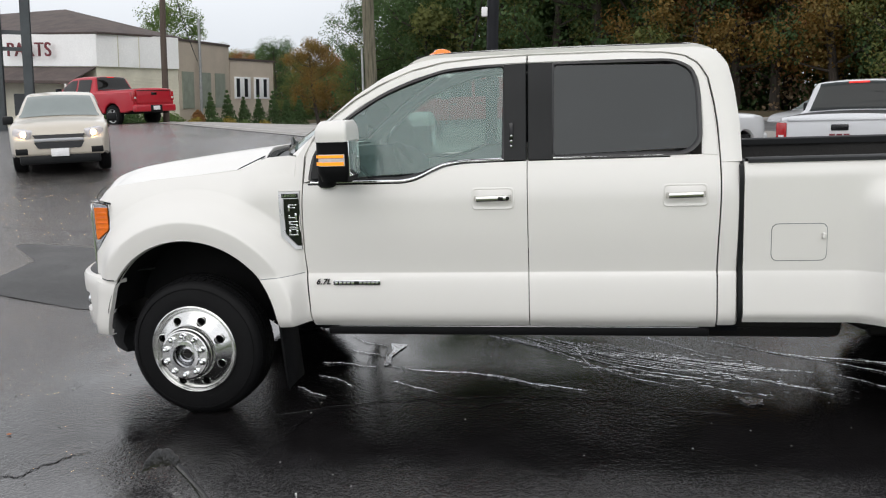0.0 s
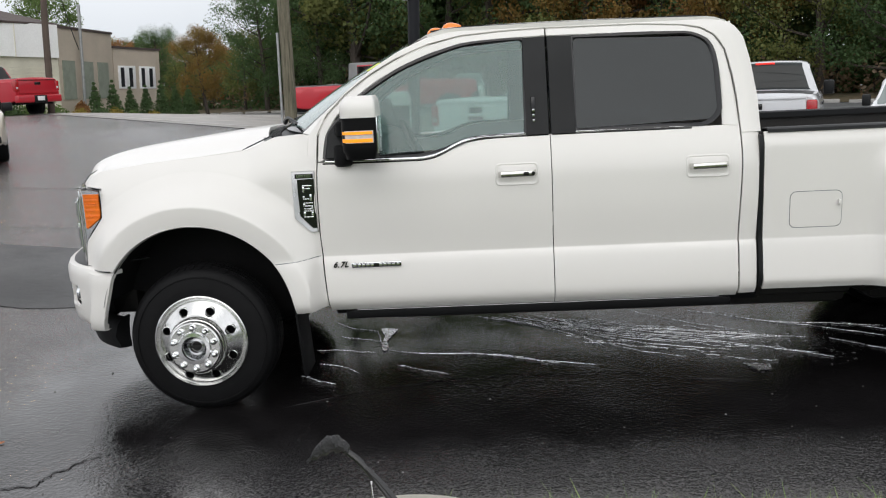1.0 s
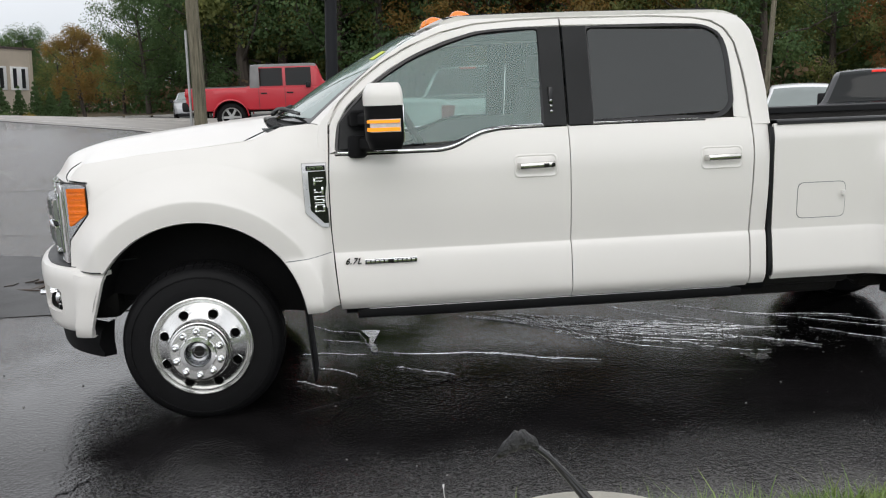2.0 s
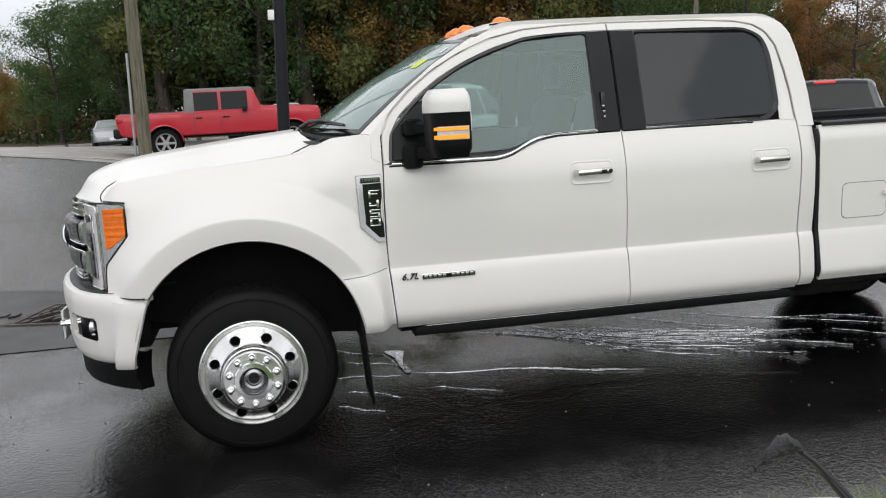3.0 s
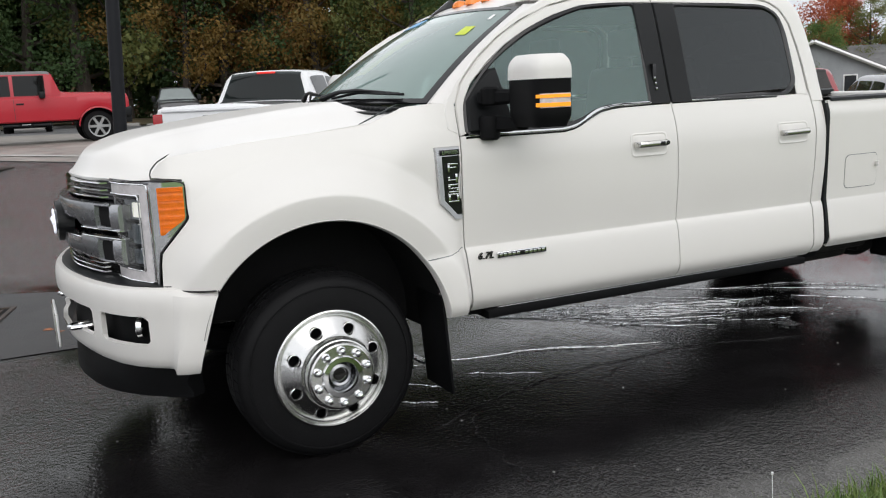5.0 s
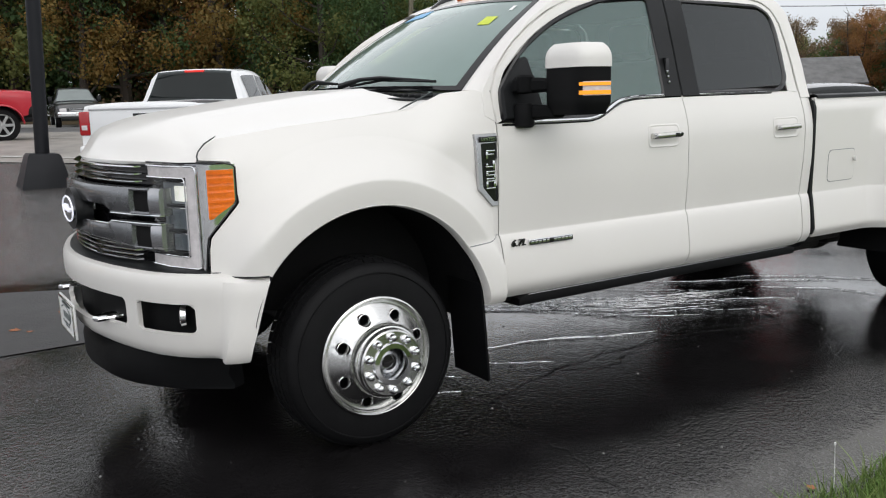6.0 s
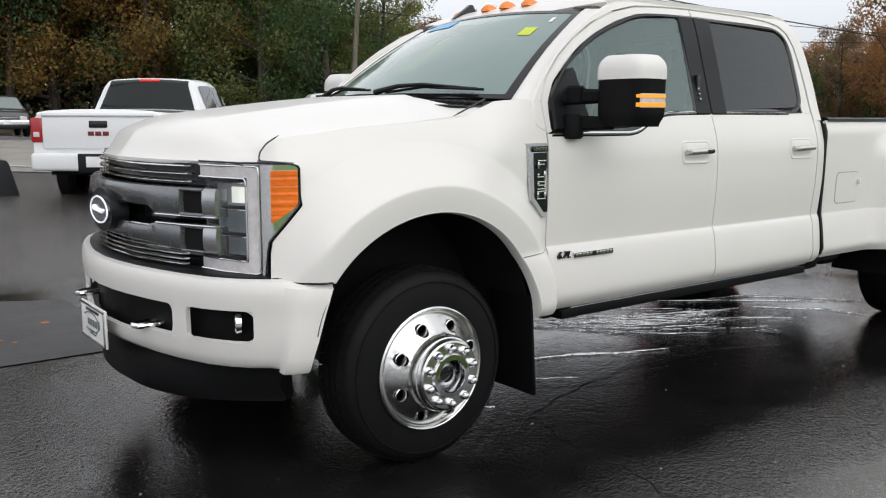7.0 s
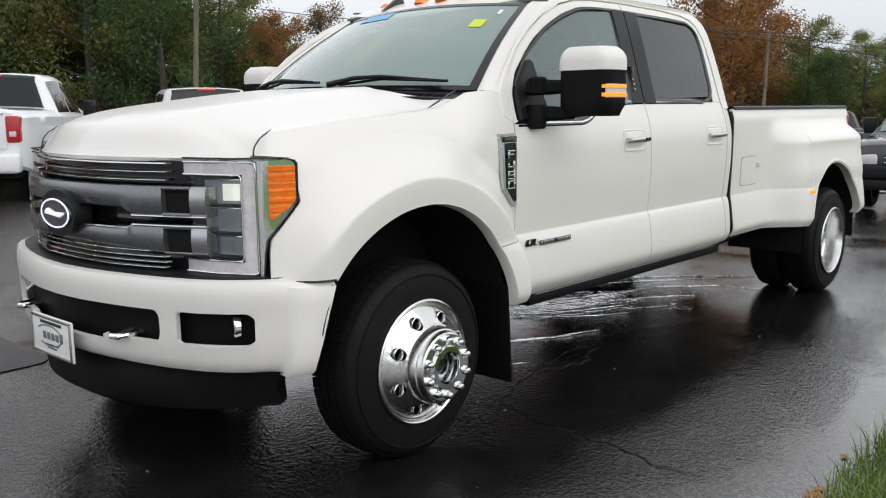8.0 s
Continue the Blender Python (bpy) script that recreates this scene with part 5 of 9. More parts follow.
        # main lamp, second lamp, lower lamp
        for za, zb, mt, nm in ((1.100, 1.185, "lamp_lit", "main_beam"), (1.0, 1.085, "chrome_dark", "side_beam"), (0.915, 0.985, "chrome_dark", "lower_beam")):
            b = bmesh.new()
            patch(b, 0.17, 0.54, za, zb, -0.03, 8, 4)
            thick(b, 0.01)
            sub(nm + "_bowl", b, M["lamp_bowl"])
            b = bmesh.new()
            patch(b, 0.36 if mt == "lamp_lit" else 0.24, 0.52, za + 0.012, zb - 0.014, -0.022, 6, 4)
            thick(b, 0.012)
            sub(nm, b, M[mt] if mt != "chrome_dark" else M["glass_lens"], "lit main beam" if mt == "lamp_lit" else "")
        for za, zb in ((1.087, 1.098), (0.987, 0.998), (0.898, 0.912), (1.188, 1.200)):
            b = bmesh.new()
            patch(b, 0.10, 0.545, za, zb, -0.008, 8, 3)
            thick(b, 0.03)
            sub("divider", b, M["trim"])
            b = bmesh.new()
            tube(b, [lamp_pt(q, za, -0.006) for q in lin(0.12, 0.54, 10)], 0.0022, 6)
            sub("divider_edge", b, M["chrome"])
        # chrome edge and amber reflector
        b = bmesh.new()
        patch(b, 0.680, 1.0, 0.842, 1.255, -0.006, 12, 16)
        thick(b, 0.01)
        sub("bezel", b, M["chrome"], "chrome edge of the lamp")
        b = bmesh.new()
        rws = []
        for j, z in enumerate(lin(1.046, 1.235, 21)):
            e = s_end(z) - 0.018 - 0.07 * step(1.12, 1.04, z)
            rws.append([lamp_pt(s, z, 0.0015 + (0, 0.0028, 0.0022)[j % 3]) for s in lin(0.765, max(0.79, e), 9)])
        sheet(b, rws)
        thick(b, 0.006)
        sub("amber_reflector", b, M["amber"], "amber side reflector")
        for z in lin(1.075, 1.22, 5):
            b = bmesh.new()
            e = s_end(z) - 0.024 - 0.07 * step(1.12, 1.04, z)
            sheet(b, [[lamp_pt(s, z - 0.0018, 0.006) for s in lin(0.77, max(0.79, e), 8)], [lamp_pt(s, z + 0.0018, 0.006) for s in lin(0.77, max(0.79, e), 8)]])
            thick(b, 0.004)
            sub("rib", b, M["amber"])
        b = bmesh.new()
        patch(b, 0.09, 0.485, 0.90, 1.202, 0.002, 16, 10)
        sub("lens", b, M["glass_lens"], "clear lens", shadow=False)
        # black gap between the lamp and the fender
        b = bmesh.new()
        pts = [lamp_pt(0.0, 1.262), lamp_pt(0.5, 1.262), lamp_pt(0.9, 1.262), lamp_pt(1.0, 1.25), lamp_pt(1.0, 1.108), lamp_pt(s_end(1.04), 1.04), lamp_pt(s_end(0.978), 0.975), lamp_pt(s_end(0.93), 0.93), lamp_pt(s_end(0.84), 0.838), lamp_pt(0.3, 0.834), lamp_pt(0, 0.834)]
        tube(b, [tuple(p) for p in resample(pts, 60)], 0.0036, 6)
        sub("lamp_gap", b, M["gloss_black"])

    # -- mirrors
    for sg in (-1, 1):
        def mpart(nm, b, mt, par, lab="", **kw):
            return part(nm, b if sg < 0 else mirrored(b), mt, par, lab, **kw)
        # sail panel in the window's corner
        b = bmesh.new()
        sail = [(0.698, 1.372), (0.714, 1.51), (0.785, 1.592), (0.86, 1.652), (0.90, 1.66), (0.93, 1.50), (0.945, 1.374)]
        v1 = [b.verts.new((x, -(glass_w(z) + 0.004), z)) for x, z in sail]
        v2 = [b.verts.new((x, -(glass_w(z) + 0.022), z)) for x, z in [(0.83 + (x - 0.83) * 0.92, 1.5 + (z - 1.5) * 0.92) for x, z in sail]]
        b.faces.new(v2)
        for i in range(7):
            b.faces.new((v1[i], v1[(i + 1) % 7], v2[(i + 1) % 7], v2[i]))
        mirror = mpart("wing_mirror", b, M["trim"], truck, "tall trailer-tow mirror with a white cap and an amber lamp")
        b = bmesh.new()
        for z in (1.405, 1.525):
            rows = []
            for t in lin(0, 1, 6):
                x, y = 0.80 + 0.10 * t, -0.97 - 0.16 * t
                hh, dd = 0.038 - 0.010 * t, 0.042 - 0.010 * t
                rows.append([(x - dd, y, z - hh * 0.6), (x - dd * 0.6, y, z - hh), (x + dd * 0.6, y, z - hh), (x + dd, y, z - hh * 0.6), (x + dd, y, z + hh * 0.6), (x + dd * 0.6, y, z + hh), (x - dd * 0.6, y, z + hh), (x - dd, y, z + hh * 0.6)])
            v = sheet(b, rows, closed=True)
            b.faces.new(v[0])
            b.faces.new(v[-1])
        mpart("arm", b, M["matt_black"], mirror)
        b = bmesh.new()
        tube(b, [(0.80, -1.0, 1.335), (0.80, -1.0, 1.345), (0.80, -1.0, 1.43), (0.80, -1.0, 1.445)], [0.036, 0.048, 0.048, 0.040], 14)
        mpart("hinge", b, M["matt_black"], mirror)
        b = bmesh.new()
        tube(b, [(0.81, -1.0, 1.49), (0.81, -1.0, 1.498), (0.81, -1.0, 1.562), (0.81, -1.0, 1.572)], [0.034, 0.042, 0.042, 0.034], 14)
        mpart("hinge", b, M["matt_black"], mirror)

        def head(b, za, zb, grow=0.0, nz=10):
            rows = []
            for z in lin(za, zb, nz):
                k = 0.95 * max(0.0, (z - 1.615) / 0.085) ** 3.2
                k2 = step(1.445, 1.392, z)
                x0, x1 = 0.840 + 0.030 * k + 0.018 * k2 - grow, 1.018 - 0.018 * k - 0.01 * k2 + grow * 0.3
                y0, y1 = -1.345 + 0.045 * k + 0.022 * k2 - grow, -1.085 - 0.030 * k - 0.02 * k2 + grow
                out = rounded([(x0, y0), (x1, y0), (x1, y1), (x0, y1)], [0.075, 0.02, 0.02, 0.05], 6)
                rows.append([(x, y, z) for x, y in out])
            v = sheet(b, rows, closed=True)
            b.faces.new(v[0])
            b.faces.new(list(reversed(v[-1])))
        b = bmesh.new()
        head(b, 1.392, 1.594)
        mpart("housing", b, M["matt_black"], mirror, "black mirror housing")
        b = bmesh.new()
        head(b, 1.596, 1.700, 0.004, 16)
        mpart("cap", b, W, mirror, "white mirror cap", angle=60)
        b = bmesh.new()
        box(b, 1.016, 1.022, -1.322, -1.118, 1.42, 1.60, 0.002)
        mpart("mirror_glass", b, M["mirror"], mirror)
        # amber lamp that wraps the corner
        b = bmesh.new()
        rows = []
        for z in lin(1.474, 1.534, 4):
            out = [(0.905, -1.349), (0.935, -1.350), (0.875, -1.325)]
            rows.append([(0.852, -1.316, z), (0.860, -1.327, z), (0.872, -1.337, z), (0.890, -1.345, z), (0.915, -1.349, z), (1.004, -1.349, z)])
        sheet(b, rows)
        thick(b, 0.006)
        lampm = mpart("turn_lamp", b, M["drl"], mirror, "mirror turn lamp, half lit amber")
        b = bmesh.new()
        for za, zb in ((1.478, 1.495), (1.516, 1.530)):
            lit = bmesh.new()
            sheet(lit, [[(0.848, -1.318, z), (0.857, -1.330, z), (0.870, -1.341, z), (0.889, -1.350, z), (0.914, -1.354, z), (1.000, -1.354, z)] for z in (za, zb)])
            thick(lit, 0.003)
            me_lit = bpy.data.meshes.new("glow")
            lit.to_mesh(me_lit)
            lit.free()
            b.from_mesh(me_lit)
            bpy.data.meshes.remove(me_lit)
        mpart("amber_glow", b, M["amber_lit"], lampm)

    # -- badges
    b = bmesh.new()
    bo = [(0.514, 1.318), (0.640, 1.319), (0.641, 0.990), (0.603, 0.992), (0.522, 1.070), (0.515, 1.25)]
    bi = [(0.546, 1.276), (0.635, 1.278), (0.637, 1.012), (0.613, 1.013), (0.551, 1.080), (0.546, 1.22)]
    wf = lambda x, z: fender_w(x, z)
    sheet(b, [[(x, -wf(x, z) - 0.001, z) for x, z in bo], [(x + (0.585 - x) * 0.06, -wf(x, z) - 0.014, z + (1.15 - z) * 0.02) for x, z in bo], [(x, -wf(x, z) - 0.012, z) for x, z in bi], [(x, -wf(x, z) - 0.003, z) for x, z in bi]], closed=True)
    badge, badge2 = both("fender_vent", b, M["vent_frame"], truck, "chrome-framed fender vent with a black insert", angle=20)
    b = bmesh.new()
    vs = [b.verts.new((x, -wf(x, z) - 0.004, z)) for x, z in bi]
    b.faces.new(vs)
    part("insert", b, M["gloss_black"], badge)
    b = bmesh.new()
    box(b, 0.536, 0.632, -1.0165, -1.008, 1.281, 1.306, 0.002)
    part("name_bar", b, M["gloss_black"], badge)
    tm = Matrix.Translation((0.584, -1.0175, 1.2935)) @ Matrix.Rotation(radians(90), 4, "X")
    letters("trim_word", "LIMITED", 0.0215, 0.0008, tm, M["chrome"], badge)
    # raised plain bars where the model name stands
    # each sign: strokes as (x0, x1, z0, z1) in a cell of 0 to 1
    signs = (((0, 1, 0.82, 1), (0, 0.2, 0, 0.82), (0.2, 0.85, 0.42, 0.58)), ((0.72, 0.92, 0, 1), (0, 0.72, 0.22, 0.38), (0.0, 0.2, 0.38, 0.7)),
             ((0, 1, 0.82, 1), (0, 0.2, 0.5, 0.82), (0, 1, 0.42, 0.58), (0.8, 1, 0.1, 0.42), (0, 1, 0, 0.16)), ((0, 1, 0.84, 1), (0, 1, 0, 0.16), (0, 0.2, 0.16, 0.84), (0.8, 1, 0.16, 0.84)))
    for strokes, zc in zip(signs, (1.226, 1.178, 1.133, 1.090)):
        b = bmesh.new()
        xc, wd2, ht2 = 0.597, 0.052, 0.038
        for p0, p1, q0, q1 in strokes:
            box(b, xc + wd2 * (p0 - 0.5), xc + wd2 * (p1 - 0.5), -1.016, -1.008, zc + ht2 * (q0 - 0.5), zc + ht2 * (q1 - 0.5), 0.001)
        part("model_bar", b, M["chrome"], badge)
    # small badge low on the door
    b = bmesh.new()
    box(b, 0.808, 1.078, -1.0195, -1.004, 0.788, 0.815, 0.003)
    db = part("door_badge", b, M["chrome"], truck, "narrow chrome and black badge")
    b = bmesh.new()
    box(b, 0.813, 1.073, -1.0215, -1.018, 0.7905, 0.812, 0.001)
    part("badge_field", b, M["gloss_black"], db)
    for k in range(11):
        if k != 5:
            b = bmesh.new()
            x = 0.818 + 0.0232 * k
            box(b, x, x + 0.0175, -1.0228, -1.0205, 0.7935, 0.809, 0.001)
            part("letter_bar", b, M["chrome"], db)
    tm = Matrix.Translation((0.748, -1.012, 0.806)) @ Matrix.Rotation(radians(90), 4, "X")
    letters("displacement", "6.7L", 0.044, 0.006, tm, M["gloss_black"], db, 1.12, 0.35, 0.0005)

    # -- mud flaps, frame, axles, exhaust below
    b = bmesh.new()
    prism(b, [(0.485, 0.66), (0.499, 0.66), (0.532, 0.20), (0.518, 0.20)], -1.075, -0.80, 0.003)
    both("mud_flap", b, M["matt_black"], truck, "black rubber mud flap")
    b = bmesh.new()
    for sg in (-1, 1):
        box(b, -0.75, 5.3, sg * 0.46 - 0.04, sg * 0.46 + 0.04, 0.55, 0.72, 0.01)
    for xx in (0.9, 1.9, 2.9, 3.7, 5.0):
        box(b, xx, xx + 0.08, -0.46, 0.46, 0.56, 0.66)
    part("chassis_rail", b, M["under"], truck)
    b = bmesh.new()
    tube(b, [(-0.036, -0.85, 0.415), (-0.036, 0.85, 0.415)], 0.05, 12)
    lathe(b, [(0.001, -0.1), (0.14, -0.07), (0.16, 0.0), (0.14, 0.07), (0.001, 0.1)], 20, Matrix.Translation((-0.036, -0.25, 0.415)) @ Matrix.Rotation(radians(90), 4, "Z"))
    part("axle", b, M["under"], truck)
    b = bmesh.new()
    tube(b, [(4.47, -0.9, 0.40), (4.47, 0.9, 0.40)], 0.065, 12)
    lathe(b, [(0.001, -0.16), (0.18, -0.09), (0.2, 0.0), (0.18, 0.09), (0.001, 0.16)], 20, Matrix.Translation((4.47, 0, 0.40)) @ Matrix.Rotation(radians(90), 4, "Z"))
    part("axle", b, M["under"], truck)
    b = bmesh.new()
    # unseen belly boxes added to keep reflected sky off the ground below
    box(b, 0.95, 3.6, -0.68, 0.68, 0.40, 0.62, 0.05)
    box(b, 1.2, 2.6, -0.30, 0.30, 0.34, 0.45, 0.05)
    box(b, 2.95, 3.55, -0.85, -0.52, 0.50, 0.62, 0.03)
    tube(b, [(2.6, 0.3, 0.48), (3.6, 0.4, 0.47), (4.0, 0.42, 0.62), (4.9, 0.5, 0.6), (5.3, 0.7, 0.55)], 0.05, 10)
    box(b, -0.1, 0.9, -0.5, 0.5, 0.55, 1.15, 0.05)
    # dark block added to hide bright ground behind the air dam
    box(b, -0.70, -0.54, -0.60, 0.60, 0.48, 0.72, 0.03)
    box(b, 3.75, 4.05, -0.62, -0.50, 0.40, 0.58, 0.03)
    tube(b, [(3.5, -0.62, 0.56), (3.72, -0.62, 0.46), (3.9, -0.62, 0.50)], 0.02, 8)
    part("underbody", b, M["under"], truck)
    b = bmesh.new()
    tube(b, [(3.05, -0.78, 0.60), (3.05, -0.78, 0.48)], 0.012, 8)
    box(b, 3.04, 3.34, -0.80, -0.70, 0.49, 0.55, 0.02)
    part("step_bracket", b, M["under"], truck)

    # -- wheels
    for sg in (-1, 1):
        wheel_parts(truck, -0.036, sg * 1.041, 0.419, True, sg)
        wheel_parts(truck, 4.47, sg * 1.172, 0.402, False, sg)
        wi = bmesh.new()
        lathe(wi, [(0.24, 0.0), (0.30, -0.004), (0.37, 0.004), (0.398, 0.04), (0.402, 0.07), (0.402, 0.155), (0.395, 0.19), (0.36, 0.22), (0.25, 0.22)], 56, Matrix.Translation((4.47, -0.90, 0.402)))
        part("inner_tyre", wi if sg < 0 else mirrored(wi), M["rubber"], truck)
    return truck


M["matt_black"] = surface("matt_black_plastic", (0.007, 0.0072, 0.0078), 0.55, fine=200, bump=0.05, spec=0.08)
M["vent_frame"] = surface("satin_vent_frame", (0.50, 0.50, 0.51), 0.28, 1.0, var=0.04, fine=250, bump=0.02, rvar=0.06)
M["satin_silver"] = surface("satin_silver_handle", (0.62, 0.61, 0.58), 0.22, 1.0, var=0.03, fine=300, bump=0.01, rvar=0.05)
M["chrome_dark"] = surface("smoked_chrome", (0.42, 0.43, 0.45), 0.14, 1.0, var=0.04, fine=200, bump=0.02, rvar=0.05)
M["amber_cab"] = surface("amber_cab_lens", (0.75, 0.20, 0.01), 0.15, fine=90, bump=0.1, coat=0.6, emit=(1.0, 0.25, 0.0, 0.12))

truck = white_pickup()


# ==== the ground ====
def ground_z(x, y):
    """Height of the lot: nearly flat by the truck, rising to the west and to the road, falling to the east."""
    west = 0.07 * max(0.0, min(10.5, -x - 2.0)) * step(-2.0, -4.0, x) * step(40, 24, y)
    road = 0.33 * step(5, 14, y) + 0.30 * step(12.5, 18.5, y) - 0.22 * step(29, 46, y) - 0.30 * step(46, 75, y)
    east = -0.03 * max(0.0, min(40.0, x - 3.0)) * step(4.7, 7.0, x) - 0.017 * step(2.0, 4.2, x)
    return 0.017 + west + road + east


def wet_asphalt(name, color, rough, film, scale=1.0, bump=0.25, worn=None):
    """Asphalt after rain: dark binder, pale grains, a water film that comes and goes."""
    m, nt, out = shader(name)
    ln = nt.links.new
    b = put(nt, "ShaderNodeBsdfPrincipled")
    co = nt.nodes.new("ShaderNodeTexCoord")
    big = put(nt, "ShaderNodeTexNoise", Scale=0.55 * scale, Detail=7.0, Roughness=0.6)
    mid = put(nt, "ShaderNodeTexNoise", Scale=4.0 * scale, Detail=5.0, Roughness=0.65)
    grain = put(nt, "ShaderNodeTexVoronoi", Scale=60.0)
    fine = put(nt, "ShaderNodeTexNoise", Scale=110.0, Detail=1.0)
    for n in (big, mid, grain, fine):
        ln(co.outputs["Object"], n.inputs["Vector"])
    ramp = nt.nodes.new("ShaderNodeValToRGB")
    ramp.color_ramp.elements[0].position, ramp.color_ramp.elements[1].position = 0.3, 0.72
    ramp.color_ramp.elements[0].color = (*[c * 0.62 for c in color], 1)
    ramp.color_ramp.elements[1].color = (*[c * 1.45 for c in color], 1)
    ln(mid.outputs["Fac"], ramp.inputs["Fac"])
    if worn:
        # coarse, rough aggregate in a band along the lawn's edge, paled for reflected sky
        sx = nt.nodes.new("ShaderNodeSeparateXYZ")
        ln(co.outputs["Object"], sx.inputs[0])
        wob = put(nt, "ShaderNodeTexNoise", Scale=1.3, Detail=6.0, Roughness=0.6)
        ln(co.outputs["Object"], wob.inputs["Vector"])
        shift = nt.nodes.new("ShaderNodeMath")
        shift.operation = "MULTIPLY_ADD"
        shift.inputs[1].default_value = 0.8
        ln(wob.outputs["Fac"], shift.inputs[0])
        ln(sx.outputs["Y"], shift.inputs[2])
        band = put(nt, "ShaderNodeMapRange")
        band.inputs["From Min"].default_value, band.inputs["From Max"].default_value = worn[0] + 0.4, worn[1] + 0.4
        ln(shift.outputs[0], band.inputs["Value"])
        drift = put(nt, "ShaderNodeTexNoise", Scale=0.42, Detail=7.0, Roughness=0.62)
        ln(co.outputs["Object"], drift.inputs["Vector"])
        wx = nt.nodes.new("ShaderNodeMath")
        wx.operation = "MULTIPLY_ADD"
        wx.inputs[1].default_value = 3.0
        ln(drift.outputs["Fac"], wx.inputs[0])
        ln(sx.outputs["X"], wx.inputs[2])
        # stops short of the west mask; the dark gap paints shade under the nose
        east = put(nt, "ShaderNodeMapRange")
        east.inputs["From Min"].default_value, east.inputs["From Max"].default_value = 0.0, 1.2
        ln(wx.outputs[0], east.inputs["Value"])
        both = nt.nodes.new("ShaderNodeMath")
        both.operation = "MULTIPLY"
        ln(band.outputs[0], both.inputs[0])
        ln(east.outputs[0], both.inputs[1])
        chips = put(nt, "ShaderNodeTexVoronoi", Scale=130.0)
        ln(co.outputs["Object"], chips.inputs["Vector"])
        pale = nt.nodes.new("ShaderNodeValToRGB")
        pale.color_ramp.elements[0].position, pale.color_ramp.elements[1].position = 0.15, 0.9
        pale.color_ramp.elements[0].color = (0.014, 0.014, 0.015, 1)
        pale.color_ramp.elements[1].color = (0.125, 0.122, 0.125, 1)
        ln(chips.outputs["Color"], pale.inputs["Fac"])
        blend = nt.nodes.new("ShaderNodeMix")
        blend.data_type = "RGBA"
        ln(both.outputs[0], blend.inputs["Factor"])
        ln(ramp.outputs["Color"], blend.inputs["A"])
        ln(pale.outputs["Color"], blend.inputs["B"])
        # older grey asphalt, paled for reflected sky, held back from the nose's shade
        west = put(nt, "ShaderNodeMapRange")
        west.inputs["From Min"].default_value, west.inputs["From Max"].default_value = 0.4, -0.8
        ln(wx.outputs[0], west.inputs["Value"])
        north = put(nt, "ShaderNodeMapRange")
        north.inputs["From Min"].default_value, north.inputs["From Max"].default_value = 4.0, 5.0
        ln(shift.outputs[0], north.inputs["Value"])
        old_sheen = nt.nodes.new("ShaderNodeMath")
        old_sheen.operation = "MAXIMUM"
        ln(west.outputs[0], old_sheen.inputs[0])
        ln(north.outputs[0], old_sheen.inputs[1])
        stone = nt.nodes.new("ShaderNodeValToRGB")
        stone.color_ramp.elements[0].position, stone.color_ramp.elements[1].position = 0.25, 0.95
        stone.color_ramp.elements[0].color = (0.010, 0.0092, 0.0092, 1)
        stone.color_ramp.elements[1].color = (0.19, 0.176, 0.17, 1)
        ln(chips.outputs["Color"], stone.inputs["Fac"])
        aged_sheen = nt.nodes.new("ShaderNodeMix")
        aged_sheen.data_type = "RGBA"
        ln(old_sheen.outputs[0], aged_sheen.inputs["Factor"])
        ln(blend.outputs["Result"], aged_sheen.inputs["A"])
        ln(stone.outputs["Color"], aged_sheen.inputs["B"])
        ln(aged_sheen.outputs["Result"], b.inputs["Base Color"])
    else:
        ln(ramp.outputs["Color"], b.inputs["Base Color"])
    wet = put(nt, "ShaderNodeMapRange")
    wet.inputs["From Min"].default_value, wet.inputs["From Max"].default_value = 0.38, 0.62
    wet.inputs["To Min"].default_value, wet.inputs["To Max"].default_value = film, rough
    ln(big.outputs["Fac"], wet.inputs["Value"])
    fr = put(nt, "ShaderNodeMapRange")
    fr.inputs["To Min"].default_value, fr.inputs["To Max"].default_value = -0.06, 0.06
    ln(mid.outputs["Fac"], fr.inputs["Value"])
    add = nt.nodes.new("ShaderNodeMath")
    add.operation = "ADD"
    ln(wet.outputs[0], add.inputs[0])
    ln(fr.outputs[0], add.inputs[1])
    ln(add.outputs[0], b.inputs["Roughness"])
    st = put(nt, "ShaderNodeMapRange")
    st.inputs["From Min"].default_value, st.inputs["From Max"].default_value = 0.36, 0.66
    st.inputs["To Min"].default_value, st.inputs["To Max"].default_value = bump * 0.14, bump
    ln(big.outputs["Fac"], st.inputs["Value"])
    hsum = nt.nodes.new("ShaderNodeMath")
    hsum.operation = "ADD"
    ln(grain.outputs["Distance"], hsum.inputs[0])
    ln(fine.outputs["Fac"], hsum.inputs[1])
    stones = put(nt, "ShaderNodeTexNoise", Scale=42.0, Detail=2.0, Roughness=0.6)
    ln(co.outputs["Object"], stones.inputs["Vector"])
    rel = nt.nodes.new("ShaderNodeMath")
    rel.operation = "MULTIPLY_ADD"
    rel.inputs[1].default_value = 3.2
    ln(stones.outputs["Fac"], rel.inputs[0])
    ln(hsum.outputs[0], rel.inputs[2])
    bp = put(nt, "ShaderNodeBump", Distance=0.008)
    if worn:
        coarse = nt.nodes.new("ShaderNodeMath")
        coarse.operation = "MULTIPLY_ADD"
        coarse.inputs[1].default_value = 0.5
        ln(both.outputs[0], coarse.inputs[0])
        ln(st.outputs[0], coarse.inputs[2])
        # rainwater stands in a thin film at the foot of the lawn
        pool = put(nt, "ShaderNodeMapRange")
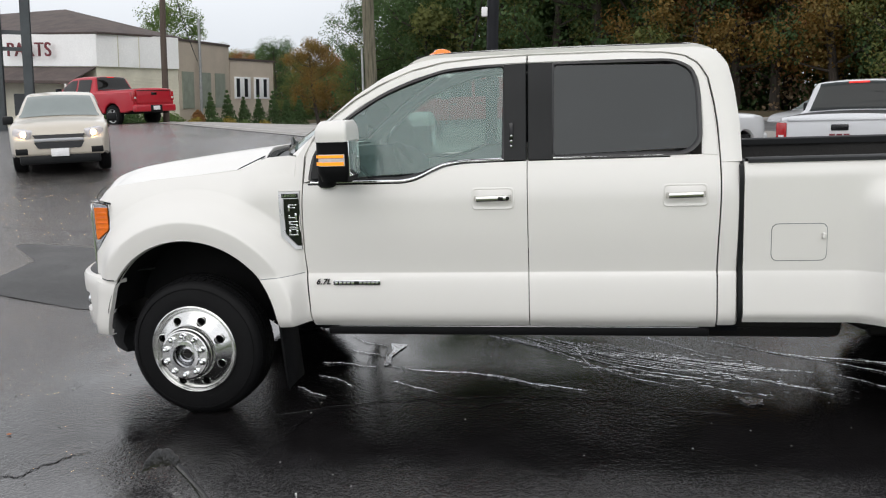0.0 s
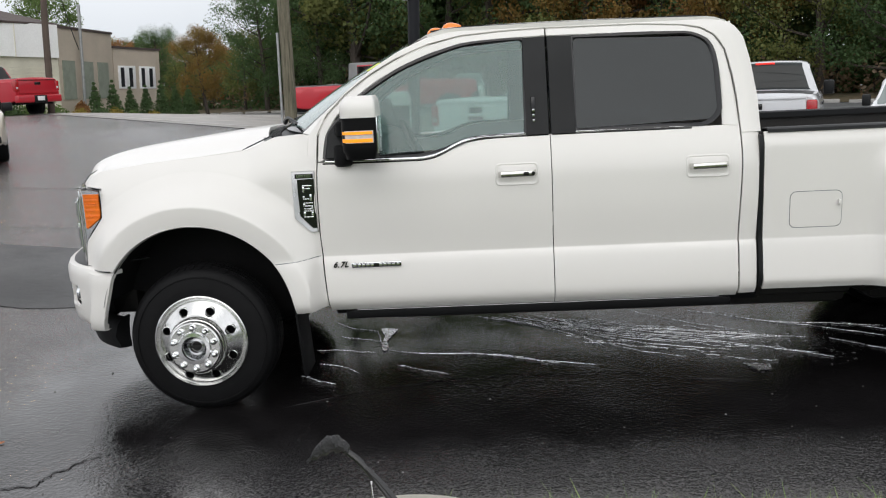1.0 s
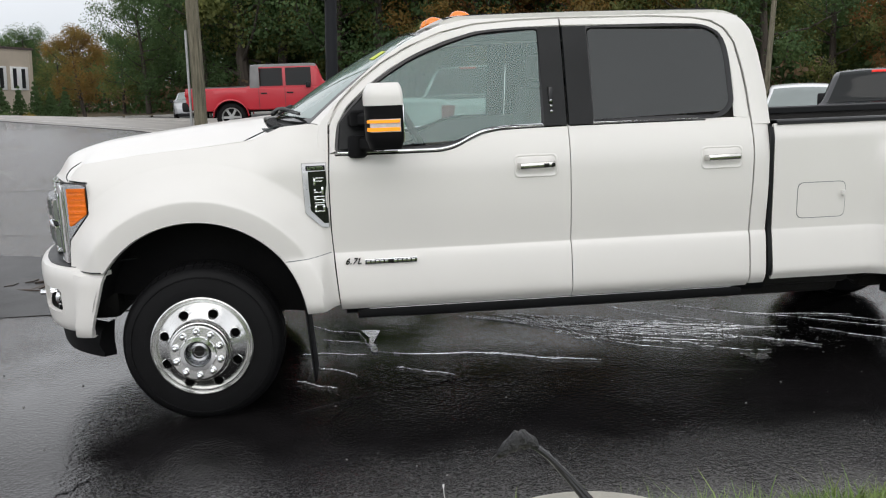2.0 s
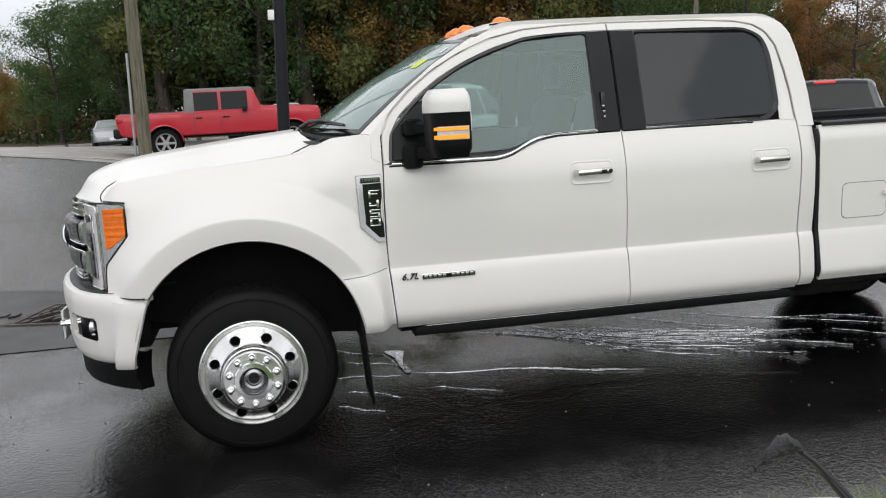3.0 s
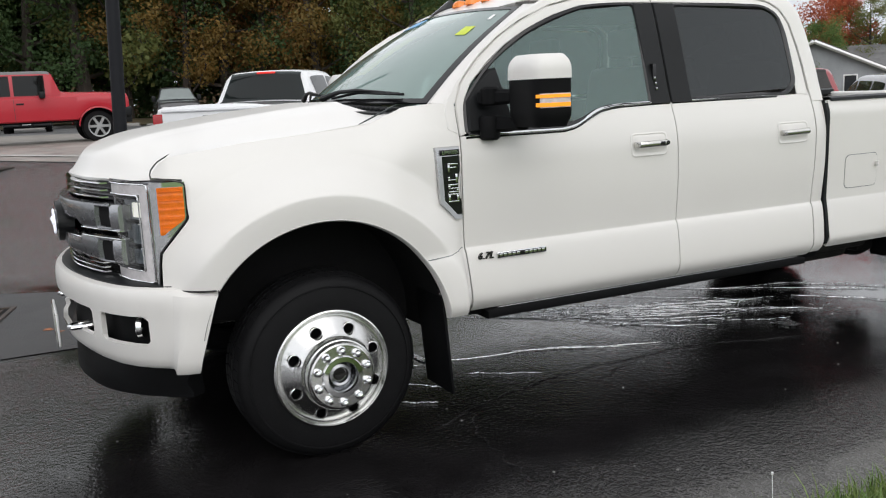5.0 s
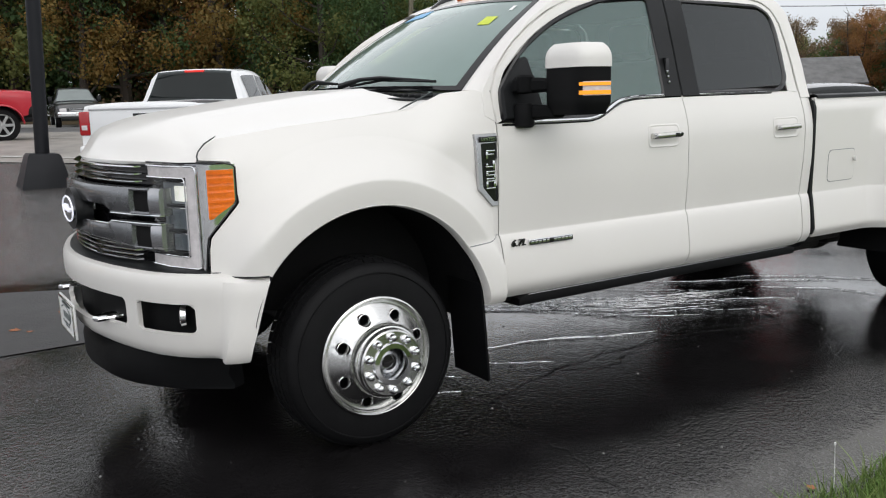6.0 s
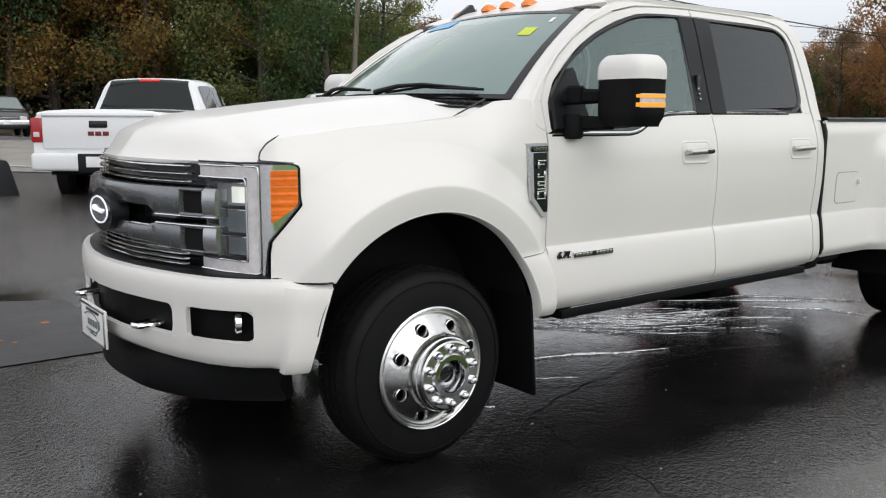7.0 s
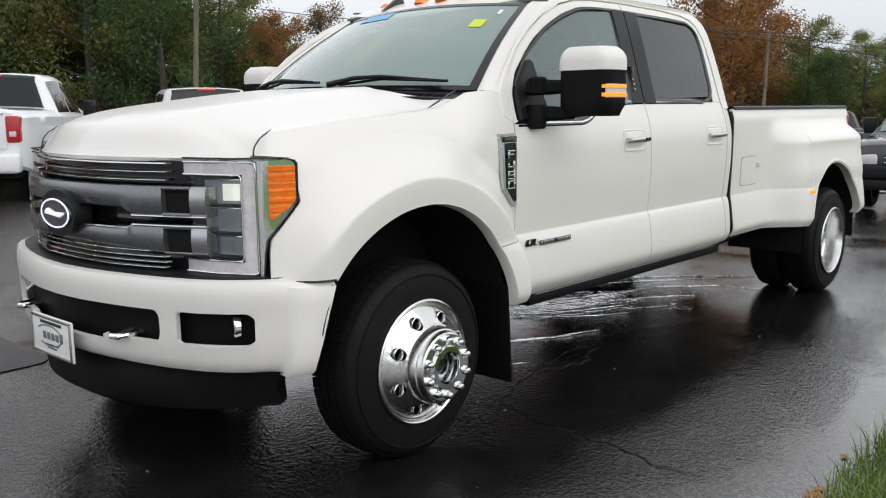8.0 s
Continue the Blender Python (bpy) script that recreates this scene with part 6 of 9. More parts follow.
        pool.inputs["From Min"].default_value, pool.inputs["From Max"].default_value = -1.85 + 0.4, -2.15 + 0.4
        ln(shift.outputs[0], pool.inputs["Value"])
        pooled = nt.nodes.new("ShaderNodeMath")
        pooled.operation = "MULTIPLY"
        ln(pool.outputs[0], pooled.inputs[0])
        ln(east.outputs[0], pooled.inputs[1])
        calm = put(nt, "ShaderNodeMapRange")
        calm.inputs["To Min"].default_value, calm.inputs["To Max"].default_value = 1.0, 0.10
        ln(pooled.outputs[0], calm.inputs["Value"])
        eased = nt.nodes.new("ShaderNodeMath")
        eased.operation = "MULTIPLY"
        grown = nt.nodes.new("ShaderNodeMath")
        grown.operation = "MULTIPLY_ADD"
        grown.inputs[1].default_value = 0.5
        ln(old_sheen.outputs[0], grown.inputs[0])
        ln(coarse.outputs[0], grown.inputs[2])
        ln(grown.outputs[0], eased.inputs[0])
        ln(calm.outputs[0], eased.inputs[1])
        ln(eased.outputs[0], bp.inputs["Strength"])
        sleek = nt.nodes.new("ShaderNodeMix")
        ln(pooled.outputs[0], sleek.inputs["Factor"])
        dull = nt.nodes.new("ShaderNodeMath")
        dull.operation = "MULTIPLY_ADD"
        dull.inputs[1].default_value = 0.02
        ln(old_sheen.outputs[0], dull.inputs[0])
        ln(add.outputs[0], dull.inputs[2])
        ln(dull.outputs[0], sleek.inputs["A"])
        sleek.inputs["B"].default_value = 0.12
        ln(sleek.outputs["Result"], b.inputs["Roughness"])
    else:
        ln(st.outputs[0], bp.inputs["Strength"])
    ln(rel.outputs[0], bp.inputs["Height"])
    ln(bp.outputs[0], b.inputs["Normal"])
    lw = put(nt, "ShaderNodeLayerWeight", Blend=0.5)
    sp = put(nt, "ShaderNodeMapRange")
    sp.inputs["From Min"].default_value, sp.inputs["From Max"].default_value = 0.58, 0.82
    sp.inputs["To Min"].default_value, sp.inputs["To Max"].default_value = 0.06, 0.98
    ln(lw.outputs["Facing"], sp.inputs["Value"])
    if worn:
        # the washed stones stand proud of the film and glint more
        bare = nt.nodes.new("ShaderNodeMath")
        bare.operation = "MAXIMUM"
        ln(old_sheen.outputs[0], bare.inputs[0])
        ln(both.outputs[0], bare.inputs[1])
        glint = nt.nodes.new("ShaderNodeMath")
        glint.operation = "MULTIPLY_ADD"
        glint.inputs[1].default_value = 0.85
        ln(bare.outputs[0], glint.inputs[0])
        ln(sp.outputs[0], glint.inputs[2])
        glint.use_clamp = True
        ln(glint.outputs[0], b.inputs["Specular IOR Level"])
    else:
        ln(sp.outputs[0], b.inputs["Specular IOR Level"])
    ln(b.outputs[0], out.inputs[0])
    return m


# worn bounds the coarse band by the lawn that is paled for sky sheen
M["asphalt"] = wet_asphalt("wet_asphalt", (0.0090, 0.0084, 0.0088), 0.20, 0.08, bump=0.20, worn=(-1.5, -2.5))
M["road"] = wet_asphalt("wet_road", (0.25, 0.228, 0.205), 0.55, 0.42, 0.4)
M["far_lot"] = wet_asphalt("far_asphalt", (0.10, 0.10, 0.105), 0.45, 0.3, 0.4)
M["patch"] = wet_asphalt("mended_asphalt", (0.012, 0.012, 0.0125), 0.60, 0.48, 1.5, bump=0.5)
M["line"] = surface("road_paint", (0.62, 0.61, 0.58), 0.5, scale=6, fine=40, bump=0.1, second=(0.4, 0.4, 0.38))
M["concrete"] = surface("concrete", (0.42, 0.40, 0.35), 0.75, scale=5, fine=90, bump=0.25, second=(0.30, 0.29, 0.25))
M["kerb"] = surface("kerb_concrete", (0.34, 0.33, 0.31), 0.7, scale=2, fine=60, bump=0.2)
M["soil"] = surface("leaf_litter", (0.10, 0.065, 0.035), 0.9, scale=1.2, fine=9, bump=0.5, second=(0.045, 0.05, 0.02), var=0.35)
M["turf"] = surface("turf", (0.075, 0.135, 0.028), 0.9, scale=4, fine=50, bump=0.4, second=(0.08, 0.085, 0.03), var=0.3)
M["turf_bright"] = surface("mown_lawn", (0.10, 0.19, 0.035), 0.9, scale=2, fine=40, bump=0.4, second=(0.075, 0.13, 0.03), var=0.25)
M["blade"] = surface("grass_blade", (0.10, 0.20, 0.035), 0.55, scale=3, fine=20, bump=0, second=(0.20, 0.24, 0.07), per_island=0.75)
M["water"] = surface("water_film", (0.012, 0.012, 0.014), 0.035, scale=3, fine=26, bump=0.03, rvar=0.02)
# pale metal tint stands in for sky glints on running water
M["water_shine"] = surface("water_sky_sheen", (0.84, 0.85, 0.87), 0.26, 0.85, scale=20, fine=140, bump=0.15, second=(0.60, 0.61, 0.63), var=0.12)
M["crack"] = surface("crack_filler", (0.008, 0.008, 0.009), 0.2, fine=90, bump=0.3)
M["iron"] = surface("cast_iron", (0.05, 0.048, 0.046), 0.5, 0.5, scale=14, fine=120, bump=0.25, second=(0.08, 0.05, 0.035))

bm = bmesh.new()
xs = sorted(set(lin(-400, -34, 12) + lin(-32, 44, 96) + lin(46, 500, 14)))
ys = sorted(set(lin(-120, -14, 8) + lin(-12, 62, 94) + lin(66, 600, 14)))
sheet(bm, [[(x, y, ground_z(x, y)) for y in ys] for x in xs])
tagged(new("ground", finish(bm, "ground", M["asphalt"])), "wet dark asphalt lot with water films", "ground", kind="structure")

# the road runs past the lot, seen beyond the truck's nose
RD, RN = Vector((-0.82, 0.57, 0)).normalized(), Vector((0.57, 0.82, 0)).normalized()
R0 = Vector((-1.6, 16.6, 0))


def strip(name, a, b, s0, s1, lift, material, label, category="road", n=90, kind="structure", k=4):
    """A band along the road between the offsets a and b from its near edge."""
    m2 = bmesh.new()
    rows = []
    for s in lin(s0, s1, n):
        row = []
        for o in lin(a, b, k):
            p = R0 + RD * s + RN * o
            row.append((p.x, p.y, ground_z(p.x, p.y) + lift))
        rows.append(row)
    sheet(m2, rows)
    return tagged(new(name, finish(m2, name, material)), label, category, kind=kind)


strip("road", -0.6, 10.5, -70, 140, 0.015, M["road"], "lighter wet tarmac road", n=150, k=12)
strip("far_lot", 10.5, 27.0, -60, 140, 0.015, M["far_lot"], "wet parking lot across the road", n=150, k=16)
for o, nm in ((0.05, "edge line"), (5.0, "centre line")):
    strip("road_line", o, o + 0.14, -60, 120, 0.030, M["line"], "worn white %s on the road" % nm, "road marking", n=160, k=2)
# parking lines across the road
for i in range(14):
    s = 36 - 3.0 * i
    bm = bmesh.new()
    rows = []
    for o in lin(20.5, 25.5, 10):
        p = R0 + RD * s + RN * o
        rows.append([(p.x - 0.06, p.y, ground_z(p.x, p.y) + 0.03), (p.x + 0.06, p.y, ground_z(p.x, p.y) + 0.03)])
    sheet(bm, rows)
    tagged(new("parking_line", finish(bm, "parking_line", M["line"])), "faded white parking line", "road marking", "parking lines", kind="structure")
# kerb stones along the far edge
stone = bmesh.new()
box(stone, -1.15, 1.15, -0.09, 0.09, -0.1, 0.15, 0.03)
stone_me = finish(stone, "kerb_stone", M["kerb"])
kerb = thing("kerb", "row of pale concrete wheel stops", "kerb", kind="structure")
for i in range(38):
    p = R0 + RD * (60 - 2.7 * i) + RN * 26.4
    ob = new("kerb_stone", stone_me)
    ob.parent = kerb
    ob.matrix_local = pose(p.x, p.y, ground_z(p.x, p.y) + 0.02, 0, 0, math.degrees(math.atan2(RD.y, RD.x)))
# woodland floor behind it
bm = bmesh.new()
rows = []
for s in lin(-140, 170, 110):
    row = []
    for o in (27.2, 28.5, 30, 34, 40, 60, 100):
        p = R0 + RD * s + RN * o
        row.append((p.x, p.y, ground_z(p.x, p.y) + 0.05 + 0.35 * step(27.2, 34, o) + 0.15 * noise.noise((p.x * 0.2, p.y * 0.2, 0))))
    rows.append(row)
sheet(bm, rows)
tagged(new("woodland_floor", finish(bm, "woodland_floor", M["soil"])), "leaf-strewn bank under the trees", "ground", kind="structure")

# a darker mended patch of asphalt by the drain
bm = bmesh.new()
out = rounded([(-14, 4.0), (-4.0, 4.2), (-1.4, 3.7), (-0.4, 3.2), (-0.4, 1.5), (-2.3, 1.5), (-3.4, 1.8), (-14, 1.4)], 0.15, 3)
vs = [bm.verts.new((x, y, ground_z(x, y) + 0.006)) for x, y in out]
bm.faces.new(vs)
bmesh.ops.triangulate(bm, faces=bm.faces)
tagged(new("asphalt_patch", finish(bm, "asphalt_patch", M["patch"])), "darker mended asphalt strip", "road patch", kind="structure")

# drain grates
def grate(x, y, rz, nx=2):
    g = thing("drain_grate", "rusty cast iron drain grate set in asphalt", "drain grate", "drain grates", m=pose(x, y, ground_z(x, y) + 0.012, 0, 0, rz))
    for k in range(nx):
        b = bmesh.new()
        x0 = -0.33 * nx + 0.66 * k
        for q in ((x0, x0 + 0.66, -0.40, -0.36), (x0, x0 + 0.66, 0.36, 0.40), (x0, x0 + 0.035, -0.36, 0.36), (x0 + 0.625, x0 + 0.66, -0.36, 0.36)):
            box(b, q[0], q[1], q[2], q[3], -0.02, 0.008, 0.004)
        fr2 = part("frame", b, M["iron"], g)
        for i in range(6):
            b = bmesh.new()
            xa = x0 + 0.06 + 0.095 * i
            for j in range(4):
                y0 = -0.33 + 0.17 * j
                sk = 0.05
                vs = [b.verts.new((xa + dx, y0 + dy, 0.004)) for dx, dy in ((0, 0), (0.05, sk), (0.05, 0.09 + sk), (0, 0.09))]
                b.faces.new(vs)
            thick(b, 0.02)
            part("bar", b, M["iron"], fr2)
        # near-black sheet just under the bars stands in for the drain's shade
        b = bmesh.new()
        box(b, x0 + 0.03, x0 + 0.63, -0.37, 0.37, -0.008, -0.004)
        part("pit_shade", b, M["dark"], g)
    return g


grate(-2.0, 2.82, -14)
grate(-1.9, 14.6, -28)

# ---- water on the ground
def wavy(pts, n, amp, seed):
    rng = random.Random(seed)
    out = resample([Vector((x, y, 0)) for x, y in pts], n)
    ph = [rng.uniform(0, 6) for _ in range(4)]
    res = []
    for i, p in enumerate(out):
        t = i / (n - 1)
        d = (out[min(n - 1, i + 1)] - out[max(0, i - 1)]).normalized()
        nrm = Vector((-d.y, d.x, 0))
        w = amp * (math.sin(9 * t + ph[0]) + 0.6 * math.sin(23 * t + ph[1]) + 0.5 * math.sin(51 * t + ph[2]) + rng.uniform(-0.35, 0.35)) * min(1, 6 * t, 6 * (1 - t) + 0.2)
        res.append(p + nrm * w)
    return res


def trickle(pts, width, seed, amp=0.012, gap=0.25):
    """A thread of running water, its sky glint painted pale, that breaks off here and there."""
    rng = random.Random(seed)
    n = 90
    line = wavy(pts, n, amp, seed)
    b = bmesh.new()
    run = []
    k1, k2 = rng.uniform(0, 6), rng.uniform(0, 6)
    for i, p in enumerate(line):
        t = i / n
        w = width * (0.62 + 0.42 * math.sin(13 * t + k1) * math.sin(29 * t + k2)) * min(1.0, 8 * t + 0.12, 8 * (1 - t) + 0.1)
        d = (line[min(n - 1, i + 1)] - line[max(0, i - 1)]).normalized()
        nrm = Vector((-d.y, d.x, 0))
        if w < width * gap:
            if len(run) > 2:
                sheet(b, run)
            run = []
            continue
        z = ground_z(p.x, p.y) + 0.005
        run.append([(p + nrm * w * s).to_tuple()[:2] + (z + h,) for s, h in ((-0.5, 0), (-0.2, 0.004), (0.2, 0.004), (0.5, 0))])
    if len(run) > 2:
        sheet(b, run)
    return tagged(new("water_trickle", finish(b, "water_trickle", M["water_shine"])), "thin trickle of rainwater with its sky glint painted pale", "water", "trickles", kind="stuff")


FLOWS = (([(0.4, 0.71), (0.58, 0.49), (0.77, 0.42), (0.85, -0.05), (1.1, -0.16), (1.52, -0.22), (1.89, -0.39), (2.2, -0.51)], 0.016),
         ([(0.51, 0.3), (0.7, 0.21), (0.88, 0.1)], 0.014), ([(0.36, 0.0), (0.55, -0.02), (0.80, -0.10)], 0.02), ([(0.95, -0.38), (1.12, -0.48), (1.3, -0.6)], 0.010),
         ([(1.45, 0.73), (1.89, 0.42), (2.21, 0.03), (2.42, -0.2), (2.75, -0.4)], 0.014), ([(1.71, 0.71), (2.09, 0.35), (2.28, 0.1), (2.6, -0.13), (3.06, -0.28)], 0.018),
         ([(1.88, 0.71), (2.43, 0.16), (2.68, -0.01)], 0.012), ([(1.60, 0.66), (1.98, 0.36), (2.25, 0.12), (2.50, -0.1)], 0.012), ([(2.0, 0.5), (2.4, 0.25), (2.8, 0.02)], 0.010),
         ([(2.89, -0.06), (3.21, -0.18), (3.63, -0.48)], 0.010), ([(3.96, 0.27), (4.32, -0.06), (4.67, -0.52)], 0.02), ([(3.73, -0.08), (4.09, -0.43), (4.18, -0.77)], 0.02),
         ([(3.4, 0.4), (3.9, 0.1), (4.4, -0.3)], 0.018), ([(1.37, -0.16), (1.71, -0.29), (1.98, -0.46)], 0.016), ([(2.09, 0.55), (2.2, 0.07), (2.3, -0.19)], 0.02),
         ([(0.45, -0.30), (0.62, -0.36), (0.74, -0.52)], 0.02), ([(0.38, -0.52), (0.5, -0.62), (0.62, -0.70)], 0.014),
         ([(3.0, 0.7), (3.5, 0.35), (4.2, 0.15)], 0.014), ([(2.6, 0.75), (2.9, 0.4), (3.2, 0.2)], 0.010))
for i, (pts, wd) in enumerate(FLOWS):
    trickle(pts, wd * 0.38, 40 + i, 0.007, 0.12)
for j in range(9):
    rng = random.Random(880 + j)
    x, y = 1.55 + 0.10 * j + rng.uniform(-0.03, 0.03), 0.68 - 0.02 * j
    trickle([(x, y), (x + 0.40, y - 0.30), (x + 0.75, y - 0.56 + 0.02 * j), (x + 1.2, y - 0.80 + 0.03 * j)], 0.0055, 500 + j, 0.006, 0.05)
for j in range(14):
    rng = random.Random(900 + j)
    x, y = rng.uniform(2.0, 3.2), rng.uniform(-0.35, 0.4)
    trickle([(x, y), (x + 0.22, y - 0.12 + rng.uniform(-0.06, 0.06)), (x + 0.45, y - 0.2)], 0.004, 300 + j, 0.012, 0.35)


def puddle(out, material, label, lift=0.003, name="puddle", seed=1, ragged=0.04):
    rng = random.Random(seed)
    line = resample([Vector((x, y, 0)) for x, y in out], 70, True)
    b = bmesh.new()
    k = [rng.uniform(0, 6) for _ in range(3)]
    vs = []
    c = sum((p for p in line), Vector()) / len(line)
    for i, p in enumerate(line):
        t = i / 70 * 2 * math.pi
        f = 1 + ragged * (math.sin(5 * t + k[0]) + math.sin(11 * t + k[1]) + 0.8 * math.sin(23 * t + k[2]) + rng.uniform(-0.6, 0.6))
        q = c + (p - c) * f
        vs.append(b.verts.new((q.x, q.y, ground_z(q.x, q.y) + lift)))
    b.faces.new(vs)
    bmesh.ops.triangulate(b, faces=b.faces)
    return tagged(new(name, finish(b, name, material)), label, "water", kind="stuff")


# scattered pale flecks drawn for glints of sky on the water
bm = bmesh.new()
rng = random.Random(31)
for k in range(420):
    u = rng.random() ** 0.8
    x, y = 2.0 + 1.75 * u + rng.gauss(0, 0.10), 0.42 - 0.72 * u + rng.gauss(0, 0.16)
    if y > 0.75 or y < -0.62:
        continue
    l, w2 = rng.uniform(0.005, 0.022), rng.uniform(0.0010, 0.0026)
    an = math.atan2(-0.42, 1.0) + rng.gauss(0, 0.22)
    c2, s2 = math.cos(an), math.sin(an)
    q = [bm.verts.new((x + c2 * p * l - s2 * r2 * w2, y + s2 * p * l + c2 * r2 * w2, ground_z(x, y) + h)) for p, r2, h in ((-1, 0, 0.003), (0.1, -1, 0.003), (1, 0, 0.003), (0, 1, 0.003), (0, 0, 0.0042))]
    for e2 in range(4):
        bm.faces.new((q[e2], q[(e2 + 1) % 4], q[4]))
tagged(new("water_glints", finish(bm, "water_glints", M["water_shine"])), "pale flecks painted as sky glints on running rainwater", "water", kind="stuff")
puddle([(0.775, 0.46), (0.84, 0.47), (0.905, 0.44), (0.875, 0.30), (0.850, 0.14), (0.878, -0.02), (0.862, -0.07), (0.832, -0.04), (0.822, 0.12), (0.825, 0.28)], M["water_shine"], "small rain puddle with the reflected sky painted pale", 0.008, seed=4, ragged=0.02)
puddle([(3.05, -0.55), (3.20, -0.58), (3.19, -0.67), (3.10, -0.70)], M["water_shine"], "small rain puddle with the reflected sky painted pale", 0.008, seed=5)


def crack(pts, w, seed):
    line = wavy(pts, 60, 0.02, seed)
    w = w * 0.24
    rng = random.Random(seed)
    b = bmesh.new()
    rows = []
    for i, p in enumerate(line):
        d = (line[min(59, i + 1)] - line[max(0, i - 1)]).normalized()
        nrm = Vector((-d.y, d.x, 0))
        ww = w * rng.uniform(0.4, 1.3) * min(1, 5 * i / 60 + 0.1, 5 * (59 - i) / 60 + 0.1)
        z = ground_z(p.x, p.y)
        rows.append([(p.x + nrm.x * ww * s, p.y + nrm.y * ww * s, z + h) for s, h in ((-1, 0.003), (-0.4, 0.005), (0.4, 0.005), (1, 0.003))])
    sheet(b, rows)
    return tagged(new("crack_seal", finish(b, "crack_seal", M["crack"])), "dark tar-sealed crack in the asphalt", "crack", "sealed cracks", kind="structure")


for i, (pts, w) in enumerate((([(0.39, -1.05), (0.69, -0.88), (1.22, -0.66), (1.82, -0.65), (2.32, -0.66), (3.0, -0.85)], 0.02), ([(0.57, -0.73), (0.71, -0.93), (0.56, -1.27), (0.56, -1.53), (0.5, -2.0)], 0.022),
                              ([(1.02, -0.55), (1.24, -0.73), (1.51, -0.81), (1.84, -0.72)], 0.018), ([(-0.4, -1.6), (-0.6, -1.9), (-0.9, -2.05)], 0.03), ([(-9, 5.0), (-5, 5.2), (-2.6, 5.6)], 0.03), ([(-8, 8.0), (-4.6, 8.6), (-2.5, 9.4)], 0.03))):
    crack(pts, w, 60 + i)

# grit and fallen leaves on the asphalt
M["leaf_orange"] = surface("fallen_leaf", (0.42, 0.14, 0.05), 0.6, scale=20, fine=80, bump=0.2, second=(0.22, 0.08, 0.03))
M["grit"] = surface("grit", (0.05, 0.05, 0.05), 0.7, scale=20, fine=80, bump=0.3, per_island=0.7, second=(0.24, 0.24, 0.23))


def leaf(x, y, size, rz, material, label="fallen autumn leaf on the wet asphalt", z=0.0):
    b = bmesh.new()
    pts = [(0, -0.5), (0.22, -0.28), (0.5, -0.12), (0.3, 0.08), (0.34, 0.4), (0.1, 0.28), (0, 0.5), (-0.1, 0.28), (-0.34, 0.4), (-0.3, 0.08), (-0.5, -0.12), (-0.22, -0.28)]
    c = b.verts.new((0, 0, 0.012))
    vs = [b.verts.new((px * size, py * size, 0.006 + 0.12 * size * abs(px) + 0.05 * size * (py + 0.5))) for px, py in pts]
    for i in range(12):
        b.faces.new((c, vs[i], vs[(i + 1) % 12]))
    thick(b, 0.0012)
    ob = new("leaf", finish(b, "leaf", material, 60))
    ob.matrix_world = pose(x, y, ground_z(x, y) + z, 0, 0, rz)
    return tagged(ob, label, "leaf", "fallen leaves")


for x, y, s, rz in ((-0.71, 2.47, 0.075, 20), (-1.07, 2.12, 0.08, 80), (-0.99, 2.02, 0.05, 150), (1.06, -2.36, 0.04, 40), (0.60, -2.40, 0.09, 10), (0.53, -2.42, 0.10, 75), (0.68, -2.39, 0.05, 130), (-1.01, -1.42, 0.03, 0)):
    leaf(x, y, s, rz, M["leaf_orange"])
rng = random.Random(77)
bm = bmesh.new()
for i in range(100):
    x, y = rng.uniform(-3, 4.5), rng.uniform(-2.35, 0.2)
    if i > 70:
        x, y = rng.uniform(-2.5, -0.8), rng.uniform(-2.2, 4)
    s = rng.uniform(0.002, 0.0065)
    q = [bm.verts.new((x + s * dx * rng.uniform(0.6, 1.3), y + s * dy * rng.uniform(0.6, 1.3), ground_z(x, y) + z)) for dx, dy, z in ((-1, -1, 0), (1, -1, 0), (1, 1, 0), (-1, 1, 0), (0, 0, s * 1.3))]
    for a in range(4):
        bm.faces.new((q[a], q[(a + 1) % 4], q[4]))
tagged(new("grit", finish(bm, "grit", M["grit"])), "scattered grit on the asphalt", "grit", kind="stuff")

# ---- grass bank with the concrete footing
def bank_z(x, y):
    return 0.46 * step(-2.38, -3.50, y + 0.03 * math.sin(3 * x) + 0.02 * math.sin(7.3 * x)) * step(-0.35, 1.1, x) * (1 - 0.35 * step(-3.8, -7.0, y))


bm = bmesh.new()
rows = []
for u in lin(0.0, 1.0, 130):
    row = []
    for y in lin(-2.33, -8.5, 60):
        west = 0.02 + 0.10 * math.sin(1.7 * y) + 0.05 * math.sin(5.1 * y + 1) - 2.6 * step(-3.6, -7.6, y)
        x = west + (34.0 - west) * u ** 2.2
        row.append((x, y, bank_z(x, y) * (1 if y > -6 else 1 + 0.08 * (-6 - y)) + 0.012 * noise.noise((x * 4, y * 4, 3)) + (0.006 if y < -2.43 and u > 0.012 else -0.03)))
    rows.append(row)
sheet(bm, rows)
tagged(new("grass_bank", finish(bm, "grass_bank", M["turf"])), "low turf bank at the edge of the asphalt", "ground", kind="structure")
rng = random.Random(5)
bm = bmesh.new()
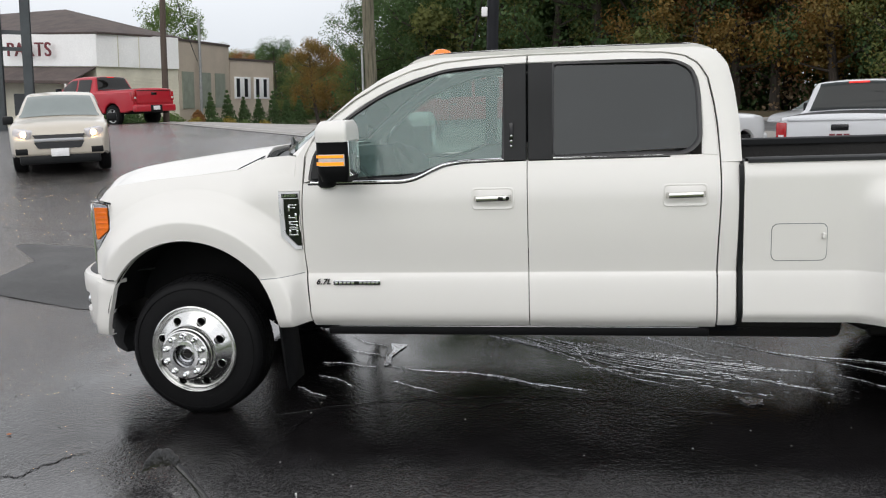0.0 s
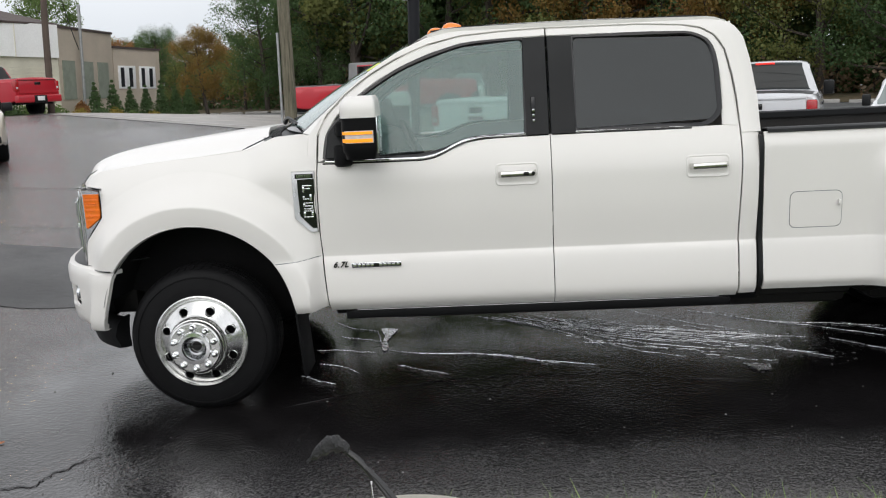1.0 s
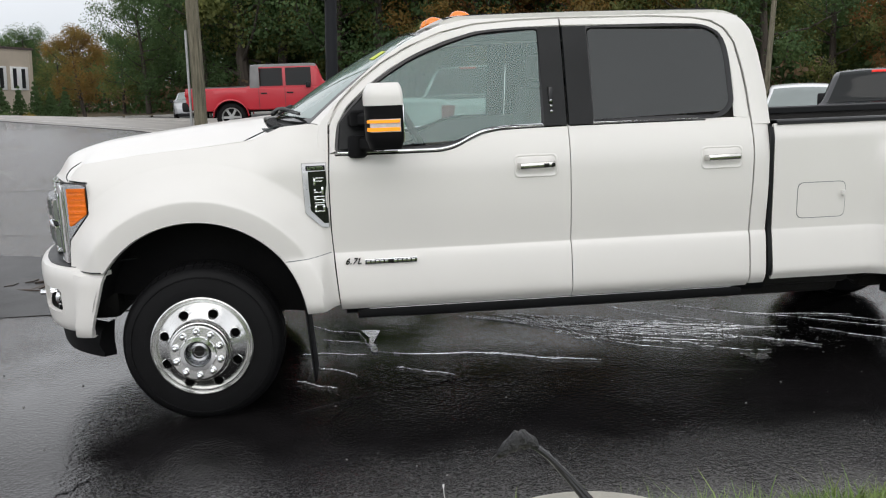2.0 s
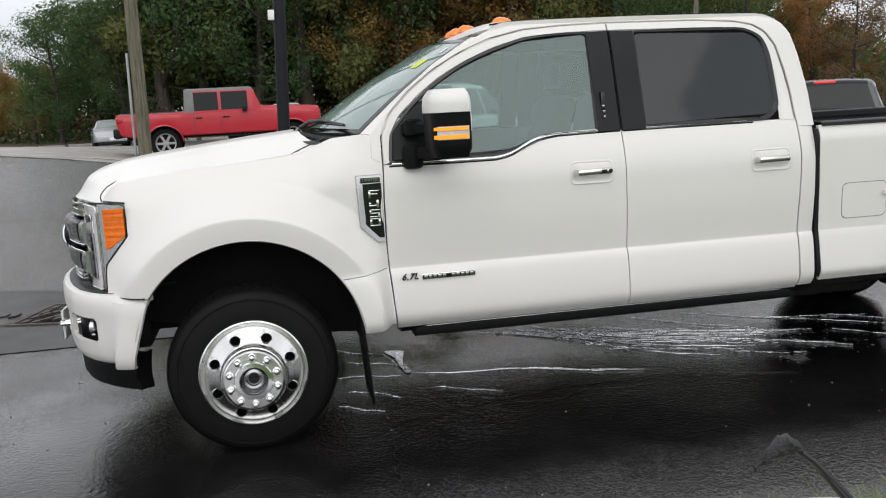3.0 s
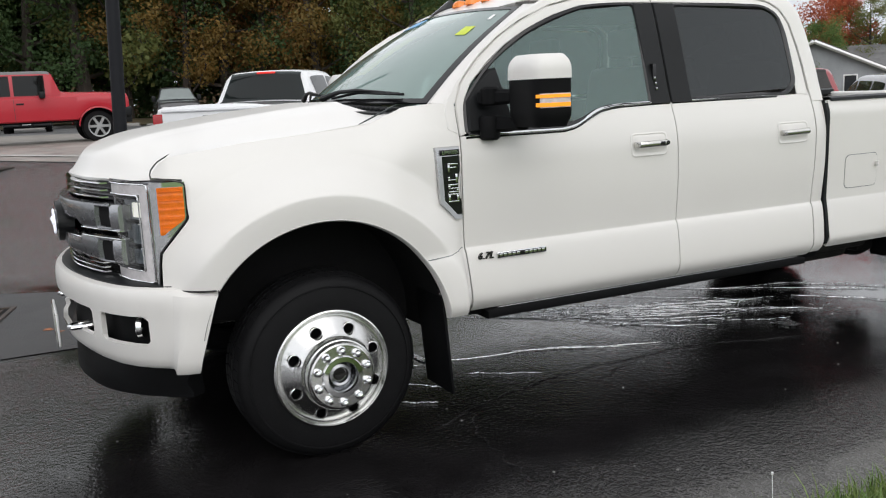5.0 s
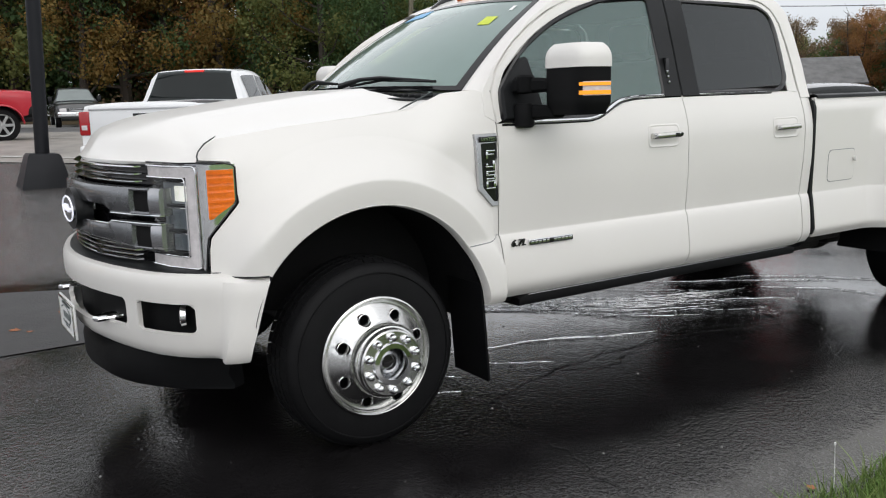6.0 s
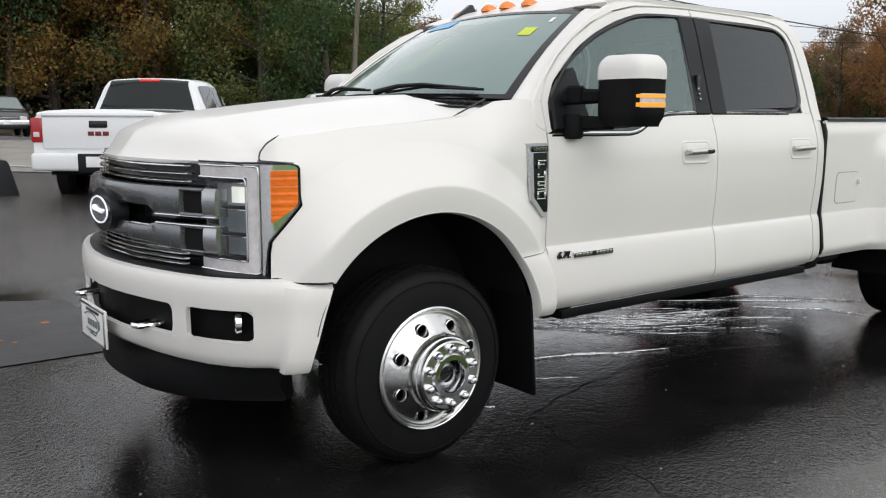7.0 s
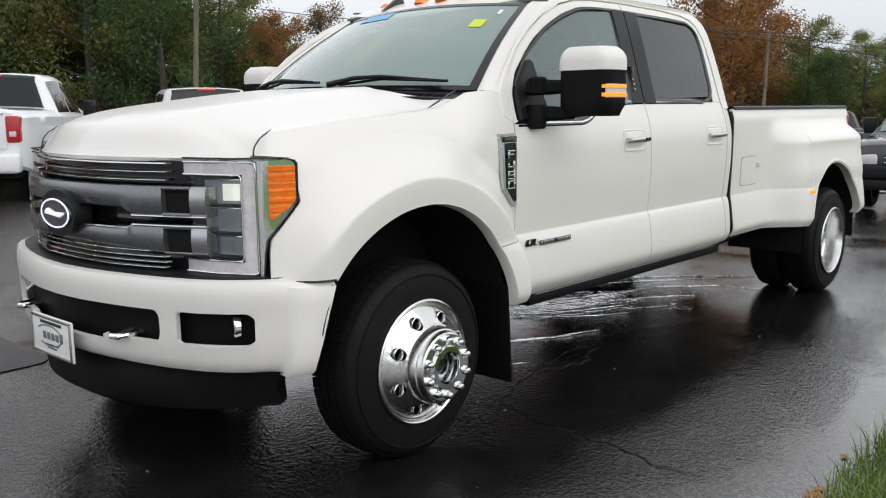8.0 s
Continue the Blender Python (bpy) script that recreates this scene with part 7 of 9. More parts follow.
for i in range(15000):
    x = rng.uniform(0.45, 6.0)
    y = -2.385 - abs(rng.gauss(0, 0.42)) - 0.05 * rng.random()
    if (x - 1.27) ** 2 + (y + 3.66) ** 2 < 0.30 ** 2 or y < -4.2:
        continue
    z = bank_z(x, y)
    h = rng.uniform(0.04, 0.11) * (1.5 if rng.random() < 0.08 else 1)
    a = rng.uniform(0, 6.28)
    w = rng.uniform(0.0015, 0.003)
    lx, ly = rng.gauss(0, 0.45) * h, rng.gauss(0, 0.45) * h
    ca, sa = math.cos(a) * w, math.sin(a) * w
    v = [bm.verts.new(p) for p in ((x - ca, y - sa, z - 0.005), (x + ca, y + sa, z - 0.005), (x + ca * 0.8 + lx * 0.4, y + sa * 0.8 + ly * 0.4, z + h * 0.6), (x - ca * 0.8 + lx * 0.4, y - sa * 0.8 + ly * 0.4, z + h * 0.6), (x + lx, y + ly, z + h))]
    bm.faces.new(v[:4])
    bm.faces.new((v[3], v[2], v[4]))
tagged(new("grass", finish(bm, "grass", M["blade"], recalc=False)), "unmown wet grass along the asphalt edge", "grass", kind="stuff")

foot = thing("pole_footing", "round pale concrete footing with broken flags on it", "footing")
bm = bmesh.new()
lathe(bm, [(0.31, -0.25), (0.315, 0.14), (0.305, 0.165), (0.28, 0.172), (0.001, 0.176)], 48, Matrix.Translation((1.27, -3.68, 0.47)) @ Matrix.Rotation(radians(90), 4, "X"))
part("slab", bm, M["concrete"], foot)
for k, (x, y, rz, sx, sy) in enumerate(((1.40, -3.60, 20, 0.12, 0.05), (1.28, -3.80, -35, 0.16, 0.06), (1.45, -3.74, 60, 0.10, 0.05), (1.16, -3.72, 10, 0.05, 0.03))):
    bm = bmesh.new()
    box(bm, -sx / 2, sx / 2, -sy / 2, sy / 2, 0, 0.045, 0.006, 1, pose(x, y, 0.642, 8 * (-1) ** k, 10, rz))
    part("chip", bm, M["concrete"], foot)

M["tape"] = surface("taped_bundle", (0.008, 0.008, 0.009), 0.30, scale=18, fine=120, bump=0.6, second=(0.022, 0.022, 0.023))
M["cable"] = surface("black_cable", (0.015, 0.015, 0.016), 0.18, fine=200, bump=0.05)
cable = thing("cable_end", "taped end of a black wire pair rising from the footing", "cable")
for off in (0.0, 0.012):
    bm = bmesh.new()
    tube(bm, [(1.30 + off, -3.66, 0.62), (1.285 + off, -3.655, 0.68), (1.25 + off, -3.64, 0.74), (1.205 + off * 0.5, -3.625, 0.80), (1.165, -3.615 - off * 0.5, 0.85), (1.13, -3.612, 0.878)], 0.0075, 8)
    part("wire", bm, M["cable"], cable)
bm = bmesh.new()
rows = []
rngt = random.Random(3)
for t in lin(0, 1, 22):
    c = Vector((1.145 - 0.105 * t, -3.612 + 0.004 * math.sin(7 * t), 0.872 + 0.022 * math.sin(math.pi * t * 1.1) - 0.02 * t * t))
    r = (0.009 + 0.012 * math.sin(math.pi * min(1, t * 1.15)) ** 0.7) * (1 + 0.12 * math.sin(26 * t)) * (0.55 if t > 0.86 else 1)
    rows.append([(c.x + 0.2 * r * math.sin(a * 2), c.y + r * math.cos(a) * (1 + rngt.uniform(-0.1, 0.1)), c.z + r * math.sin(a) * (1 + rngt.uniform(-0.1, 0.1))) for a in lin(0, 2 * math.pi * 13 / 14, 14)])
vs = sheet(bm, rows, closed=True)
bm.faces.new(vs[0])
bm.faces.new(vs[-1])
part("tape_wrap", bm, M["tape"], cable, "grey wrapped tape")
bm = bmesh.new()
tube(bm, [(1.04, -2.46, 0.0), (1.042, -2.46, 0.12), (1.035, -2.46, 0.235)], 0.0013, 6)
tube(bm, [(1.035, -2.46, 0.232), (1.036, -2.46, 0.240)], 0.004, 6)
tagged(new("wire_stake", finish(bm, "wire_stake", M["plate"])), "thin pale wire stake in the grass", "stake")

bm = bmesh.new()
rows = []
for x in lin(-60, 60, 240):
    edge = -6.7 + 0.22 * math.sin(0.9 * x) + 0.1 * math.sin(2.7 * x) - 1.55 * step(-2.2, 0.4, x)
    rows.append([(x, edge - o, (0.004 if o == 0 else 0.05 + 0.25 * step(0, 1.5, o) + 0.012 * o) + (0.03 * noise.noise((x * 0.4, o, 1)) if o else 0.0)) for o in (0, 0.3, 0.8, 1.5, 4, 8, 14, 22, 34)])
sheet(bm, rows)
tagged(new("lawn", finish(bm, "lawn", M["turf_bright"])), "mown green lawn along the edge of the lot", "ground", kind="structure")


# ==== poles, wires and buildings beyond the truck ====
LEAN = Matrix.Rotation(radians(3.4), 4, "Y")   # upright things stand askew to the sloping lot
M["pole_wood"] = surface("weathered_pole", (0.21, 0.19, 0.135), 0.85, scale=4, fine=34, bump=0.7, second=(0.065, 0.060, 0.038), stretch=(7, 7, 0.5), var=0.35)
M["pole_dark"] = surface("dark_pole", (0.10, 0.075, 0.06), 0.85, scale=3, fine=30, bump=0.4, stretch=(6, 6, 0.35))
M["black_steel"] = surface("black_steel", (0.009, 0.010, 0.013), 0.5, 0.1, spec=0.25, scale=2, fine=60, bump=0.05)
M["grey_steel"] = surface("grey_steel", (0.07, 0.08, 0.085), 0.5, 0.3, scale=2, fine=40, bump=0.1)
M["galv"] = surface("galvanised", (0.40, 0.41, 0.41), 0.45, 0.6, scale=6, fine=40, bump=0.05)
M["guard"] = surface("yellow_guard", (0.55, 0.62, 0.12), 0.5, scale=6, fine=40, bump=0.05)
M["tan"] = surface("tan_render", (0.55, 0.47, 0.38), 0.8, scale=0.8, fine=20, bump=0.15, second=(0.47, 0.41, 0.33))
M["siding"] = surface("cream_siding", (0.72, 0.69, 0.57), 0.6, scale=0.7, fine=20, bump=0.05, second=(0.52, 0.49, 0.40))
M["fascia"] = surface("white_panel", (0.86, 0.86, 0.85), 0.5, scale=0.6, fine=15, bump=0.03, second=(0.78, 0.78, 0.77))
M["shingle"] = surface("brown_shingle", (0.10, 0.075, 0.066), 0.9, scale=1.5, fine=12, bump=0.5, second=(0.065, 0.052, 0.05), var=0.25)
M["grey_roof"] = surface("grey_shingle", (0.20, 0.20, 0.20), 0.9, scale=1.5, fine=12, bump=0.4, var=0.2)
M["grey_siding"] = surface("grey_siding", (0.42, 0.44, 0.46), 0.6, scale=0.7, fine=20, bump=0.05)
M["sign_red"] = surface("maroon_letters", (0.16, 0.012, 0.02), 0.4, bump=0)
M["blind"] = surface("green_blind", (0.30, 0.33, 0.27), 0.7, scale=2, fine=30, bump=0.1)
M["win_dark"] = surface("dark_window", (0.03, 0.032, 0.035), 0.08, fine=10, bump=0.01)
M["wire"] = surface("wire", (0.02, 0.02, 0.022), 0.6, bump=0)


def round_pole(name, x, y, z0, height, r0, r1, material, label, lean=LEAN, n=14):
    t = thing(name, label, "utility pole" if "utility" in name else "pole", m=Matrix.Translation((x, y, z0)) @ lean)
    b = bmesh.new()
    tube(b, [(0.01 * math.sin(i), 0.01 * math.cos(2 * i), -0.4 + (height + 0.4) * i / 12) for i in range(13)], lin(r0, r1, 13), n)
    part("shaft", b, material, t)
    return t


wp = round_pole("utility_pole", -2.05, 11.75, 0.33, 9.5, 0.125, 0.10, M["pole_wood"], "weathered grey-brown wooden utility pole at the lot edge", Matrix.Rotation(radians(0.8), 4, "Y"))
bm = bmesh.new()
tube(bm, [(-0.165, -0.03, -0.3), (-0.16, -0.03, 1.0), (-0.155, -0.03, 2.55)], 0.026, 10)
part("conduit", bm, M["galv"], wp, "grey metal conduit")
p0 = round_pole("utility_pole", -14.1, 26.9, 0.85, 10, 0.13, 0.10, M["pole_dark"], "dark wooden utility pole beside the shrubs")
p1 = round_pole("utility_pole", 16.4, 26.4, -0.55, 9.5, 0.11, 0.085, M["pole_wood"], "thin grey wooden pole with a yellow guard")
bm = bmesh.new()
tube(bm, [(0, 0, 0), (0, 0, 1.3)], 0.13, 12)
part("guard", bm, M["guard"], p1, "yellow-green plastic guard")
round_pole("utility_pole", 31.4, 10.2, -0.9, 5.2, 0.075, 0.055, M["pole_wood"], "short grey wooden utility pole by the trees")

sp = thing("sign_pole", "black steel sign pole on a flared base", "sign pole", m=Matrix.Translation((0.44, 10.75, 0.22)) @ Matrix.Rotation(radians(2.4), 4, "Y"))
bm = bmesh.new()
tube(bm, [(0, 0, 0), (0, 0, 9.0)], 0.108, 20)
part("shaft", bm, M["black_steel"], sp)
bm = bmesh.new()
rows = [[(sx * a, sy * a, z) for sx, sy in ((-1, -1), (1, -1), (1, 1), (-1, 1))] for a, z in ((0.37, -0.05), (0.36, 0.02), (0.24, 0.50), (0.21, 0.54))]
vs = sheet(bm, rows, closed=True)
bm.faces.new(vs[-1])
part("base_skirt", bm, M["black_steel"], sp)
bm = bmesh.new()
box(bm, -0.20, -0.09, -0.10, 0.02, 3.05, 3.22, 0.01)
part("junction_box", bm, M["fascia"], sp, "small white box")

sg = thing("roadside_sign", "twin dark steel posts of a tall roadside sign", "sign", m=Matrix.Translation((-15.35, 19.4, 0.75)) @ LEAN @ Matrix.Rotation(radians(25), 4, "Z"))
for x in (-0.42, 0.42):
    bm = bmesh.new()
    for q in ((-0.13, 0.13, -0.13, -0.10), (-0.13, 0.13, 0.10, 0.13), (-0.015, 0.015, -0.10, 0.10)):
        box(bm, x + q[0], x + q[1], q[2], q[3], -0.3, 7.5)
    part("post", bm, M["grey_steel"], sg)
for z in (3.55, 3.05):
    bm = bmesh.new()
    box(bm, -0.42, 0.42, -0.05, 0.05, z, z + 0.12)
    part("brace", bm, M["grey_steel"], sg)


def wire(a, b, sag, r=0.012):
    a, b = Vector(a), Vector(b)
    bm2 = bmesh.new()
    tube(bm2, [a.lerp(b, t) - Vector((0, 0, sag * 4 * t * (1 - t))) for t in lin(0, 1, 24)], r, 5)
    return tagged(new("overhead_wire", finish(bm2, "overhead_wire", M["wire"])), "thin black overhead wire between poles", "wire", "overhead wires")


wire((-13.6, 26.9, 8.9), (-2.05, 11.75, 7.2), 0.5)
wire((-2.0, 11.75, 7.0), (16.9, 26.4, 7.4), 0.7)
wire((-2.05, 11.75, 6.0), (40.0, -6.0, 3.0), 1.9)
wire((-2.0, 11.75, 6.2), (16.9, 26.4, 6.6), 0.8)
wire((16.9, 26.4, 7.6), (47, 12, 5.2), 0.8, 0.016)
wire((16.9, 26.4, 5.6), (31.7, 10.2, 4.1), 0.4, 0.014)
wire((31.7, 10.2, 4.2), (50, -6, 3.2), 0.5)
wire((-13.6, 26.9, 8.0), (-17.6, 38.0, 4.3), 0.4, 0.02)
wire((-13.7, 26.9, 8.4), (-40, 41.0, 8.5), 0.6)


# ---- the parts store across the road
def shop():
    s = thing("shop_building", "cream and white shop with a brown hipped roof", "building", m=Matrix.Translation((-18.46, 37.1, 0.55)) @ Matrix.Rotation(radians(3.0), 4, "Y"))
    # local: x east, y north; the front faces -y
    def bx(nm, x0, x1, y0, y1, z0, z1, mt, par=s, lab="", bev=0.0):
        b = bmesh.new()
        box(b, x0, x1, y0, y1, z0, z1, bev)
        return part(nm, b, M[mt], par, lab)
    # main block: its front-east corner stands nearest; the east flank recedes
    c0, c1 = Vector((-2.4, -3.6)), Vector((0.0, 0.0))
    e = (c1 - c0).normalized()
    f = Vector((-0.97, 0.24))

    def quad_wall(nm, a, b2, z0, z1, mt, th=0.25, lab="", par=s):
        d = (b2 - a).normalized()
        nn = Vector((d.y, -d.x))
        b = bmesh.new()
        pts = [a, b2, b2 - nn * th, a - nn * th]
        lo = [b.verts.new((p.x, p.y, z0)) for p in pts]
        hi = [b.verts.new((p.x, p.y, z1)) for p in pts]
        b.faces.new(lo)
        b.faces.new(hi)
        for i in range(4):
            b.faces.new((lo[i], lo[(i + 1) % 4], hi[(i + 1) % 4], hi[i]))
        return part(nm, b, M[mt], par, lab)
    wl_ = c0 + f * 22
    quad_wall("wall", c0, c1, 0, 3.35, "siding", lab="cream lap siding")
    quad_wall("wall", wl_, c0, 0, 3.35, "siding", lab="cream lap siding")
    quad_wall("fascia", c0 + Vector((0.12, -0.12)), c1 + Vector((0.12, -0.12)), 3.35, 4.9, "fascia", 0.3, "white panelled fascia")
    fas = quad_wall("fascia", wl_ + Vector((0.12, -0.12)), c0 + Vector((0.12, -0.12)), 3.35, 4.9, "fascia", 0.3, "white panelled fascia")
    # lap boards on the flank
    brd = bmesh.new()
    L = (c1 - c0).length
    box(brd, 0, L, -0.02, 0.0, 0, 0.03)
    me = finish(brd, "board", M["siding"])
    ang = math.degrees(math.atan2(e.y, e.x))
    for k in range(18):
        ob = new("board", me)
        ob.parent = s
        ob.matrix_local = pose(c0.x, c0.y, 0.12 + 0.16 * k, 0, 0, ang)
    # joints and trims of the fascia
    for k in range(1, 3):
        q = c0 + Vector((0.135, -0.135)) + e * (L * k / 3.99)
        b = bmesh.new()
        box(b, -0.015, 0.015, -0.02, 0.02, 3.35, 4.9, 0, 2, pose(q.x, q.y, 0, 0, 0, ang))
        part("joint", b, M["siding"], s)
    b = bmesh.new()
    box(b, 0, L + 0.1, -0.06, 0.3, 4.88, 4.97, 0, 2, pose(c0.x, c0.y, 0, 0, 0, ang))
    part("coping", b, M["shingle"], s, "dark metal coping")
    # sign letters on the front
    nn = Vector((f.y, -f.x)) * -1
    fr = -f
    pos = c0 - fr * 3.85 + Vector((0.24 * fr.y, -0.24 * fr.x)) * 1.6
    tm = Matrix.Translation((pos.x, pos.y, 4.10)) @ Matrix.Rotation(math.atan2(fr.y, fr.x), 4, "Z") @ Matrix.Rotation(radians(90), 4, "X")
    letters("sign_letters", "PARTS", 0.95, 0.04, tm, M["sign_red"], s, 1.12)
    # canopy under the fascia
    b = bmesh.new()
    rows = []
    for t in lin(0, 22, 8):
        p = c0 + f * t
        o = Vector((fr.y, -fr.x))
        rows.append([(p.x, p.y, 3.33), (p.x + o.x * 1.6, p.y + o.y * 1.6, 2.65), (p.x + o.x * 1.6, p.y + o.y * 1.6, 2.52), (p.x, p.y, 2.52)])
    sheet(b, rows)
    thick(b, 0.05)
    part("canopy", b, M["shingle"], s, "brown shingled canopy")
    for t in (0.4, 5.0, 10.0):
        p = c0 + f * t + Vector((fr.y, -fr.x)) * 1.5
        bx("canopy_post", p.x - 0.06, p.x + 0.06, p.y - 0.06, p.y + 0.06, 0, 2.55, "fascia")
    for t in (2.4, 4.6, 7.2, 9.4):
        p = c0 + f * t + Vector((fr.y, -fr.x)) * 0.05
        b = bmesh.new()
        box(b, -0.8, 0.8, -0.03, 0.03, 0.9, 2.0, 0, 2, pose(p.x, p.y, 0, 0, 0, math.degrees(math.atan2(fr.y, fr.x))))
        part("window", b, M["win_dark"], s, "dark shop window")
    # hipped roof
    b = bmesh.new()
    a1, a2 = c0 + Vector((0.3, -0.2)), wl_
    back = Vector((-2.0, 13.0))
    ridge1, ridge2 = c0 + Vector((-4.9, 5.6)), c0 + f * 13 + Vector((0, 6.2))
    pts = [b.verts.new((p.x, p.y, z)) for p, z in ((a1, 4.95), (c1 + Vector((0.1, 0.0)), 4.95), (back + Vector((-2, 0)), 4.95), (a2 + Vector((0, 13)), 4.95), (a2, 4.95), (ridge1, 6.5), (ridge2, 6.5))]
    for q in ((0, 1, 5), (1, 2, 5), (2, 3, 6, 5), (3, 4, 6), (4, 0, 5, 6)):
        b.faces.new([pts[i] for i in q])
    thick(b, 0.1)
    part("roof", b, M["shingle"], s, "brown hipped shingle roof")
    # tan block behind and the lower wing
    t0, t1, t2, t3 = Vector((0.02, 0.05)), Vector((0.25, 6.0)), Vector((0.3, 6.02)), Vector((1.5, 9.9))
    w1 = quad_wall("tan_wall", t0, t1, 0, 4.78, "tan", 0.3, "tan rendered wall")
    w2 = quad_wall("tan_wall", t2, t3, 0, 4.05, "tan", 0.3, "tan rendered wall")
    quad_wall("tan_wall", t3, Vector((-6, 11.5)), 0, 4.05, "tan", 0.3)
    b = bmesh.new()
    for p, q, z in ((t0, t1, 4.78), (t2, t3, 4.05)):
        d = (q - p)
        box(b, -0.05, d.length + 0.05, -0.06, 0.32, z, z + 0.12, 0, 2, pose(p.x, p.y, 0, 0, 0, math.degrees(math.atan2(d.y, d.x))))
    part("coping", b, M["shingle"], s)
    d = (t1 - t0).normalized()
    a = math.degrees(math.atan2(d.y, d.x))
    for k in (0.9, 2.9, 4.7):
        p = t0 + d * k
        b = bmesh.new()
        box(b, -0.62, 0.62, -0.05, 0.05, 1.35, 3.25, 0, 2, pose(p.x, p.y, 0, 0, 0, a))
        part("blind_window", b, M["blind"], s, "window filled with green louvres")
    d = (t3 - t2).normalized()
    a = math.degrees(math.atan2(d.y, d.x))
    for k in (1.05, 2.85):
        p = t2 + d * k
        b = bmesh.new()
        box(b, -0.72, 0.72, -0.06, 0.02, 1.85, 3.12, 0.01, 2, pose(p.x, p.y, 0, 0, 0, a))
        win = part("window", b, M["fascia"], s, "white window with dark panes")
        for j in (-0.42, 0.30):
            b = bmesh.new()
            box(b, j - 0.15, j + 0.15, -0.07, -0.05, 1.95, 3.02, 0, 2, pose(p.x, p.y, 0, 0, 0, a))
            part("pane", b, M["win_dark"], win)
    b = bmesh.new()
    tube(b, [(0.35, 1.9, 0), (0.35, 1.9, 6.0)], 0.08, 8)
    part("vent_pipe", b, M["galv"], s)
    # lawn edge
    return s


shop()
bm = bmesh.new()
sheet(bm, [[(x, y + 0.25 * (x + 20), ground_z(x, y) + 0.04 - 0.01 * (y < 29.2)) for y in lin(29.0, 37.5, 8)] for x in lin(-24, -14.5, 8)])
tagged(new("lawn", finish(bm, "lawn", M["turf"])), "strip of lawn before the shop", "ground", kind="structure")


def gable_house(x, y, z0, rz):
    h = thing("house", "grey clapboard house with a white-edged gable", "house", m=pose(x, y, z0, 0, 0, rz))
    b = bmesh.new()
    prism(b, [(-4.2, 0), (4.2, 0), (4.2, 3.1), (0, 5.0), (-4.2, 3.1)], 0, 9)
    part("wall", b, M["grey_siding"], h)
    for sgn in (-1, 1):
        b = bmesh.new()
        vs = [b.verts.new(p) for p in ((sgn * 4.6, -0.4, 2.95), (0, -0.4, 5.05), (0, 9.4, 5.05), (sgn * 4.6, 9.4, 2.95))]
        b.faces.new(vs)
        thick(b, 0.16)
        part("roof", b, M["grey_roof"], h)
        b = bmesh.new()
        tube(b, [(sgn * 4.6, -0.45, 2.93), (0, -0.45, 5.03)], 0.12, 4)
        part("barge_board", b, M["fascia"], h, "white barge board")
    for xx in (-1.6, -0.5, 2.2):
        b = bmesh.new()
        box(b, xx - 0.42, xx + 0.42, -0.06, 0.02, 1.5, 2.9, 0.01)
        w = part("window", b, M["fascia"], h)
        b = bmesh.new()
        box(b, xx - 0.34, xx + 0.34, -0.08, -0.05, 1.58, 2.82)
        part("pane", b, M["win_dark"], w)
    b = bmesh.new()
    prism(b, [(4.0, 0), (10.0, 0), (10.0, 2.9), (4.0, 2.9)], 3.0, 9)
    part("wing", b, M["grey_siding"], h)
    b = bmesh.new()
    vs = [b.verts.new(p) for p in ((3.4, 2.4, 2.85), (10.4, 2.4, 2.85), (10.4, 6.2, 4.7), (1.5, 6.2, 4.7))]
    b.faces.new(vs)
    thick(b, 0.14)
    part("wing_roof", b, M["grey_roof"], h)
    return h


gable_house(45.5, 36.0, -1.45, -48)


# ==== other vehicles ====
def road_wheel(parent, x, y, r, w, side):
    wh = new("wheel")
    wh.parent = parent
    wh.matrix_local = Matrix.Translation((x, y, r)) @ Matrix.Diagonal((1, -side, 1, 1))
    b = bmesh.new()
    lathe(b, [(r * 0.62, 0.01), (r * 0.66, -0.006), (r * 0.8, -0.004), (r * 0.93, 0.008), (r, 0.05), (r, w - 0.05), (r * 0.9, w), (r * 0.6, w)], 32)
    part("tyre", b, M["rubber"], wh)
    b = bmesh.new()
    lathe(b, [(r * 0.66, -0.006), (r * 0.60, 0.006), (r * 0.57, 0.06)], 28)
    for k in range(6):
        t = 2 * math.pi * k / 6
        mt = Matrix.Rotation(-t, 4, "Y")
        box(b, 0.03, r * 0.61, 0.008, 0.03, -0.035, 0.035, 0.008, 1, mt)
    lathe(b, [(0.06, 0.02), (0.055, 0.0), (0.001, -0.002)], 14)
    part("rim", b, M["galv"], wh)
    b = bmesh.new()
    disc(b, r * 0.6, 0.07, 20)
    part("brake_backing", b, M["dark"], wh)


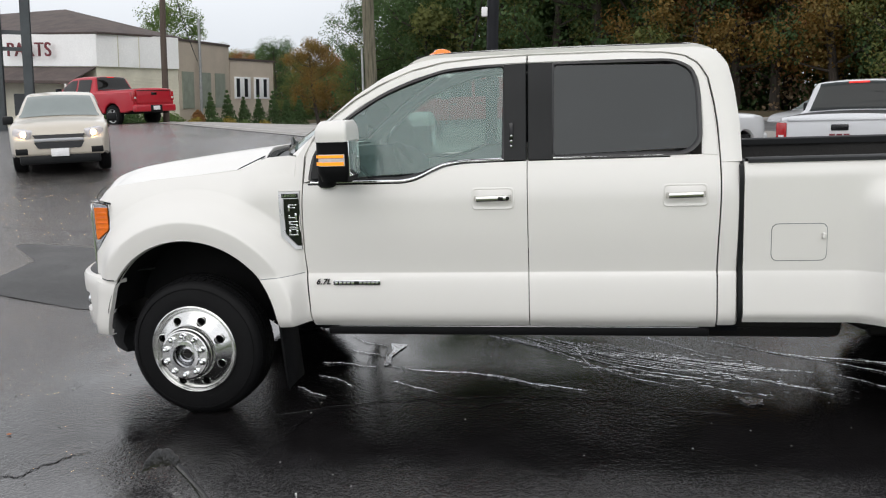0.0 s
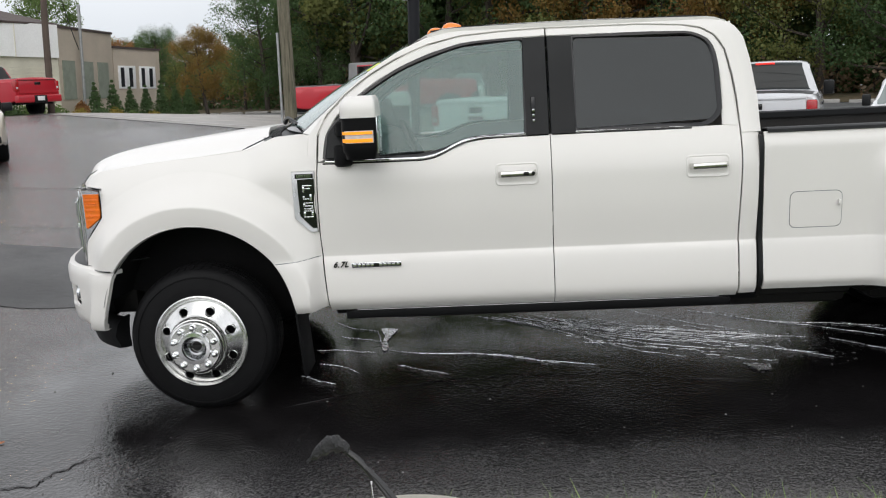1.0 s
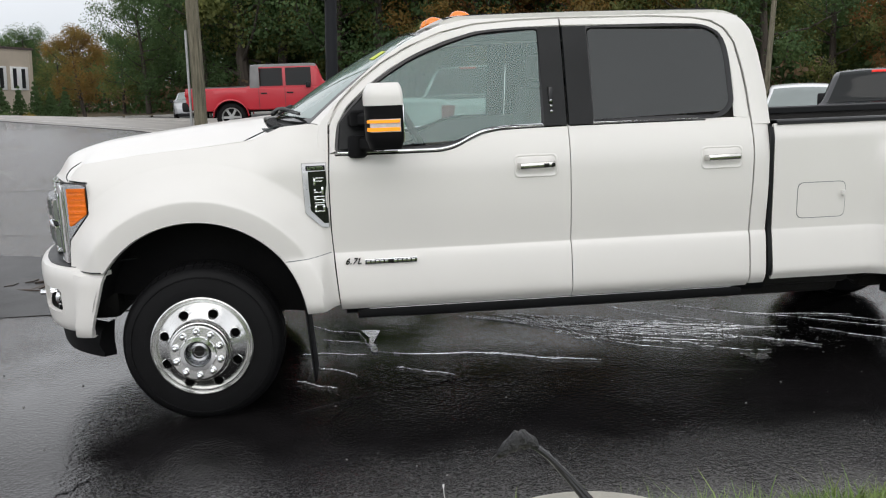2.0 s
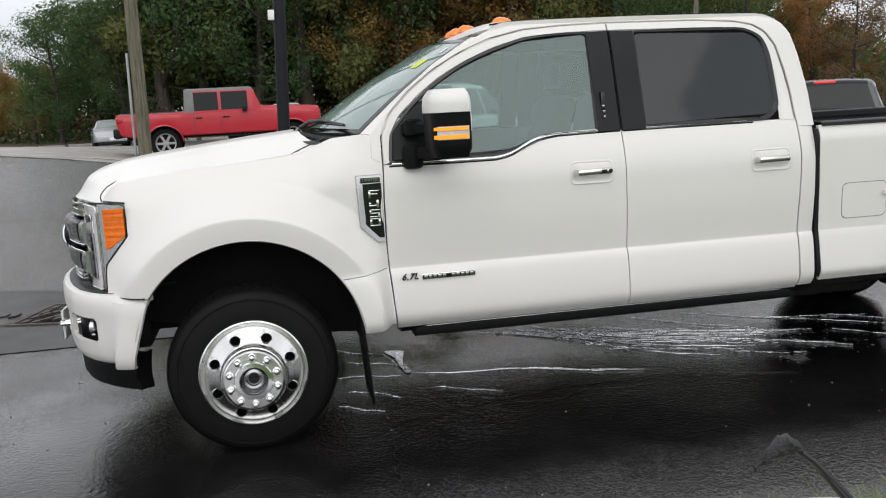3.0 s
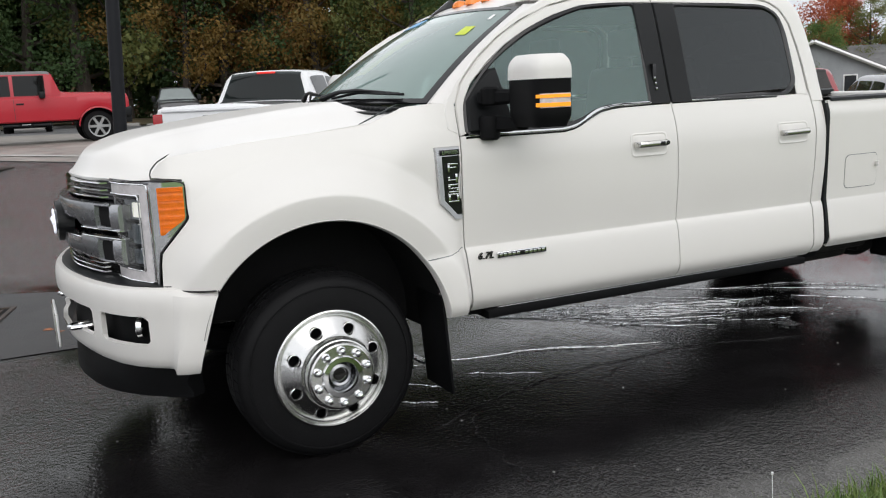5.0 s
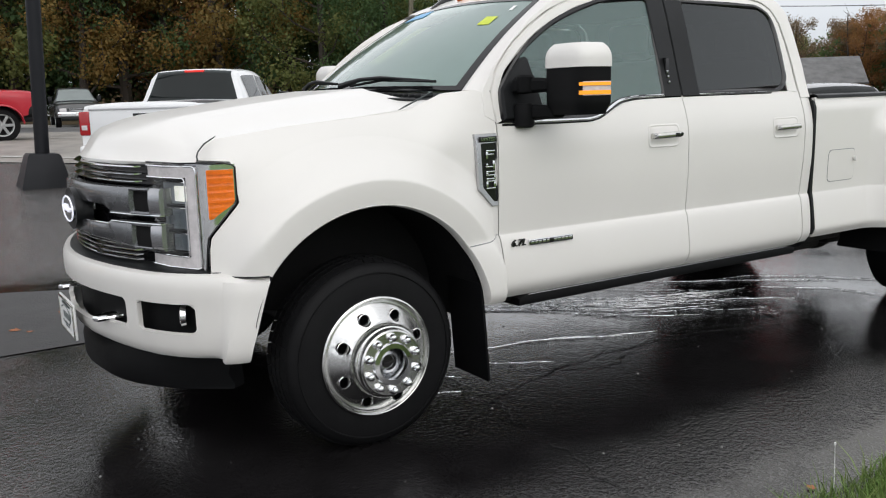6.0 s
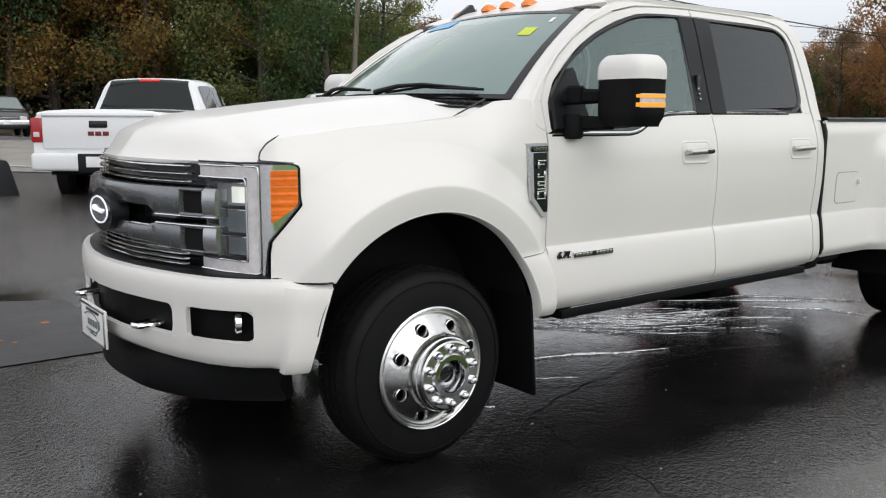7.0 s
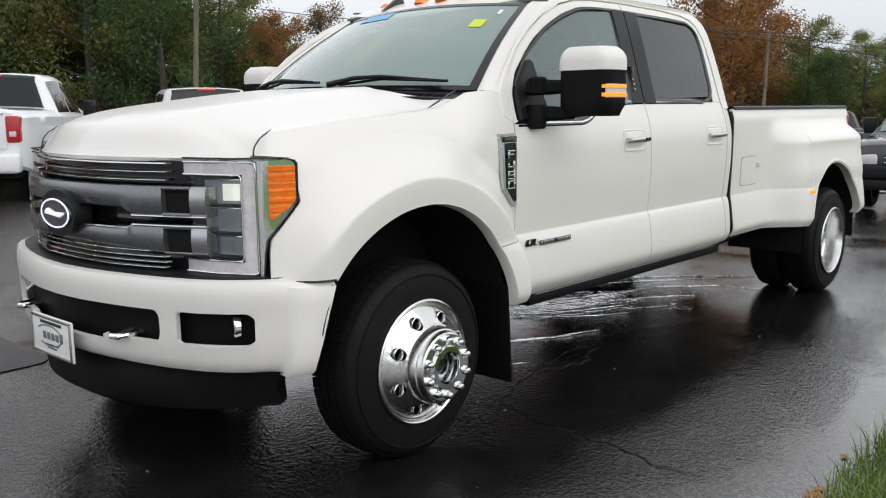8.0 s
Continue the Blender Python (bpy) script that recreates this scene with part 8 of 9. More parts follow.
SHAPES = {
    "pickup": dict(L=5.85, w=1.0, zb=0.50, wheels=(0.98, 4.68), r=0.40, cab=(1.35, 3.72), ws=(1.38, 2.08), rw=(3.50, 3.74), sides=((1.80, 2.62), (2.70, 3.46)),
                   top=[(0.0, 1.0), (0.03, 1.10), (0.25, 1.17), (1.0, 1.23), (1.35, 1.26), (1.5, 1.36), (2.05, 1.80), (2.3, 1.89), (2.8, 1.92), (3.4, 1.90), (3.52, 1.84), (3.72, 1.40), (3.76, 1.37), (5.80, 1.37), (5.85, 1.33)], belt=1.26, wt=0.74),
    "suv": dict(L=4.65, w=0.90, zb=0.33, wheels=(0.90, 3.62), r=0.35, cab=(1.05, 4.55), ws=(1.10, 1.82), rw=(4.12, 4.50), sides=((1.55, 2.28), (2.36, 3.20), (3.28, 3.95)),
                top=[(0.0, 0.72), (0.04, 0.80), (0.16, 0.90), (0.4, 0.985), (0.95, 1.055), (1.08, 1.08), (1.85, 1.52), (2.3, 1.60), (3.4, 1.59), (4.05, 1.53), (4.2, 1.44), (4.5, 1.04), (4.62, 0.94), (4.65, 0.86)], belt=0.99, wt=0.66),
    "sedan": dict(L=4.8, w=0.91, zb=0.28, wheels=(0.95, 3.75), r=0.33, cab=(1.25, 4.3), ws=(1.35, 2.12), rw=(3.3, 4.05), sides=((1.95, 2.60), (2.68, 3.40)),
                  top=[(0.0, 0.66), (0.05, 0.78), (0.4, 0.90), (1.3, 1.0), (1.4, 1.03), (2.1, 1.40), (2.5, 1.46), (3.2, 1.43), (3.5, 1.35), (4.1, 1.06), (4.7, 1.02), (4.8, 0.92)], belt=0.92, wt=0.60),
    "jeep": dict(L=5.5, w=0.86, zb=0.60, wheels=(0.80, 4.28), r=0.42, cab=(1.60, 3.75), ws=(1.66, 1.84), rw=(3.70, 3.74), sides=((2.0, 2.72), (2.80, 3.45)),
                 top=[(0.0, 1.16), (0.04, 1.24), (0.6, 1.28), (1.55, 1.32), (1.64, 1.35), (1.80, 1.76), (1.86, 1.84), (2.0, 1.86), (3.62, 1.86), (3.69, 1.85), (3.73, 1.30), (3.78, 1.26), (5.45, 1.26), (5.5, 1.24)], belt=1.20, wt=0.79),
}


def vehicle(name, shape, body, label, category, nose, heading, z=None, lit=False, roof_lamp=False, facing=True, roof_mat=None, tail_logo=None):
    """A parked or passing vehicle. nose: x, y of the middle of its front; heading: the way it points."""
    S = SHAPES[shape]
    hd = Vector((heading[0], heading[1], 0)).normalized()
    zz = ground_z(*nose) if z is None else z
    rot = Matrix.Rotation(math.atan2(-hd.y, -hd.x), 4, "Z")
    v = thing(name, label, category, m=Matrix.Translation((nose[0], nose[1], zz)) @ rot)
    top = hermite(S["top"])
    L, w0, belt, wt0, zb0, r = S["L"], S["w"], S["belt"], S["wt"], S["zb"], S["r"]
    ra = r + 0.07

    def hw(x):
        return w0 * (1 - 0.10 * max(0, (0.45 - x) / 0.45) ** 2 - 0.06 * max(0, (x - L + 0.35) / 0.35) ** 2)

    def low(x):
        z2 = zb0 + 0.06 * step(0.5, 0.0, x) + 0.08 * step(L - 0.5, L, x)
        for c in S["wheels"]:
            d2 = ra * ra - (x - c) ** 2
            if d2 > 0:
                z2 = max(z2, r + math.sqrt(d2))
        return z2

    def sect(x):
        """Half a cross-section from the sill to the middle of the top."""
        zt, w, zl = top(x), hw(x), low(x)
        if zt > belt + 0.14:
            k = min(1.0, (zt - belt) / 0.55)
            wt = w * (0.95 - (0.95 - wt0 / w0) * k)
            zs = belt
        else:
            wt, zs = w * 0.93, max(zl + 0.05, min(belt, zt - 0.05))
        zl = min(zl, zs - 0.04)
        return [(w * 0.94, zl), (w * 0.985, zl + 0.03), (w, zl + (zs - zl) * 0.35), (w, zl + (zs - zl) * 0.75), (w * 0.985, zs - 0.015), (w * 0.955, zs + 0.012), (wt + (w * 0.955 - wt) * 0.1, zt - 0.07 if zt > belt + 0.2 else max(zs + 0.016, zt - 0.03)),
                (wt * 0.95, zt - 0.018), (wt * 0.82, zt), (wt * 0.4, zt + 0.02), (0.0, zt + 0.024)]
    xs = set(lin(0, L, 44)) | {p[0] for p in S["top"]}
    for c in S["wheels"]:
        xs |= {c + ra * math.cos(t) for t in lin(0.02, math.pi - 0.02, 15)} | {c - ra - 0.004, c + ra + 0.004}
    xs = sorted(x for x in xs if 0 <= x <= L)
    b = bmesh.new()
    rows = []
    for x in xs:
        h = sect(x)
        rows.append([(x, -y, z2) for y, z2 in h] + [(x, y, z2) for y, z2 in reversed(h[:-1])])
    vs = sheet(b, rows)
    b.faces.new(vs[0])
    b.faces.new(list(reversed(vs[-1])))
    body_ob = part("body", b, [body, M["trim"], roof_mat or body], v, angle=38)
    for poly in body_ob.data.polygons:
        c = poly.center
        if shape in ("pickup", "jeep") and c.x > S["cab"][1] + 0.08 and c.z > S["top"][-2][1] - 0.05 and abs(c.y) < w0 * 0.86 and poly.normal.z > 0.8:
            poly.material_index = 1
        elif roof_mat is not None and (c.z > S["top"][7][1] - 0.06 or c.x > S["cab"][1] - 0.28 and c.z > belt + 0.10) and S["cab"][0] + 0.25 < c.x < S["cab"][1] + 0.05:
            poly.material_index = 2
    # glass
    def sidept(x, f, out=0.008):
        h = sect(x)
        (y1, z1), (y2, z2) = h[5], h[6]
        return (x, -(y1 + (y2 - y1) * f + out), z1 + (z2 - z1) * f)
    for xa, xb in S["sides"]:
        b = bmesh.new()
        rows = []
        for x in lin(xa, xb, 10):
            rows.append([sidept(x, f) for f in lin(0.08, 0.94, 5)])
        sheet(b, rows)
        b2 = mirrored(b)
        part("side_window", b, M["glass_car"], v)
        part("side_window", b2, M["glass_car"], v)
    for nm, (xa, xb) in (("windscreen", S["ws"]), ("rear_window", S["rw"])):
        b = bmesh.new()
        rows = []
        up = 1 if nm == "windscreen" else -1
        for x in lin(xa + 0.02 * up, xb - 0.0, 12):
            h = sect(x)
            wy = h[7][0] * (0.95 if nm == "windscreen" else 0.92)
            off = 0.012
            rows.append([(x - off * up, yy, top(x) + 0.024 - 0.03 * (yy / max(0.1, wy)) ** 2 + off) for yy in lin(-wy, wy, 12)])
        sheet(b, rows)
        part(nm, b, M["glass_front"] if nm == "windscreen" else M["glass_car"], v)
    # underside, wheels
    b = bmesh.new()
    box(b, 0.2, L - 0.2, -w0 * 0.8, w0 * 0.8, zb0 - 0.05, zb0 + 0.25)
    for c in S["wheels"]:
        box(b, c - ra * 0.99, c + ra * 0.99, -w0 * 0.7, w0 * 0.7, zb0, r + ra * 0.98)
    part("underbody", b, M["dark"], v)
    for c in S["wheels"]:
        for sd in (-1, 1):
            road_wheel(v, c, sd * (w0 + 0.0), r, 0.24, sd)
    # mirrors
    for sd in (-1, 1):
        b = bmesh.new()
        xm = S["ws"][0] + 0.42
        box(b, xm - 0.06, xm + 0.08, sd * (w0 + 0.10) - 0.10, sd * (w0 + 0.10) + 0.10, belt - 0.02, belt + (0.26 if shape == "pickup" else 0.15), 0.03)
        part("wing_mirror", b, M["trim"], v)
    # front: grille, lamps, bumper, plate
    suv = shape == "suv"
    zn = 0.91 if suv else S["top"][0][1]
    b = bmesh.new()
    if suv:
        for zt2, zl2, wt2, wl2, xf in ((0.765, 0.705, 0.47, 0.42, -0.068), (0.630, 0.505, 0.45, 0.38, -0.088)):
            lo4 = [b.verts.new(p) for p in ((xf, -wl2, zl2), (xf, wl2, zl2), (0.1, wl2, zl2), (0.1, -wl2, zl2))]
            hi4 = [b.verts.new(p) for p in ((xf + 0.01, -wt2, zt2), (xf + 0.01, wt2, zt2), (0.1, wt2, zt2), (0.1, -wt2, zt2))]
            b.faces.new(lo4)
            b.faces.new(hi4)
            for e4 in range(4):
                b.faces.new((lo4[e4], lo4[(e4 + 1) % 4], hi4[(e4 + 1) % 4], hi4[e4]))
    else:
        box(b, -0.035, 0.05, -w0 * 0.46, w0 * 0.46, zn - 0.30, zn - 0.06, 0.03)
    gr = part("grille", b, M["gloss_black"], v)
    if suv:
        b = bmesh.new()
        box(b, -0.095, 0.04, -0.44, 0.44, 0.638, 0.695, 0.015, 3)
        part("grille_bar", b, M["silver"] if body is M["beige"] else body, gr)
    for k in range(0 if suv else 3):
        b = bmesh.new()
        box(b, -0.05, 0.0, -w0 * 0.44, w0 * 0.44, zn - 0.265 + 0.075 * k, zn - 0.235 + 0.075 * k, 0.006)
        part("grille_bar", b, M["chrome_dark"], gr)
    for sd in (-1, 1):
        b = bmesh.new()
        sl = 0.10 if shape in ("suv", "sedan") else 0.0
        box(b, -0.085 if suv else -0.02, 0.26, sd * w0 * 0.70 - 0.16, sd * w0 * 0.70 + 0.17, zn - 0.24 + (0.02 if suv else 0), zn - (0.03 if suv else 0.04), 0.05, 3, Matrix.Translation((0.02 + sl * 0.6, sd * w0 * 0.7, zn - 0.1)) @ Matrix.Rotation(radians(-28 * sd * (1 if sl else 0.2)), 4, "Z") @ Matrix.Rotation(radians(10 * sd * (1 if sl else 0)), 4, "X") @ Matrix.Translation((-0.02, -sd * w0 * 0.7, -zn + 0.1)))
        hl = part("headlamp", b, M["drl"], v, "lit headlamp" if lit else "")
        if lit:
            b = bmesh.new()
            lathe(b, [(0.055, 0.05), (0.055, 0.0), (0.03, -0.015), (0.001, -0.02)], 16, Matrix.Translation((-0.055, sd * w0 * 0.68, zn - 0.13)) @ Matrix.Rotation(radians(-90), 4, "Z"))
            part("bulb", b, M["lamp_warm"], hl)
        if shape == "suv":
            b = bmesh.new()
            box(b, -0.075, 0.2, sd * w0 * 0.74 - 0.12, sd * w0 * 0.74 + 0.12, zb0 + 0.06, zb0 + 0.20, 0.03, 2)
            part("fog_pocket", b, M["trim"], v)
    b = bmesh.new()
    hb = 0.30 if shape in ("pickup", "jeep") else 0.36
    box(b, -0.07, 0.40, -w0 * (0.95 if hb < 0.35 else 0.90), w0 * (0.95 if hb < 0.35 else 0.90), zb0 + 0.03, zb0 + (0.38 if suv else hb), 0.07, 4)
    part("bumper", b, M["trim"] if body is M["black_paint"] else M["chrome"] if shape == "pickup" and body is not M["plain_white"] else (body if shape != "jeep" else M["trim"]), v)
    b = bmesh.new()
    box(b, -0.06, 0.3, -w0 * 0.8, w0 * 0.8, zb0 - 0.12, zb0 + 0.05, 0.03)
    part("lower_valance", b, M["trim"], v)
    b = bmesh.new()
    box(b, -0.115, -0.085, -0.16, 0.16, zb0 + (0.02 if suv else 0.10), zb0 + (0.17 if suv else 0.26), 0.004)
    part("front_plate", b, M["plate"], v)
    # rear: lamps, bumper, plate, handle
    zr = S["top"][-1][1]
    if shape in ("pickup", "jeep"):
        b = bmesh.new()
        box(b, L - 0.03, L + 0.035, -w0 * 0.80, w0 * 0.80, zb0 + 0.33, zr + 0.02, 0.025, 3)
        tg = part("tailgate", b, body, v)
        b = bmesh.new()
        box(b, L + 0.02, L + 0.05, -w0 * 0.79, w0 * 0.79, zr - 0.045, zr - 0.02, 0.006)
        part("tailgate_lip", b, M["silver"] if body is not M["red"] else M["trim"], tg)
        b = bmesh.new()
        box(b, L + 0.025, L + 0.05, -0.13, 0.13, zr - 0.20, zr - 0.10, 0.012)
        part("handle", b, M["gloss_black"], tg)
        if tail_logo:
            for k in range(3):
                b = bmesh.new()
                x = -0.15 + 0.105 * k
                box(b, L + 0.03, L + 0.045, x, x + 0.085, zr - 0.31, zr - 0.25, 0.004)
                part("emblem_bar", b, M[tail_logo], tg)
        lamp_y, lamp_w, z0, z1 = w0 * 0.88, 0.085, zb0 + 0.42, zr - 0.06
    else:
        lamp_y, lamp_w, z0, z1 = w0 * 0.74, 0.15, belt - 0.18, belt + 0.06
    for sd in (-1, 1):
        b = bmesh.new()
        xt = L if shape in ("pickup", "jeep") else L - 0.06
        box(b, xt - 0.18, xt + 0.03, sd * lamp_y - lamp_w, sd * lamp_y + lamp_w, z0, z1, 0.03, 3)
        tl = part("tail_lamp", b, M["red_lens"], v)
        b = bmesh.new()
        box(b, xt + 0.02, xt + 0.036, sd * lamp_y - lamp_w * 0.5, sd * lamp_y + lamp_w * 0.5, z0 + 0.08, z0 + 0.15, 0.004)
        part("reverse_lamp", b, M["drl"], tl)
    b = bmesh.new()
    box(b, L - 0.1, L + 0.13, -w0 * 0.95, w0 * 0.95, zb0 + 0.02, zb0 + 0.28, 0.05, 3)
    rb = part("rear_bumper", b, body if shape != "jeep" else M["trim"], v)
    b = bmesh.new()
    box(b, L + 0.06, L + 0.14, -0.28, 0.28, zb0 + 0.0, zb0 + 0.27, 0.02)
    part("plate_recess", b, M["trim"], rb)
    b = bmesh.new()
    box(b, L + 0.135, L + 0.15, -0.155, 0.155, zb0 + 0.08, zb0 + 0.23, 0.004)
    part("rear_plate", b, M["plate"], rb)
    if shape == "pickup":
        b = bmesh.new()
        xt = S["rw"][0] + 0.0
        box(b, xt - 0.10, xt + 0.04, -0.17, 0.17, 1.862, 1.905, 0.012)
        part("brake_lamp", b, M["red_lit"], v, "red third brake lamp")
    # door seams and handles
    for sd in (-1, 1):
        for xa, xb in S["sides"][:2]:
            b = bmesh.new()
            x = xb + 0.03
            h = sect(x)
            sheet(b, [[(x - 0.006, sd * (y + 0.003), z2) for y, z2 in h[1:6]], [(x + 0.006, sd * (y + 0.003), z2) for y, z2 in h[1:6]]])
            part("door_seam", b, M["ink"], v)
            b = bmesh.new()
            box(b, xb - 0.20, xb - 0.02, sd * (w0 + 0.012) - 0.014, sd * (w0 + 0.012) + 0.014, belt - 0.16, belt - 0.12, 0.008)
            part("door_handle", b, M["trim"] if body is not M["plain_white"] else body, v)
    if shape == "jeep":
        for c in S["wheels"]:
            for sd in (-1, 1):
                b = bmesh.new()
                rws = []
                for t in lin(radians(5), radians(175), 14):
                    x, z2 = c + (ra + 0.01) * math.cos(t), r + (ra + 0.01) * math.sin(t)
                    rws.append([(x, sd * (w0 - 0.02), z2), (x, sd * (w0 + 0.14), z2 + 0.02), (x, sd * (w0 + 0.15), z2 - 0.02)])
                sheet(b, rws)
                thick(b, 0.03)
                part("fender_flare", b, body, v)
    return v


M["lamp_warm"] = surface("warm_lit_lamp", (0.9, 0.85, 0.7), 0.2, emit=(1.0, 0.60, 0.26, 34.0))


def parked(name, shape, body, label, category, tail, heading, **kw):
    hd = Vector((heading[0], heading[1], 0)).normalized()
    L = SHAPES[shape]["L"]
    return vehicle(name, shape, body, label, category, (tail[0] + hd.x * L, tail[1] + hd.y * L), heading, **kw)


ROW = (0.6, 0.8)
parked("pickup_truck", "pickup", M["plain_white"], "white work pickup parked tail-on with a red brake lamp", "pickup truck", (1.62, 9.05), ROW, z=0.12, tail_logo="sign_red")
M["silver_white"] = paint("silver_white_paint", (0.62, 0.63, 0.65), 0.05)
parked("pickup_truck", "pickup", M["silver_white"], "silver-white pickup parked tail-on beyond the bed", "pickup truck", (6.2, 9.1), (0.38, 0.925), z=-0.04, tail_logo="sign_red")
parked("pickup_truck", "pickup", M["grey_paint"], "dark grey pickup parked in the row", "pickup truck", (8.0, 6.2), ROW, z=-0.20)
parked("pickup_truck", "pickup", M["dark_red"], "dark red pickup parked in the row", "pickup truck", (10.1, 5.2), ROW, z=-0.24)
parked("suv", "suv", M["grey_paint"], "dark grey SUV at the end of the row", "SUV", (12.7, 4.9), ROW, z=-0.10)
vehicle("pickup_truck", "pickup", M["plain_white"], "white pickup facing the lot beyond the row", "pickup truck", (11.6, 14.6), (-0.45, -0.9), z=-0.50)
vehicle("suv", "suv", M["beige"], "champagne SUV with lit headlamps on the wet lot", "SUV", (-7.8, 9.9), (0.50, -0.866), z=0.66, lit=True)
parked("pickup_truck", "pickup", M["red"], "red single cab pickup on the road", "pickup truck", (-13.8, 25.5), (-0.90, 0.36))
vehicle("pickup_truck", "jeep", M["red"], "red crew cab off-road pickup with a grey top", "pickup truck", (1.75, 20.95), (1.0, 0.03), z=0.62, roof_mat=M["grey_roof"])
vehicle("suv", "suv", M["plain_white"], "white compact SUV across the road", "SUV", (-5.3, 42.5), (0.35, -0.9))
vehicle("car", "sedan", M["silver"], "silver car across the road", "car", (-7.6, 43.5), (0.2, -0.95))
parked("suv", "suv", M["black_paint"], "black compact SUV parked across the road", "SUV", (-0.5, 34.0), (0.05, 1.0))
vehicle("pickup_truck", "pickup", M["plain_white"], "white pickup parked nose-on across the road", "pickup truck", (1.5, 45.0), (-0.05, -1.0))
vehicle("car", "sedan", M["silver"], "silver sedan parked by the trees", "car", (10.4, 33.0), (-0.75, -0.5), z=-0.15)
vehicle("pickup_truck", "pickup", M["black_paint"], "black pickup parked nose-on beyond the row", "pickup truck", (12.6, 0.20), (-1.0, -0.05))
parked("pickup_truck", "pickup", M["black_paint"], "black pickup parked far along the lot", "pickup truck", (24.5, 4.6), (0.8, 0.6), z=-0.62)
vehicle("pickup_truck", "pickup", M["grey_paint"], "dark pickup parked nose-on across the road", "pickup truck", (6.4, 39.5), (-0.1, -1.0))


# ==== shrubs and trees ====
def foliage(name, a, b2, rough=0.6):
    """Leaves: each its own tint, part of the light passing through."""
    m = surface(name, a, rough, scale=0.5, fine=8, bump=0, second=b2, per_island=0.40, var=0.25, spec=0.2)
    nt = m.node_tree
    b = next(n for n in nt.nodes if n.type == "BSDF_PRINCIPLED")
    out = next(n for n in nt.nodes if n.type == "OUTPUT_MATERIAL")
    tl = nt.nodes.new("ShaderNodeBsdfTranslucent")
    bright = put(nt, "ShaderNodeMix")
    bright.data_type, bright.blend_type = "RGBA", "MULTIPLY"
    bright.inputs["Factor"].default_value = 1.0
    bright.inputs["B"].default_value = (1.5, 1.45, 1.2, 1)
    nt.links.new(b.inputs["Base Color"].links[0].from_socket, bright.inputs["A"])
    nt.links.new(bright.outputs["Result"], tl.inputs["Color"])
    mx = nt.nodes.new("ShaderNodeMixShader")
    mx.inputs[0].default_value = 0.45
    nt.links.new(b.outputs[0], mx.inputs[1])
    nt.links.new(tl.outputs[0], mx.inputs[2])
    nt.links.new(mx.outputs[0], out.inputs[0])
    return m


M["bark"] = surface("bark", (0.075, 0.06, 0.048), 0.9, scale=2, fine=12, bump=0.6, second=(0.04, 0.033, 0.028), stretch=(3, 3, 0.5))
LEAVES = [foliage("dark_green_leaves", (0.053, 0.102, 0.043), (0.112, 0.168, 0.066)), foliage("green_leaves", (0.086, 0.152, 0.053), (0.173, 0.231, 0.076)),
          foliage("olive_leaves", (0.109, 0.139, 0.049), (0.206, 0.206, 0.069)), foliage("rust_leaves", (0.214, 0.107, 0.049), (0.330, 0.181, 0.069)),
          foliage("yellow_leaves", (0.330, 0.247, 0.058), (0.198, 0.181, 0.049)), foliage("brown_leaves", (0.148, 0.116, 0.079), (0.214, 0.145, 0.086)),
          foliage("red_leaves", (0.330, 0.074, 0.049), (0.462, 0.148, 0.066)), foliage("ochre_leaves", (0.281, 0.165, 0.046), (0.140, 0.124, 0.046))]


def leaf_cloud(bm2, centre, radius, count, size, rng2, flat=0.8):
    for _ in range(count):
        d = Vector((rng2.gauss(0, 1), rng2.gauss(0, 1), rng2.gauss(0, flat))).normalized() * radius * rng2.random() ** 0.45
        c = centre + d
        nrm = (d.normalized() * 0.9 + Vector((rng2.gauss(0, 0.55), rng2.gauss(0, 0.55), rng2.gauss(0.35, 0.5)))).normalized()
        a = nrm.orthogonal().normalized()
        a.rotate(Matrix.Rotation(rng2.uniform(0, 6.28), 3, nrm))
        b3 = nrm.cross(a)
        s = size * rng2.uniform(0.5, 1.3)
        v = [bm2.verts.new(c + a * s * p + b3 * s * q + nrm * s * h) for p, q, h in ((-0.5, -0.15, 0), (0.0, -0.42, 0.10), (0.55, 0.0, 0), (0.05, 0.42, -0.08))]
        bm2.faces.new(v)


